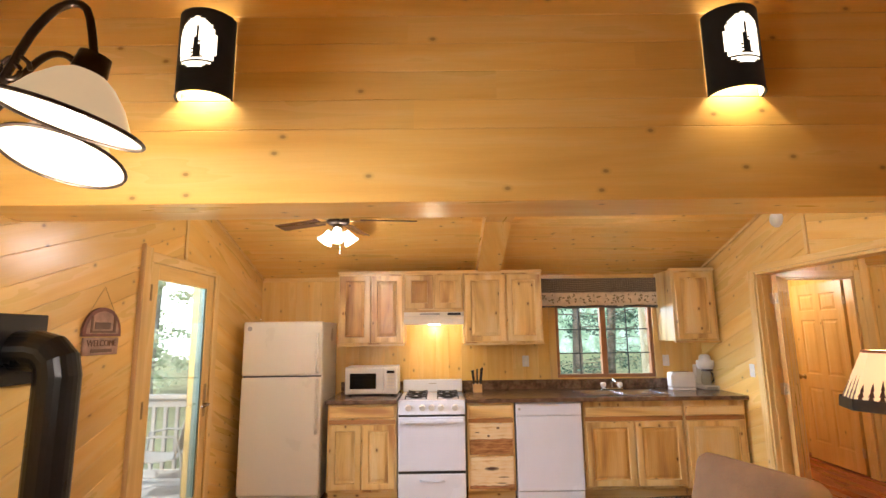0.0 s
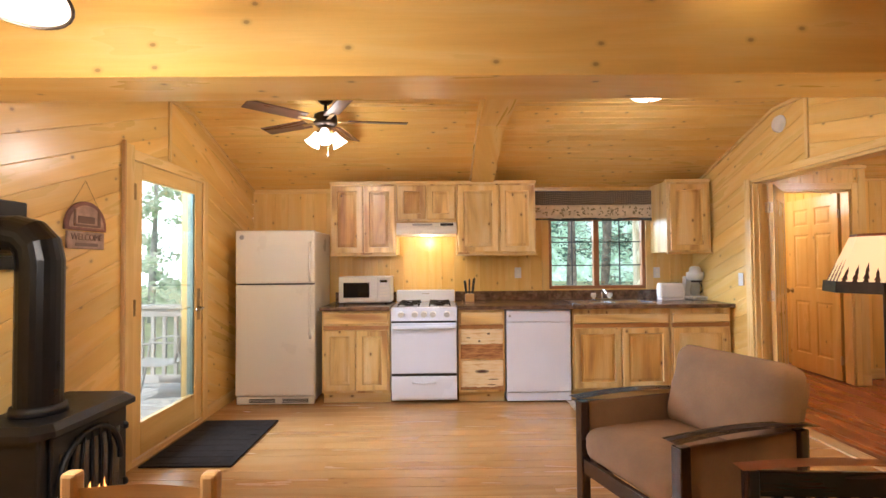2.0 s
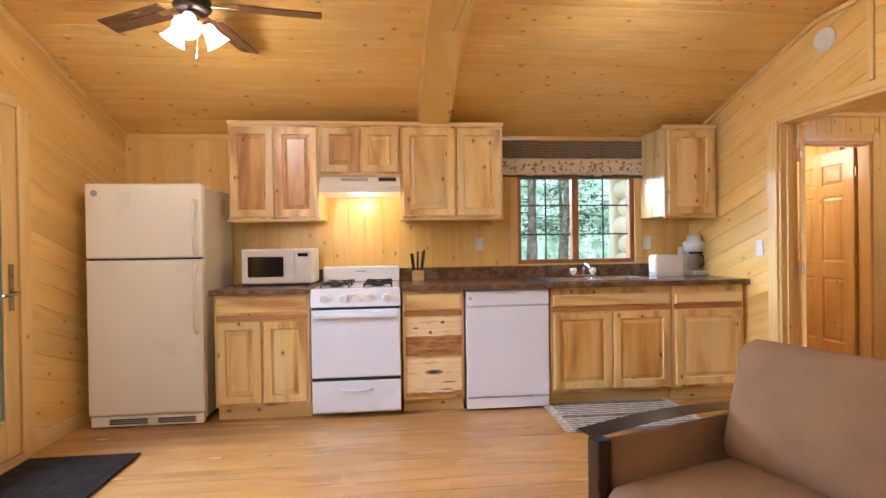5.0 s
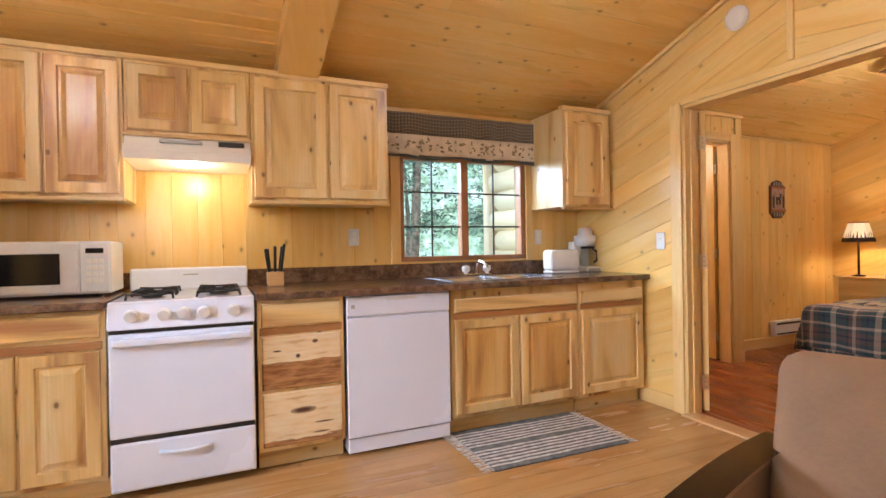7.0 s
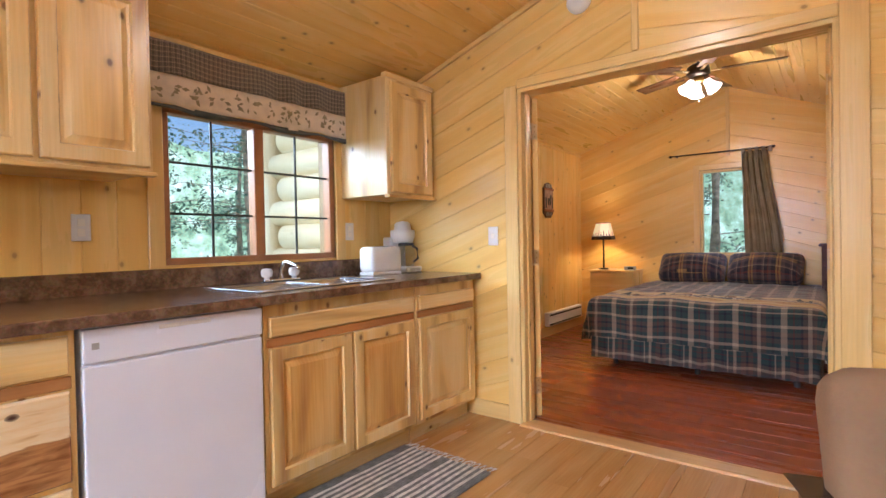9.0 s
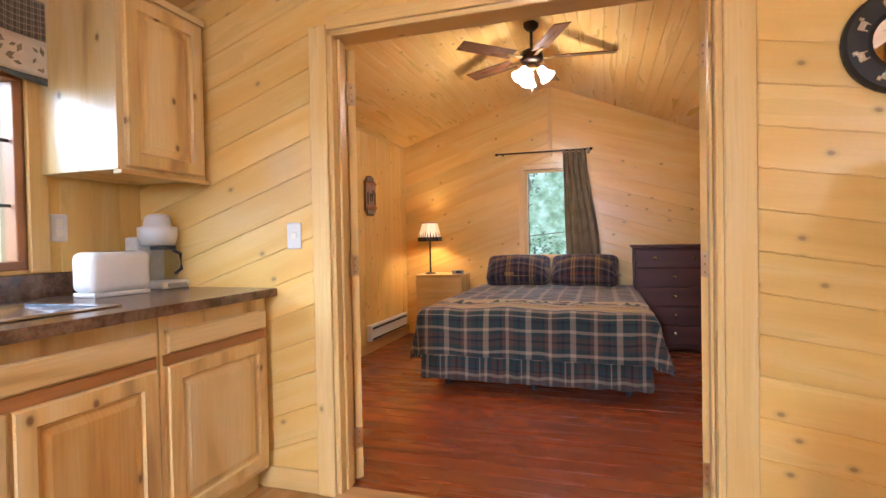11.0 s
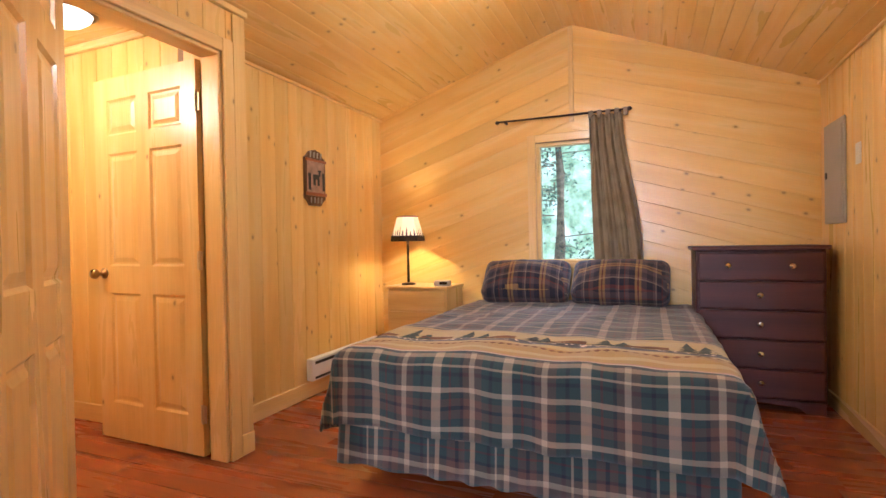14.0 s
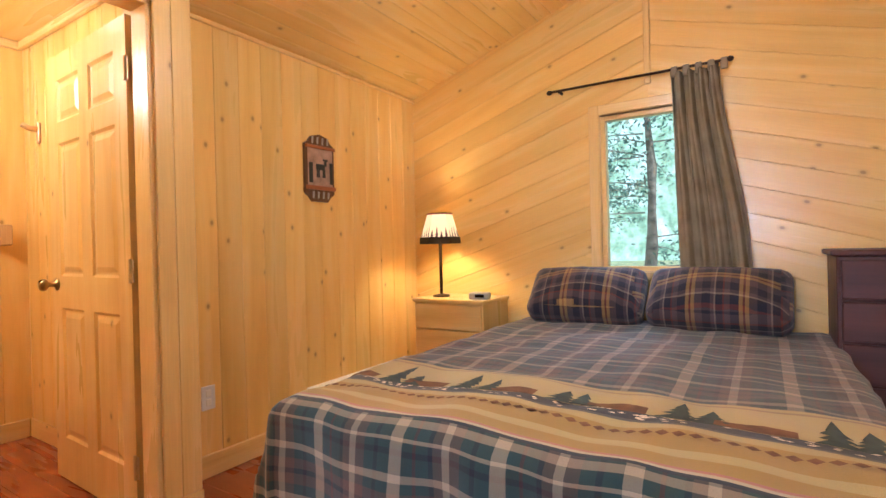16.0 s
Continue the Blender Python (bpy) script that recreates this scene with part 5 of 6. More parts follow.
# chandelier
CHAND_GLASS = glowing("lit_cream_glass", (1, .80, .46), .42, (.60, .50, .33))
Ch = thing("chandelier", pose(-.83, 1.14, 0), "bronze chandelier with bell glass shades, lit", "chandelier")
part("stem", tube([(0, 0, ZHIGH), (0, 0, 2.05)], .011, 10), BRONZE, Ch)
part("canopy", lathe([(.001, ZHIGH - .04), (.05, ZHIGH - .03), (.06, ZHIGH)], 20), BRONZE, Ch, smooth=True)
part("hub", lathe([(.001, 1.93), (.025, 1.95), (.045, 2.0), (.03, 2.05), (.02, 2.12), (.001, 2.14)], 18), BRONZE, Ch, smooth=True)
for k, (dx, dy, dz) in enumerate(((.27, .01, 0), (.07, .26, 0), (-.23, .14, 0), (-.21, -.17, 0), (.10, -.25, 0))):
    ux = Vector((dx, dy, 0))
    arm = [Vector((0, 0, 2.02)) + ux * .1, Vector((0, 0, 2.0)) + ux * .28, Vector((0, 0, 2.14 + dz)) + ux * .52, Vector((0, 0, 2.205 + dz)) + ux * .72, Vector((0, 0, 2.20 + dz)) + ux * .92, Vector((0, 0, 2.085 + dz)) + ux * 1.02]
    pts = []
    for i in range(len(arm) - 1):
        p0, p1, p2, p3 = arm[max(0, i - 1)], arm[i], arm[i + 1], arm[min(len(arm) - 1, i + 2)]
        for t in (0, .25, .5, .75):
            pts.append(.5 * ((2 * p1) + (p2 - p0) * t + (2 * p0 - 5 * p1 + 4 * p2 - p3) * t * t + (3 * p1 - p0 - 3 * p2 + p3) * t ** 3))
    a = part("arm", tube(pts + [arm[-1]], .0085, 8), BRONZE, Ch, smooth=True)
    sc = [Vector((0, 0, 2.06)) + ux * .42 + Vector((ux.normalized().x * .035 * math.cos(q) * (1 - q / 11), ux.normalized().y * .035 * math.cos(q) * (1 - q / 11), .035 * math.sin(q) * (1 - q / 11))) for q in [i * .5 for i in range(18)]]
    part("scroll", tube(sc, .005, 6), BRONZE, a, smooth=True)
    m = Matrix.Translation(arm[-1]) @ pose(0, 0, 0, 0, 0, math.degrees(math.atan2(dy, dx))) @ pose(0, 0, 0, 0, 15, 0)
    part("socket", lathe([(.001, .01), (.03, .008), (.034, -.03), (.03, -.042), (.001, -.042)], 18, m), BRONZE, a, smooth=True)
    s = part("shade", lathe([(.034, -.035), (.055, -.05), (.085, -.085), (.108, -.125), (.138, -.142)], 32, m), CHAND_GLASS, a, "cream bell glass shade", smooth=True)
    part("rim", tube([m @ Vector((.138 * math.cos(q * .19635), .138 * math.sin(q * .19635), -.143)) for q in range(32)], .0045, 6, None, True), BRONZE, s, "dark rim")
    part("bulb", lathe([(.001, -.05), (.014, -.055), (.03, -.09), (.028, -.115), (.001, -.138)], 16, m), SHADE_GLOW, s, smooth=True)
lamp("chandelier_bulbs", "POINT", pose(-.83, 1.14, 1.70), 68, (1, .91, .74), .12)

# ---- lampshades with a forest print ----
SHADE = glowing("lit_parchment_shade", (1, .72, .34), .7, (.70, .56, .32))


def table_shade(owner, r0, r1, h, z, sides=8):
    m = Matrix.Translation((0, 0, z))
    part("shade", lathe([(r0, 0), (r1, h)], sides, m), SHADE, owner, "lit parchment shade")
    part("band", lathe([(r0 + .003, -.012), (r0 - .002, .034)], sides, m), BRONZE, owner, "dark laced band")
    part("top_band", lathe([(r1 + .004, h - .008), (r1 + .002, h + .003)], sides, m), REDWOOD, owner)
    bm = bmesh.new()
    for k in range(sides):
        a0, a1 = 2 * math.pi * k / sides, 2 * math.pi * (k + 1) / sides
        for q in range(4):
            f = (q + .5) / 4
            hh = h * random.uniform(.26, .52)

            def on(ff, zz):
                rr = r0 + (r1 - r0) * zz / h + .003
                p = Vector((math.cos(a0), math.sin(a0), 0)).lerp(Vector((math.cos(a1), math.sin(a1), 0)), ff)
                return Vector((p.x * rr, p.y * rr, z + zz))
            for lev in range(3):
                zb = .02 + lev * hh * .28
                w = .105 * (1 - lev * .25)
                bm.faces.new([bm.verts.new(on(f - w, zb)), bm.verts.new(on(f + w, zb)), bm.verts.new(on(f, min(h * .95, zb + hh * .42)))])
    part("printed_firs", bm, WALNUT, owner, "dark fir print")


Fl = thing("floor_lamp", pose(2.06, 2.30, 0), "dark floor lamp with a lit parchment shade", "floor lamp")
part("base", lathe([(.001, 0), (.14, 0), (.14, .012), (.05, .03), (.015, .05), (.001, .05)], 28), BRONZE, Fl, smooth=True)
part("pole", tube([(0, 0, .03), (0, 0, 1.22)], .016, 10), BRONZE, Fl)
table_shade(Fl, .215, .115, .225, 1.19)
lamp("floor_lamp_bulb", "POINT", pose(2.06, 2.30, 1.30), 5, (1, .78, .45), .04)
Bl = thing("table_lamp", pose(6.425, 5.40, .735), "small table lamp with a lit parchment shade on the nightstand", "table lamp")
part("base", lathe([(.001, 0), (.06, 0), (.058, .012), (.02, .02), (.001, .02)], 20), BRONZE, Bl, smooth=True)
part("stem", tube([(0, 0, .01), (0, 0, .40)], .011, 10), BRONZE, Bl)
table_shade(Bl, .14, .085, .195, .375, 6)
lamp("table_lamp_bulb", "POINT", pose(6.425, 5.40, 1.20), 11, (1, .74, .38), .03)

# ---- kitchen floor things ----
Mt = thing("door_mat", None, "dark grey ribbed door mat in front of the glazed door", "mat")
bm = rb(-1.745, -1.14, 3.56, 4.52, 0, .012, .004)
part("rubber_base", bm, RUBBER, Mt)
bm = bmesh.new()
for i in range(5):
    for j in range(8):
        x, y = -1.70 + i * .105, 3.60 + j * .11
        rb(x, x + .095, y, y + .10, .0115, .0145, .002, bm=bm)
part("pile_pattern", bm, RUBBER, Mt, "raised pile squares")

RUGA, RUGB = plain("rug_cream_yarn", (.66, .62, .54), .95, 0, .2, 30, .6), plain("rug_grey_yarn", (.17, .17, .155), .95, 0, .25, 30, .6)
Rg = thing("rag_rug", pose(1.90, 4.77, 0, 0, 0, -1), "woven rag rug striped in cream and grey with fringes", "rug")
for i in range(30):
    y0 = -.28 + i * .0187

    def strip(u, v, y0=y0, i=i):
        return Vector((-.43 + .86 * u + .004 * math.sin(i), y0 + .0195 * v, .007 + .0045 * math.sin(v * math.pi) + .003 * noise.noise((u * 9, i * .3, 0))))
    part("stripe", sheet(22, 3, strip), (RUGA, RUGB)[i % 2] if i % 7 else RUGB, Rg, smooth=True)
bm = bmesh.new()
for sx in (-1, 1):
    for i in range(48):
        y = -.275 + i * .0117
        tube([(sx * .428, y, .006), (sx * .46, y + random.uniform(-.012, .012), .005), (sx * .49, y + random.uniform(-.02, .02), .003)], .0022, 4, bm)
part("fringe", bm, RUGA, Rg, "cream fringe", kind="stuff")
part("rug_backing", rb(-.43, .43, -.28, .281, 0, .005, 0), RUGB, Rg)

# ---- armchair ----
A = thing("armchair", pose(1.08, 2.675, 0, 0, 0, 17), "dark mission armchair with tan microsuede cushions", "armchair")
for y in (-.36, .36):
    s = 1 if y > 0 else -1
    bm = sheet(14, 1, lambda u, v: Vector((-.03 + .80 * u, y - .045 + .09 * v, .565 + .03 * math.sin(math.pi * (.1 + .8 * u)) - .012 * u)))
    bmesh.ops.solidify(bm, geom=list(bm.faces), thickness=.03)
    part("arm", bm, DARK_WOOD, A, "curved dark wooden arm")
    part("front_leg", rb(0, .055, y - .028, y + .028, 0, .55, .004), DARK_WOOD, A)
    part("back_leg", rb(.66, .715, y - .028, y + .028, 0, .55, .004), DARK_WOOD, A)
    part("side_panel", rb(.056, .66, y - .012, y + .012, .20, .545, .01, 2), SUEDE, A, "tan upholstered side panel")
    part("side_rail", rb(.056, .66, y - .018, y + .018, .13, .20, .003), DARK_WOOD, A)
part("front_rail", rb(.008, .035, -.33, .33, .17, .25, .004), DARK_WOOD, A)
part("seat_cushion", cushion(.0, .62, -.335, .335, .25, .42, .025, 12, .006, 3), SUEDE, A, smooth=True)
bk = part("back_cushion", cushion(-.09, .09, -.345, .345, 0, .455, .03, 12, .008, 8), SUEDE, A, smooth=True)
bk.matrix_local = pose(.61, 0, .385, 0, 16, 0)
b2 = part("back_pad", cushion(-.035, .035, -.33, .33, 0, .465, .01, 10, .004, 5), SUEDE, A, "thin tan back pad", smooth=True)
b2.matrix_local = pose(.66, 0, .30, 0, 17, 0)
part("back_rail", rb(.67, .70, -.33, .33, .22, .30, .004), DARK_WOOD, A)

# low mission seat beside it
Bn = thing("slatted_bench", pose(1.31, 2.12, 0, 0, 0, -3), "low red-brown slatted mission bench with a green cushion", "bench")
bm = sheet(14, 1, lambda u, v: Vector((.74 * u, -.05 + .075 * v, .555 + .022 * math.sin(math.pi * u))))
bmesh.ops.solidify(bm, geom=list(bm.faces), thickness=.022)
part("top_rail", bm, REDWOOD, Bn, "curved top rail")
part("apron", rb(.03, .71, -.032, -.012, .455, .545, .003), DARK_WOOD, Bn)
for x in (.02, .68):
    part("back_leg", rb(x, x + .045, -.04, .005, 0, .55, .003), DARK_WOOD, Bn)
    part("front_leg", rb(x, x + .045, -.52, -.475, 0, .36, .003), DARK_WOOD, Bn)
for i in range(7):
    part("slat", rb(.115 + i * .078, .155 + i * .078, -.03, -.014, .30, .456, .002), DARK_WOOD, Bn)
part("seat_frame", rb(.02, .725, -.52, 0.0, .28, .32, .004), DARK_WOOD, Bn)
part("seat_cushion", cushion(.04, .70, -.51, -.05, .32, .43, .02, 10, .004, 2), GREEN_CLOTH, Bn, "green seat cushion", smooth=True)

# dining chair by the table
Dc = thing("dining_chair", pose(-.37, 1.24, 0, 0, 0, -2), "light varnished wooden dining chair", "chair")
for x in (-.15, .125):
    part("back_post", rb(x, x + .032, -.012, .02, 0, .912, .008, 2), LIGHTWOOD, Dc)
    part("front_leg", rb(x, x + .032, -.36, -.328, 0, .43, .004), LIGHTWOOD, Dc)
for z in (.58, .71, .825):
    bm = sheet(10, 1, lambda u, v: Vector((-.12 + .25 * u, .0 + .02 * math.sin(math.pi * u), z + .055 * v)))
    bmesh.ops.solidify(bm, geom=list(bm.faces), thickness=.016)
    part("back_slat", bm, LIGHTWOOD, Dc)
part("seat", rb(-.17, .175, -.38, .01, .43, .455, .008, 2), LIGHTWOOD, Dc)

# ---- stove ----
St = thing("gas_stove", pose(-1.74, 2.27, 0), "black cast iron stove with a glowing fire and flue pipe", "stove")
part("body", rb(.02, .335, .04, .62, .10, .615, .01, 2), IRON, St)
bm = bmesh.new()
o = [(-.0, .0), (.33, .0), (.39, .06), (.39, .60), (.33, .66), (0, .66)]
lo = [bm.verts.new((x, y, .615)) for x, y in o]
mi = [bm.verts.new((x, y, .64)) for x, y in o]
hi = [bm.verts.new((.03 + x * .84, .035 + y * .89, .665)) for x, y in o]
bm.faces.new(lo), bm.faces.new(hi)
for p, q in ((lo, mi), (mi, hi)):
    for i in range(6):
        bm.faces.new((p[i], p[(i + 1) % 6], q[(i + 1) % 6], q[i]))
part("top_plate", bm, IRON, St, "bevelled black top plate")
for x, y in ((.02, .04), (.28, .04), (.02, .565), (.28, .565)):
    part("leg", rb(x, x + .055, y, y + .055, 0, .10, .006), IRON, St)
part("ash_lip", rb(.335, .40, .10, .56, .10, .13, .006), IRON, St)
d = part("door_frame", rb(.335, .352, .09, .57, .14, .60, .006), IRON, St)
part("glass", rb(.350, .354, .13, .53, .18, .52, 0), BLACK_GLASS, d, "dark fire glass")
for y in (.20, .265, .33, .395, .46):
    part("bar", tube([(.358, y, .17), (.36, y, .45), (.356, .33 + (y - .33) * .8, .56)], .007, 6), IRON, d)
part("arch", tube([(.358, .33 + .21 * math.cos(math.pi * k / 14), .36 + .21 * math.sin(math.pi * k / 14)) for k in range(15)], .012, 8), IRON, d, smooth=True)
for z in (.22, .50):
    part("hinge_knob", lathe([(.001, 0), (.016, 0), (.02, .014), (.001, .03)], 12, pose(.345, .575, z, -90, 0, 0)), IRON, d, smooth=True)
bm = bmesh.new()
for k in range(7):
    y, hgt = .25 + k * .032, .045 + .085 * math.sin(1.0 + k * 1.9) ** 2
    tube([(.356, y, .20), (.357, y + .008, .20 + hgt * .4), (.356, y - .004, .20 + hgt * .8), (.356, y + .004, .20 + hgt)], [.012, .014, .007, .001], 8, bm)
part("flames", bm, FIRE, d, "orange gas flames", smooth=True)
px, py = .17, .25
part("flue_pipe", tube([(px, py, .665), (px, py, 1.34), (px - .012, py, 1.40), (px - .05, py, 1.44), (px - .10, py, 1.452), (px - .226, py, 1.452)], .092, 24), BLACK_PIPE, St, "black flue pipe with an elbow")
part("flue_collar", lathe([(.1, .66), (.11, .665), (.105, .70), (.094, .705)], 24, Matrix.Translation((px, py, 0))), IRON, St, smooth=True)
part("wall_thimble", rb(-.056, -.02, py - .16, py + .16, 1.30, 1.62, .006), BLACK_PIPE, St)

# ---- wall things ----
SIGNC, SIGND = plain("weathered_red_brown_sign", (.20, .085, .06), .7, 0, .25, 20, .3), plain("pale_sign_face", (.42, .27, .20), .7, 0, .25, 20, .2)
Sg = thing("welcome_sign", pose(XL + .004, 3.12, 1.43, 0, 0, 90), "arched brown welcome sign hung on a wire", "sign")
bm = bmesh.new()
arc = [(-.165, .085), (.165, .085)] + [(.165 * math.cos(math.pi * k / 18), .105 + .145 * math.sin(math.pi * k / 18)) for k in range(19)]
f = [bm.verts.new((x, -.014, z)) for x, z in arc]
k2 = [bm.verts.new((x, 0, z)) for x, z in arc]
bm.faces.new(f), bm.faces.new(k2[::-1])
for i in range(len(arc)):
    bm.faces.new((f[i], k2[i], k2[(i + 1) % len(arc)], f[(i + 1) % len(arc)]))
part("arch_board", bm, SIGNC, Sg)
bm = bmesh.new()
arc = [(-.14, .10), (.14, .10)] + [(.14 * math.cos(math.pi * k / 18), .11 + .118 * math.sin(math.pi * k / 18)) for k in range(19)]
bm.faces.new([bm.verts.new((x, -.0155, z)) for x, z in arc])
part("arch_face", bm, SIGND, Sg)
bm = rb(-.075, .06, -.019, -.015, .125, .165, .004)
rb(-.11, -.09, -.019, -.015, .105, .20, .002, bm=bm)
rb(.085, .11, -.019, -.015, .105, .21, .002, bm=bm)
rb(-.09, .09, -.019, -.015, .105, .118, .001, bm=bm)
part("carved_scene", bm, WALNUT, Sg)
part("name_board", rb(-.15, .15, -.014, 0, -.02, .078, .003), SIGND, Sg)


def lettering(text, m, size, material, owner, name="lettering"):
    cu = bpy.data.curves.new(name, "FONT")
    cu.body, cu.size, cu.extrude, cu.align_x = text, size, .0015, "CENTER"
    tmp = bpy.data.objects.new(name, cu)
    me = bpy.data.meshes.new_from_object(tmp)
    bpy.data.objects.remove(tmp)
    me.materials.append(material)
    ob = new(name, me)
    ob.parent = owner
    ob.matrix_local = m
    return ob


lettering("WELCOME", pose(0, -.0155, .03, 90, 0, 0), .052, WALNUT, Sg)
part("small_print_bar", rb(-.09, .09, -.0165, -.0145, -.005, .014, 0), WALNUT, Sg)
part("wire", tube([(-.11, -.005, .22), (0, -.004, .37), (.11, -.005, .22)], .0015, 6), BRASS, Sg)

Sm = thing("smoke_detector", pose(XR - .002, 4.28, 2.42, 0, -90, 0), "round white smoke detector on the partition", "smoke detector")
part("base", lathe([(.001, .0), (.07, .0), (.07, .012), (.001, .012)], 28), WHITE_PLASTIC, Sm)
part("cover", lathe([(.066, .012), (.06, .03), (.04, .036), (.001, .037)], 28), WHITE_PLASTIC, Sm, smooth=True)

Ck = thing("wall_mirror", pose(XR - .002, 2.66, 1.70, 0, -90, 0), "round black framed mirror with pale animal cut-outs", "mirror")
part("frame", lathe([(.085, .004), (.085, .02), (.10, .026), (.155, .026), (.165, .016), (.165, .0)], 40), BLACK, Ck, smooth=False)
MIRROR = plain("mirror_glass", (.85, .85, .85), .03, 1, .01, 3, 0)
part("mirror_glass", lathe([(.001, .006), (.087, .006)], 40), MIRROR, Ck)
for k in range(8):
    bm = rb(-.018, .014, -.012, .008, .026, .029, .004)
    rb(.010, .022, .0, .016, .026, .029, .003, bm=bm)
    rb(-.016, -.010, -.022, -.01, .026, .029, .001, bm=bm)
    rb(.006, .011, -.022, -.01, .026, .029, .001, bm=bm)
    o = part("animal_cutout", bm, STEEL, Ck, "pale metal animal cut-out")
    o.matrix_local = pose(0, 0, 0, 0, 0, k * 45 + 20) @ pose(.127, 0, 0, 0, 0, -90)

Pq = thing("moose_plaque", pose(5.675, YBL - .003, 1.365), "carved brown wooden plaque with a moose scene", "wall plaque")
bm = bmesh.new()
o = [(-.115, .05), (-.085, .03), (-.06, .0), (.06, 0), (.085, .03), (.115, .05), (.115, .34), (.085, .36), (.06, .39), (0, .405), (-.06, .39), (-.085, .36), (-.115, .34)]
f = [bm.verts.new((x, -.02, z)) for x, z in o]
k2 = [bm.verts.new((x, 0, z)) for x, z in o]
bm.faces.new(f), bm.faces.new(k2[::-1])
for i in range(len(o)):
    bm.faces.new((f[i], k2[i], k2[(i + 1) % len(o)], f[(i + 1) % len(o)]))
part("board", bm, WALNUT, Pq)
part("panel", rb(-.10, .10, -.026, -.019, .095, .315, .006), SIGND, Pq)
part("ledge", rb(-.118, .118, -.034, -.02, .07, .095, .004), REDWOOD, Pq)
part("ledge", rb(-.118, .118, -.034, -.02, .315, .335, .004), REDWOOD, Pq)
bm = rb(-.04, .03, -.032, -.026, .19, .225, .008)
for x in (-.036, -.022, .012, .024):
    rb(x, x + .008, -.032, -.026, .145, .195, .001, bm=bm)
rb(.024, .045, -.032, -.026, .215, .245, .005, bm=bm)
rb(.015, .055, -.032, -.026, .245, .258, .003, bm=bm)
rb(-.095, -.065, -.031, -.026, .11, .23, .006, bm=bm)
rb(.07, .095, -.031, -.026, .11, .24, .006, bm=bm)
part("moose_relief", bm, BLACK, Pq, "dark moose relief")
for x in (-.06, -.02, .02, .06):
    for z in (.02, .345):
        part("bead_peg", tube([(x, -.022, z), (x, -.026, z + .04)], .006, 6), GREY_METAL, Pq)

Ep = thing("breaker_panel", pose(6.385, YBR + .002, 1.46), "grey metal electrical panel door", "electrical panel")
part("cover", rb(-.18, .18, 0, .012, -.31, .31, .004), GREY_METAL, Ep)
part("door", rb(-.15, .15, .012, .017, -.27, .27, .003), GREY_METAL, Ep)
part("latch", rb(.10, .125, .017, .024, -.03, .01, .002), BLACK, Ep)

Ht = thing("baseboard_heater", pose(5.53, YBL - .016, .125), "white electric baseboard heater", "heater")
part("case", rb(0, .95, -.055, 0, 0, .155, .006), WHITE_PLASTIC, Ht)
part("outlet_slot", rb(.03, .92, -.058, -.05, .115, .135, 0), BLACK, Ht)
part("lower_slot", rb(.03, .92, -.058, -.05, .012, .028, 0), BLACK, Ht)

# ---- bathroom things ----
for nm, m, lab in (("towel_hook", pose(4.719, 7.03, 1.79, 0, 0, -90), "wooden peg hook on the bathroom wall"),):
    hk = thing(nm, m, lab, "hook")
    part("backplate", rb(-.02, .02, -.016, 0, -.06, .06, .004), LIGHTWOOD, hk)
    part("peg", tube([(0, -.015, .02), (0, -.05, .02), (0, -.085, .035)], .016, 10), LIGHTWOOD, hk, smooth=True)
Tb = thing("towel_rail", pose(4.30, 7.257, 1.206), "wooden towel rail on the bathroom wall", "towel rail")
for x in (-.3, .3):
    part("bracket", rb(x - .03, x + .03, -.07, 0, -.06, .06, .006), LIGHTWOOD, Tb)
part("rail", tube([(-.3, -.05, 0), (.3, -.05, 0)], .012, 10), LIGHTWOOD, Tb)
GREENC = plain("dark_green_shower_cloth", (.03, .055, .045), .85, 0, .2, 6, .3)
Sc = thing("bathroom_curtain", pose(4.22, 7.22, 0), "dark green curtain on a rod in the bathroom", "curtain")
part("cloth", sheet(40, 8, lambda u, v: Vector((-.38 + .65 * u, -.03 + .018 * math.sin(u * 40), 1.225 + .89 * v)), thick=.003), GREENC, Sc, smooth=True)
part("rod", tube([(-.5, -.03, 2.12), (.33, -.03, 2.12)], .008, 8), BRONZE, Sc)

# ---- bedroom ----
Wb = thing("window_2", None, "narrow bedroom window with a pale frame", "window", "", "structure")
y0, y1, z0, z1 = BW
for nm, a, b2, c, d in (("frame", y0, y1, z0, z0 + .03), ("frame", y0, y1, z1 - .03, z1), ("frame", y0, y0 + .03, z0 + .03, z1 - .03), ("frame", y1 - .03, y1, z0 + .03, z1 - .03)):
    part(nm, rb(XFAR + .03, XFAR + .09, a, b2, c, d, .003), PINE_TRIM, Wb)
p = part("pane", rb(XFAR + .055, XFAR + .06, y0 + .03, y1 - .03, z0 + .03, z1 - .03, 0), GLASS, Wb)
p.visible_shadow = False
for nm, a, b2, c, d in (("casing", y0 - .06, y0, z0 - .06, z1 + .06), ("casing", y1, y1 + .06, z0 - .06, z1 + .06), ("casing_head", y0, y1, z1, z1 + .06), ("sill", y0, y1, z0 - .05, z0)):
    trim(nm, XFAR - .018, XFAR - G, a, b2, c, d, "pine window casing")
for a, b2, c, d in ((y0 - .002, y0 + .001, z0, z1), (y1 - .001, y1 + .002, z0, z1)):
    trim("reveal", XFAR - .001, XFAR + .16, a, b2, c, d, "pine window reveal")
Cu = thing("curtain", pose(XFAR - .055, 0, 0), "taupe tab-top curtain drawn aside on an iron rod", "curtain")
part("rod", tube([(0, 3.655, 2.045), (0, 4.665, 2.05)], .008, 8), BRONZE, Cu)
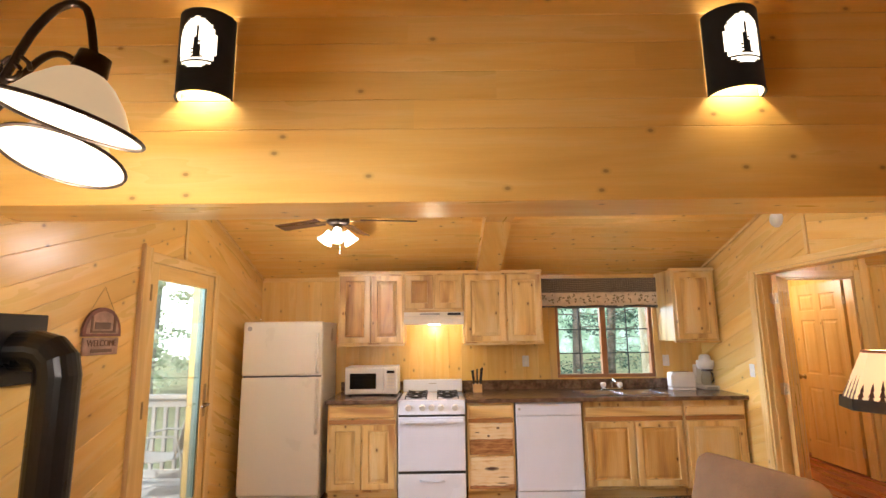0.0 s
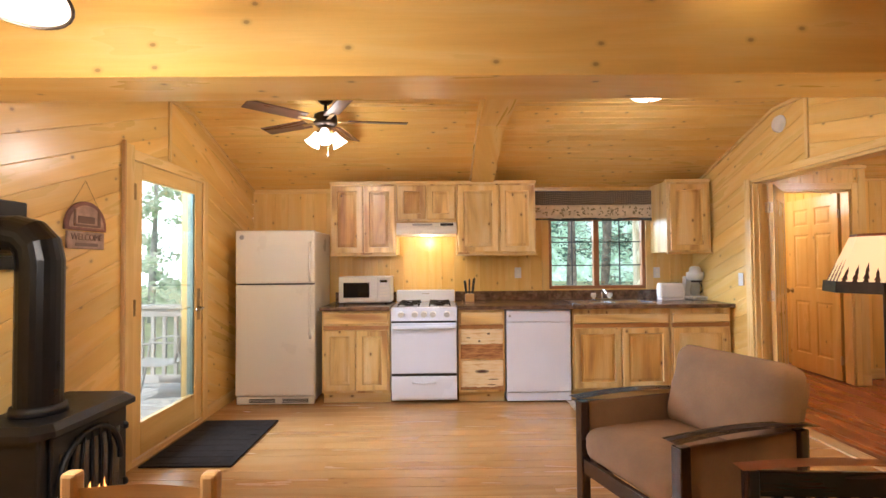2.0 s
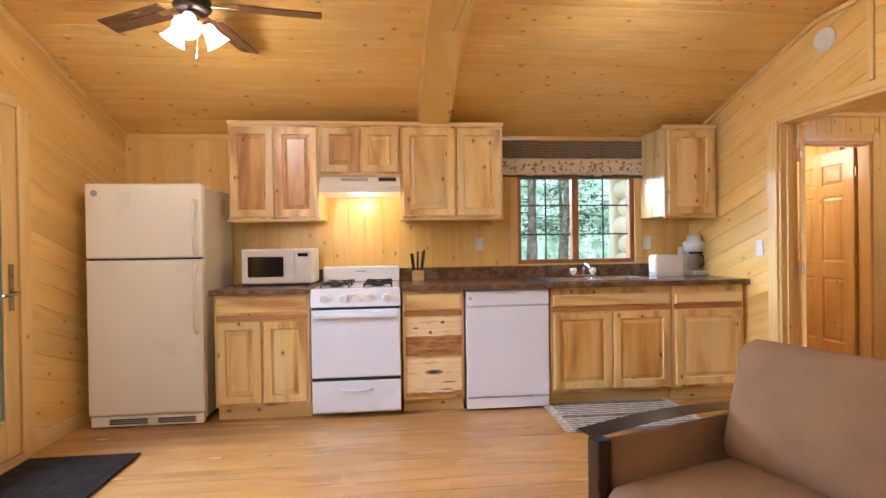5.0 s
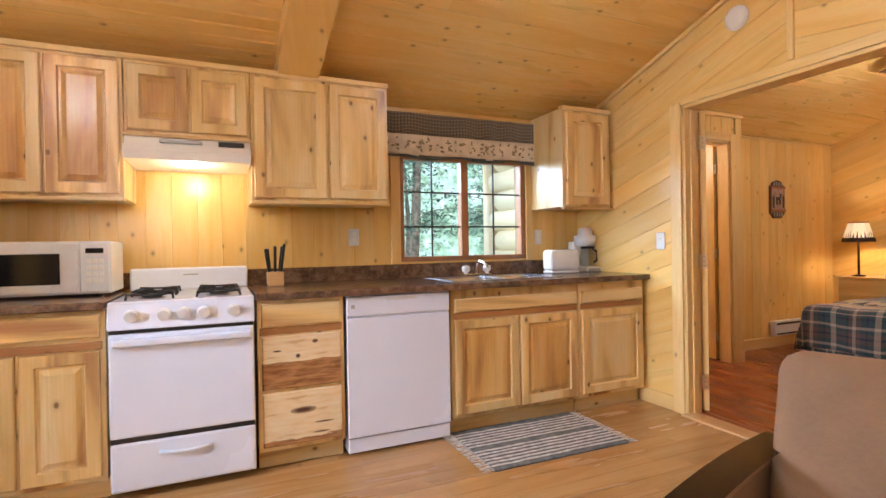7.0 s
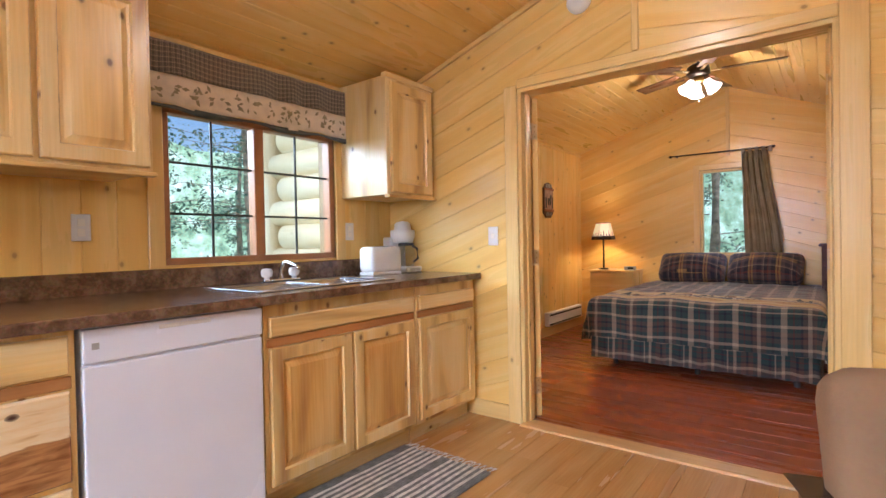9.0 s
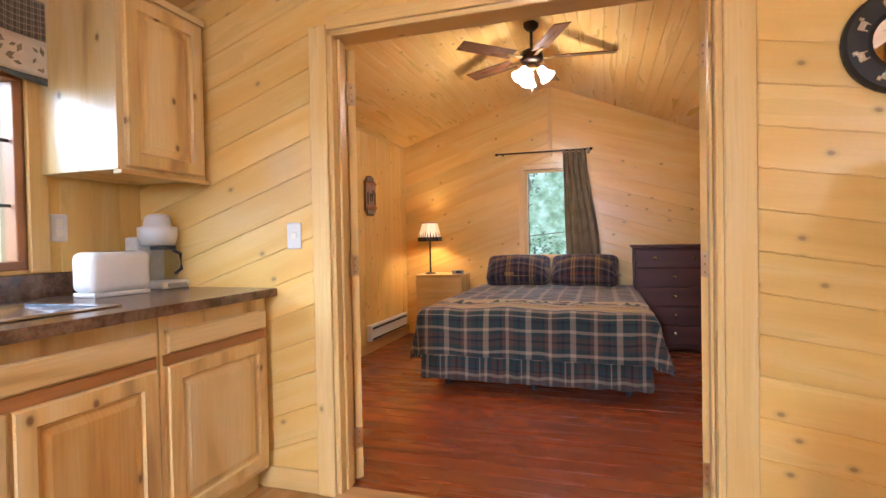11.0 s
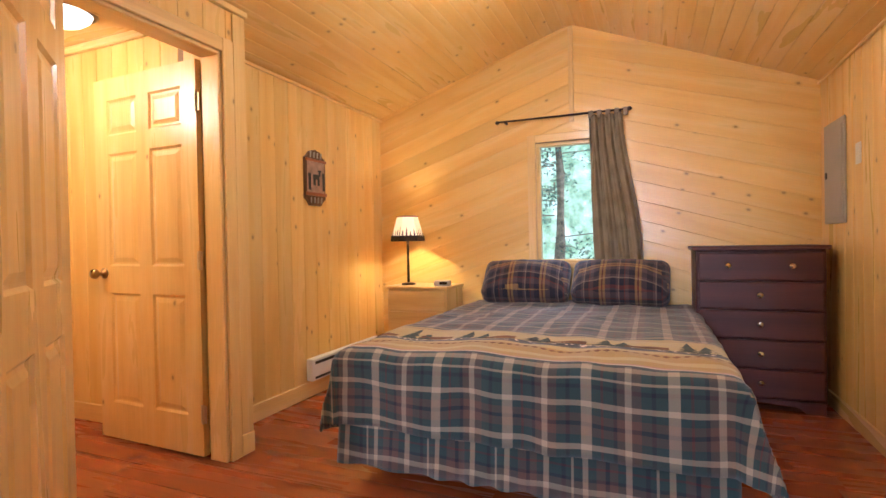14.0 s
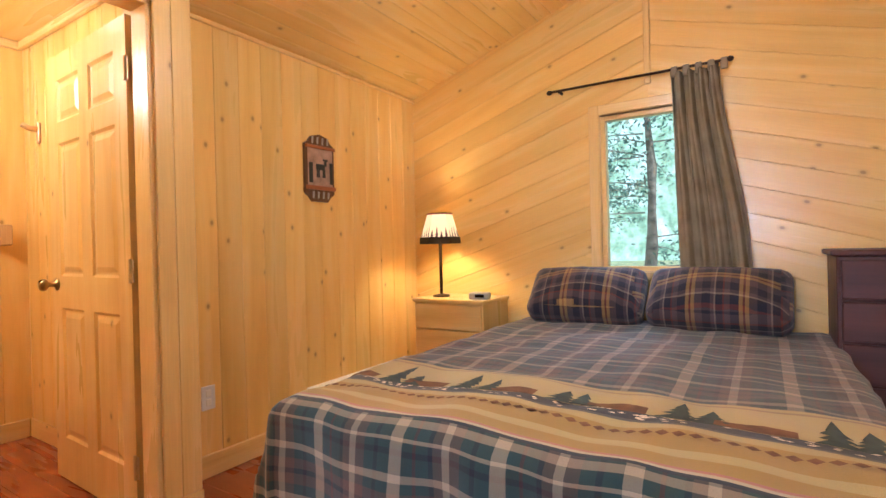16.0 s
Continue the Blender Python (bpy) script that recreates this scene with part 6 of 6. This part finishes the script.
for y in (3.655, 4.665):
    part("finial", lathe([(.001, -.02), (.012, -.012), (.016, 0), (.012, .012), (.001, .02)], 12, pose(0, y, 2.047, 90, 0, 0)), BRONZE, Cu, smooth=True)
for y in (3.72, 4.60):
    part("bracket", rb(.0, .055, y - .008, y + .008, 2.035, 2.05, .002), BRONZE, Cu)


def drape(u, v):
    w = .27 + .07 * (1 - v) + .03 * math.sin(v * 5)
    y = 3.945 - w * u - .03 * (1 - v)
    return Vector((-.012 + .026 * math.sin(u * 27 + 1.5 * math.sin(v * 3)) + .01 * math.sin(u * 60 + v * 6), y, .62 + 1.40 * v))


part("cloth", sheet(60, 30, drape, thick=.003), CURTAIN, Cu, smooth=True)
for i in range(5):
    y = 3.93 - i * .062
    part("tab", rb(-.012, .012, y - .018, y + .018, 2.0, 2.06, .006), CURTAIN, Cu)

# plaid bedding
OFF, NAVY, TEAL, MAUVE, MAR = (.41, .33, .23), (.010, .012, .030), (.019, .052, .056), (.11, .06, .048), (.09, .02, .022)
WARP = [(0, NAVY), (.05, TEAL), (.20, OFF), (.27, TEAL), (.36, MAUVE), (.46, NAVY), (.51, MAUVE), (.62, TEAL), (.72, OFF), (.79, TEAL), (.90, OFF), (.93, TEAL)]
WEFT = [(0, OFF), (.07, TEAL), (.20, NAVY), (.25, TEAL), (.36, MAUVE), (.47, OFF), (.55, MAUVE), (.64, NAVY), (.68, TEAL), (.80, MAR), (.83, TEAL), (.94, OFF)]
_, nt, uvn, cloth, bs = plaid("plaid_quilt", WARP, WEFT, .30, .30)
QUILT = bpy.data.materials["plaid_quilt"]
sp = nt.nodes.new("ShaderNodeSeparateXYZ")
nt.links.new(uvn.outputs[0], sp.inputs[0])
mr = node(nt, "ShaderNodeMapRange", **{"From Min": 1.45, "From Max": 2.05})
nt.links.new(sp.outputs[0], mr.inputs[0])
CRM, GLD = (.46, .355, .14), (.37, .23, .042)
band = ramp(nt, mr.outputs[0], [(0, (.30, .22, .13)), (.02, CRM), (.05, (.30, .2, .1)), (.07, CRM), (.40, (.03, .035, .045)), (.47, (.10, .09, .08)), (.49, CRM), (.55, GLD), (.72, CRM), (.78, GLD), (.865, (.42, .17, .14)), (.885, (.5, .42, .3)), (.91, (.02, .025, .04)), (.94, TEAL)])
band.color_ramp.interpolation = "CONSTANT"
gate = nt.nodes.new("ShaderNodeMath")
gate.operation, gate.inputs[1].default_value, gate.inputs[2].default_value = "COMPARE", 1.735, .275
nt.links.new(sp.outputs[0], gate.inputs[0])
fz = node(nt, "ShaderNodeTexNoise", Scale=300.0)
nt.links.new(uvn.outputs[0], fz.inputs["Vector"])
bc = mixer(nt, .4, band.outputs[0], ramp(nt, fz.outputs[0], [(.3, (.6, .6, .6)), (.7, (1, 1, 1))]).outputs[0], "MULTIPLY")
upper = nt.nodes.new("ShaderNodeMath")
upper.operation, upper.inputs[1].default_value = "LESS_THAN", 1.46
nt.links.new(sp.outputs[0], upper.inputs[0])
soft = nt.nodes.new("ShaderNodeMath")
soft.operation, soft.inputs[1].default_value = "MULTIPLY", .05
nt.links.new(upper.outputs[0], soft.inputs[0])
cloth = mixer(nt, soft.outputs[0], cloth, (.20, .135, .115))
nt.links.new(mixer(nt, gate.outputs[0], cloth, bc), bs.inputs["Base Color"])
SKIRT = plaid("plaid_bed_skirt", WARP, WEFT, .30, .30)[0]
GOLD, PLUM = (.42, .26, .08), (.10, .065, .07)
DARKW = [(0, NAVY), (.16, PLUM), (.30, GOLD), (.37, (.16, .03, .02)), (.41, GOLD), (.48, NAVY), (.64, PLUM), (.74, (.16, .03, .02)), (.77, NAVY), (.90, (.30, .24, .18)), (.93, PLUM)]
SHAM = plaid("dark_plaid_sham", DARKW, DARKW, .24, .24)[0]

BX0, BX1, BY0, BY1, BZT = 4.62, 6.63, 3.27, 4.83, .60
Bd = thing("bed", None, "queen bed made up with a plaid lodge quilt", "bed")
part("mattress", rb(BX0 + .03, BX1, BY0 + .03, BY1 - .03, .34, BZT - .025, .04, 3), WHITE_PLASTIC, Bd)
part("box_spring", rb(BX0 + .03, BX1, BY0 + .03, BY1 - .03, .14, .338, .02, 2), WHITE_PLASTIC, Bd)
for x in (BX0 + .16, BX1 - .15):
    for y in (BY0 + .12, (BY0 + BY1) / 2, BY1 - .12):
        part("leg", tube([(x, y, 0), (x, y, .14)], .022, 10), BLACK, Bd)
LEN, HW, FOOT, SIDE = BX1 - BX0, (BY1 - BY0) / 2, .36, .40
YM = (BY0 + BY1) / 2


def quilt(s, t):
    """s: metres from the head along the cloth, t: metres from the middle across it."""
    dx, dy = max(0, s - LEN), max(0, abs(t) - HW)
    sg = 1 if t > 0 else -1
    rr = .05
    def fold(d):
        if d <= 0:
            return 0, 0
        a = min(d / rr, math.pi / 2)
        return rr * math.sin(a), -rr * (1 - math.cos(a)) - max(0, d - rr * math.pi / 2)
    d = max(dx, dy)
    out, drop = fold(d)
    phi = math.atan2(dy, dx) if d > 0 else 0.0
    both = min(dx, dy)
    hang = min(1, d * 5)
    wav = .016 * math.sin((s if dy > dx else t) * 19 + 1.7 * math.sin((s if dy > dx else t) * 6)) * hang
    out += wav * (1 if both == 0 else .3) + (.34 if sg < 0 else .16) * both + .05 * d
    x = BX1 - min(s, LEN) - out * math.cos(phi)
    y = YM + sg * (min(abs(t), HW) + out * math.sin(phi))
    z = BZT + drop
    crease = .018 * noise.noise((s * 3.2, t * 3.2, 0)) + .010 * noise.noise((s * 9, t * 7, 3))
    z += crease * (1 if d == 0 else .6) + .012 * math.cos(min(1.2, abs(t) / HW) * 1.3) * (d == 0)
    if d > 0:
        x += .5 * crease * math.cos(phi)
        y += .5 * crease * math.sin(phi)
    return Vector((x, y, z))


S0, S1, T1 = .02, LEN + FOOT, HW + SIDE
NS, NT = 84, 96
V, F, UV = [], [], []
for i in range(NS + 1):
    for j in range(NT + 1):
        s, t = S0 + (S1 - S0) * i / NS, -T1 + 2 * T1 * j / NT
        V.append(quilt(s, t))
        UV.append((s, t + 3))
for i in range(NS):
    for j in range(NT):
        a = i * (NT + 1) + j
        F.append([a, a + 1, a + NT + 2, a + NT + 1])
me = bpy.data.meshes.new("quilt")
me.from_pydata(V, [], F)
lay = me.uv_layers.new(name="uv")
for i, lp in enumerate(me.loops):
    lay.data[i].uv = UV[lp.vertex_index]
me.materials.append(QUILT)
me.polygons.foreach_set("use_smooth", [True] * len(me.polygons))
qb = new("quilt", me)
qb.parent = Bd
tagged(qb, "plaid quilt with a tan woodland border")
sol = qb.modifiers.new("thick", "SOLIDIFY")
sol.thickness, sol.offset = .012, -1
FIR, BEAR = plain("dark_fir_print", (.06, .085, .08), .9, 0, .25, 25, .3), plain("brown_bear_print", (.19, .095, .05), .9, 0, .25, 25, .3)
fb, bb = bmesh.new(), bmesh.new()


def onq(s, t):
    return quilt(s, t) + Vector((0, 0, .003))


def spot(bm, pts):
    bm.faces.new([bm.verts.new(onq(s, t)) for s, t in pts])


t = -HW + .04
k = 0
while t < HW - .05:
    h = random.uniform(.10, .19)
    s0 = 1.70
    for lev in range(4):
        sb = s0 - lev * h * .22
        w = .052 * (1 - lev * .2) * random.uniform(.85, 1.15)
        spot(fb, [(sb, t - w), (sb, t + w), (sb - h * .38, t)])
    t += random.uniform(.05, .10)
    if k % 2 == 1:
        for q in range(5):
            spot(bb, [(1.70, t + q * .035), (1.70, t + .036 + q * .035), (1.645 - .008 * math.sin(q * 1.6), t + .036 + q * .035), (1.645 - .008 * math.sin((q - 1) * 1.6), t + q * .035)])
        t += random.uniform(.14, .19)
    k += 1
wb = bmesh.new()
for i in range(90):
    tt, ss = random.uniform(-HW + .02, HW - .02), random.uniform(1.70, 1.735)
    spot(wb, [(ss, tt - .009), (ss + .004, tt), (ss, tt + .012), (ss - .005, tt)])
part("speck_print", wb, CREAM, Bd, "cream flecks below the trees", kind="stuff")
part("fir_print", fb, FIR, Bd, "dark fir trees on the border", kind="stuff")
part("bear_print", bb, BEAR, Bd, "brown bears on the border", kind="stuff")
gb = bmesh.new()
for i in range(46):
    tc0 = -HW - .10 + i * .0375
    spot(gb, [(1.815, tc0 - .017), (1.80, tc0), (1.815, tc0 + .017), (1.83, tc0)])
part("diamond_print", gb, BEAR, Bd, "woven diamond row", kind="stuff")


def skirt_side(p0, p1, out):
    p0, p1, out = Vector(p0), Vector(p1), Vector(out)
    L = (p1 - p0).length
    return sheet(int(L * 50), 4, lambda u, v: p0.lerp(p1, u) + out * (.016 * math.sin(u * L * 34 + 2 * math.sin(u * 11)) * (1 - v * .7) + .02 * (1 - v)) + Vector((0, 0, .09 + .24 * v)), thick=.003)


for p0, p1, o in (((BX0 - .03, BY0 - .02, 0), (BX0 - .03, BY1 + .02, 0), (-1, 0, 0)), ((BX0, BY0, 0), (BX1, BY0, 0), (0, -1, 0)), ((BX0, BY1, 0), (BX1, BY1, 0), (0, 1, 0))):
    part("bed_skirt", skirt_side(p0, p1, o), SKIRT, Bd, "plaid bed skirt", smooth=True)
for yc, rz, sd in ((4.42, 2, 1), (3.74, -3, 6)):
    pl = thing("pillow", pose(6.40, yc, BZT + .02, 0, 0, rz), "plump pillow in a dark plaid sham", "pillow", "pillows")
    c = part("sham", cushion(-.08, .08, -.335, .335, -.02, .345, .075, 12, .008, sd), SHAM, pl, smooth=True, grain=1)
    c.matrix_local = pose(0, 0, .03, 0, 46, 0)

Ns = thing("nightstand", pose(6.26, 4.99, 0), "blond wooden nightstand with plain drawers", "nightstand")
part("carcass", rb(.02, .38, .01, .53, .02, .71, .003), PINE_TRIM, Ns)
part("top", rb(0, .385, 0, .54, .712, .735, .004), PINE_TRIM, Ns)
for z0, z1 in ((.54, .70), (.365, .53), (.19, .355), (.03, .18)):
    part("drawer", rb(.004, .02, .02, .52, z0, z1, .003), PINE_TRIM, Ns, grain=1)
Al = thing("alarm_clock", pose(6.35, 5.06, .736, 0, 0, 12), "small grey alarm clock on the nightstand", "clock")
part("case", rb(-.04, .04, -.065, .065, 0, .045, .01, 2), GREY_METAL, Al)
part("display", rb(-.042, -.038, -.04, .02, .014, .034, .001), BLACK_GLASS, Al)

Dr = thing("dresser", pose(6.265, 2.545, 0), "cherry-brown five-drawer chest with small knobs", "dresser")
part("carcass", rb(.02, .395, .01, .71, .06, .995, .004), CHERRY, Dr, grain=2)
part("top", rb(-.012, .398, -.012, .732, .997, 1.022, .006), CHERRY, Dr)
bm = bmesh.new()
o = [(.02, .07), (.70, .07), (.70, 0), (.60, 0), (.56, .035), (.36, .05), (.16, .035), (.12, 0), (.02, 0)]
f = [bm.verts.new((.008, y, z)) for y, z in o]
k2 = [bm.verts.new((.026, y, z)) for y, z in o]
bm.faces.new(f), bm.faces.new(k2[::-1])
for i in range(len(o)):
    bm.faces.new((f[i], k2[i], k2[(i + 1) % len(o)], f[(i + 1) % len(o)]))
part("plinth", bm, CHERRY, Dr, grain=1)
for i in range(5):
    z0 = .085 + i * .181
    dw = part("drawer", rb(-.006, .02, .025, .695, z0, z0 + .170, .007, 2), CHERRY, Dr, grain=1)
    for y in ((.19, .53) if i == 4 else (.36,)):
        part("knob", lathe([(.001, 0), (.008, 0), (.008, .012), (.019, .018), (.017, .028), (.001, .031)], 14, pose(-.006, y, z0 + .09, 0, -90, 0)), STEEL, dw, "small nickel knob", smooth=True)

# ---- outside ----
part("ground", rb(-400, 400, -400, 400, -.9, -.6, 0), GROUND, None, "forest floor round the cabin", kind="structure", category="ground")
Dk = thing("deck", None, "weathered plank deck outside the glazed door", "deck", "", "structure")
for i in range(22):
    part("plank", rb(-5.2, XL - .18, 2.2 + i * .19, 2.2 + i * .19 + .183, -.13, -.095, .003), DECK, Dk)
Rl = thing("deck_railing", None, "weathered wooden deck railing with upright balusters", "railing")
RY = 6.05
part("top_rail", rb(-5.2, XL - .2, RY - .05, RY + .05, .82, .865, .004), DECK, Rl)
part("upper_rail", rb(-5.2, XL - .2, RY - .02, RY + .02, .73, .82, .003), DECK, Rl)
part("lower_rail", rb(-5.2, XL - .2, RY - .02, RY + .02, -.02, .07, .003), DECK, Rl)
for i in range(25):
    x = -5.15 + i * .13
    part("baluster", rb(x, x + .038, RY - .019, RY + .019, .07, .73, .002), DECK, Rl)
Pc = thing("patio_chair", pose(-2.72, 5.60, -.095, 0, 0, 12), "grey metal tube patio chair with a mesh seat", "patio chair")
for y in (-.24, .24):
    part("leg_frame", tube([(-.28, y, 0), (-.2, y, .38), (-.18, y, .60), (.0, y, .63), (.2, y, .62), (.26, y, .45), (.3, y, 0)], .013, 8), GREY_METAL, Pc, smooth=True)
part("seat", sheet(8, 6, lambda u, v: Vector((-.2 + .42 * u, -.23 + .46 * v, .42 - .03 * math.sin(u * 3.1))), thick=.008), GREY_METAL, Pc)
part("back", tube([(.2, -.23, .42), (.3, -.24, .85), (.32, -.18, .90), (.32, .18, .90), (.3, .24, .85), (.2, .23, .42)], .012, 8), GREY_METAL, Pc, smooth=True)
part("back_mesh", sheet(6, 6, lambda u, v: Vector((.22 + .095 * u, -.21 + .42 * v, .46 + .40 * u)), thick=.006), GREY_METAL, Pc)
# log wall of the bathroom wing
Lw = thing("log_wall", None, "peeled log outer wall beside the kitchen window", "wall", "", "structure")
for i in range(14):
    bm = tube([(3.04, YB + .16, -.5 + i * .21), (3.04, 7.02 + .12 * (i % 2), -.5 + i * .21)], .115, 14)
    part("log", bm, LOG, Lw, smooth=True)
part("corner_log", tube([(3.03, 7.24, -.6), (3.03, 7.24, 2.5)], .10, 14), LOG, Lw, smooth=True)
part("eave_board", rb(2.3, 4.9, 7.38, 7.48, 2.42, 2.55, .004), GREY_METAL, None, "grey roof edge of the bathroom wing", kind="structure", category="eave")

def leaf_green(name, leafs):
    m, nt, b = tree_of(name)
    geo = nt.nodes.new("ShaderNodeNewGeometry")
    lr = ramp(nt, geo.outputs["Random Per Island"], leafs)
    nt.links.new(lr.outputs[0], b.inputs["Base Color"])
    b.inputs["Roughness"].default_value = 0.6
    tl = nt.nodes.new("ShaderNodeBsdfTranslucent")
    nt.links.new(lr.outputs[0], tl.inputs[0])
    mx = nt.nodes.new("ShaderNodeMixShader")
    mx.inputs[0].default_value = 0.5
    nt.links.new(b.outputs[0], mx.inputs[1])
    nt.links.new(tl.outputs[0], mx.inputs[2])
    nt.links.new(mx.outputs[0], nt.nodes["Material Output"].inputs[0])
    return m


LEAF = leaf_green("spruce_green", [(0, (.05, .11, .085)), (.45, (.11, .20, .155)), (.8, (.22, .33, .25)), (1, (.38, .44, .33))])
# lighter copy of the leaf colours, with strong sunlight painted in
SUNLIT_LEAF = leaf_green("sunlit_leaf_green", [(0, (.50, .62, .44)), (.5, (.66, .76, .56)), (1, (.82, .86, .70))])


def tree(x, y, h, seed, leaves=2000, leaf=LEAF, label="slender woodland tree with green foliage", bark=BARK, big=1.0):
    rng = random.Random(seed)
    tr = thing("tree", pose(x, y, -.62), label, "tree", "woodland trees")
    lean = rng.uniform(-.03, .03)
    pts = [(lean * h * f, .02 * math.sin(f * 5 + seed) * h, h * f) for f in (0, .2, .4, .6, .8, 1)]
    bm = tube(pts, [.14, .12, .10, .07, .045, .012], 9)
    V, F = [], []
    for i in range(26):
        f = rng.uniform(.1, .96)
        a = rng.uniform(0, 6.28)
        L = (1.05 - f) * h * .27 + .35
        p0 = Vector((lean * h * f, 0, h * f))
        p1 = p0 + Vector((math.cos(a) * L, math.sin(a) * L, -.12 * L + rng.uniform(-.1, .25) * L))
        tube([p0, p0.lerp(p1, .5) + Vector((0, 0, .05)), p1], [.016, .010, .004], 5, bm)
        for k in range(leaves // 26):
            g = rng.uniform(.12, 1.0)
            c = p0.lerp(p1, g) + Vector((rng.gauss(0, .13), rng.gauss(0, .13), rng.gauss(-.05, .11))) * (1.3 - g * .4)
            s = rng.uniform(.03, .075) * big
            d1 = Vector((rng.gauss(0, 1), rng.gauss(0, 1), rng.gauss(0, .7))).normalized() * s
            d2 = d1.orthogonal().normalized() * s * .5
            o = len(V)
            V += [c - d1, c + d2, c + d1, c - d2]
            F.append([o, o + 1, o + 2, o + 3])
    part("trunk", bm, bark, tr, smooth=True)
    me = bpy.data.meshes.new("crown")
    me.from_pydata(V, [], F)
    me.materials.append(leaf)
    cr = new("crown", me)
    cr.parent = tr
    return tr


protos = [tree(1.2, 11.5, 7.5, 11), tree(3.4, 12.6, 8.5, 23), tree(.3, 13.4, 8.0, 31), tree(14.6, 5.6, 8.0, 47)]
rng = random.Random(5)
# tree seen past the deck; its overexposed look is painted into leaves and bark
sunlit_tree = tree(-9.5, 17.5, 7.0, 61, 1700, SUNLIT_LEAF, "tree beyond the deck with sunlight painted into its pale leaves", plain("sunlit_bark", (.55, .54, .50), .8, 0, .2, 6, .4), 2.0)
for i in range(20):
    src = protos[i % 4] if i < 18 else sunlit_tree
    if i < 12:
        x, y = rng.uniform(-.5, 12), rng.uniform(13, 24)
    elif i < 18:
        x, y = rng.uniform(12.5, 22), rng.uniform(-1, 10)
    else:
        x, y = rng.uniform(-19, -8), rng.uniform(13, 24)
    copy_thing(src, pose(x, y, -.62, 0, 0, rng.uniform(0, 360)))
# forest backdrop; emission in its own colours replaces the daylight on it
BACK, nt, b = tree_of("glowing_forest")
tc = nt.nodes.new("ShaderNodeTexCoord")
n1 = node(nt, "ShaderNodeTexNoise", Scale=.7, Detail=9.0, Roughness=.7)
nt.links.new(tc.outputs["Object"], n1.inputs["Vector"])
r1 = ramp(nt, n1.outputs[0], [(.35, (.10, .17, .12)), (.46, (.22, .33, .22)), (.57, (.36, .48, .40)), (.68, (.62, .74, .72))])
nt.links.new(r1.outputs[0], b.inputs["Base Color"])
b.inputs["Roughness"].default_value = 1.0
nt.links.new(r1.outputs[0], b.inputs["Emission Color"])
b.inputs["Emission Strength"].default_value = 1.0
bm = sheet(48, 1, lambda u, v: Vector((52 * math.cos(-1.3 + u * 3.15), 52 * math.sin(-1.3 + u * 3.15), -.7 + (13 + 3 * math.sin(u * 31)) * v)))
part("backdrop", bm, BACK, None, "far forest edge with its daylight added as glow", kind="structure", category="backdrop")
# added sheet beyond the deck: the white sky glare put in as emission
HAZE_GLOW, nt, b = tree_of("glowing_sky_haze")
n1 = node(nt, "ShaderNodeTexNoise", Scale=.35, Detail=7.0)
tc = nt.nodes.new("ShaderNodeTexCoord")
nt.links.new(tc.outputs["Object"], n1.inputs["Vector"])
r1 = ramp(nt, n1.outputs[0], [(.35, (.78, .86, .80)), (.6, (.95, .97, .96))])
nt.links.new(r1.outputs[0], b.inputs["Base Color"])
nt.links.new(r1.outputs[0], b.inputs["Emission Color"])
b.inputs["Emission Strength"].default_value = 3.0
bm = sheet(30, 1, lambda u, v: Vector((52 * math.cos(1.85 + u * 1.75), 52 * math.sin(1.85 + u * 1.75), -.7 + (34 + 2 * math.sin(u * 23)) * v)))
part("backdrop", bm, HAZE_GLOW, None, "added glowing pale sheet in place of the bright sky haze", kind="structure", category="backdrop")
# ---- floor planks ----
boards(floor_kitchen, "z", -0.014, 1, [rect(XL, 3.0, 1.2, YB)], (1, 0), 0.125, OAK_FLOOR, t=0.014, groove=0.0015, length=1.25, name="plank")
V, F, UV = boards(None, "z", -0.014, 1, [rect(XL, 3.0, YS, 1.2)], (1, 0), 0.125, OAK_FLOOR, t=0.014, groove=0.0015, length=1.25, joined=True)
mesh_from("planks_behind", V, F, UV, OAK_FLOOR, floor_kitchen, "z", 1, kind="stuff")
boards(floor_bedroom, "z", -0.014, 1, [rect(3.08, XFAR, YBR, YBL), rect(3.12, 4.72, YBL, 7.26)], (0, 1), 0.125, RED_FLOOR, t=0.013, groove=0.001, length=1.25, name="plank")
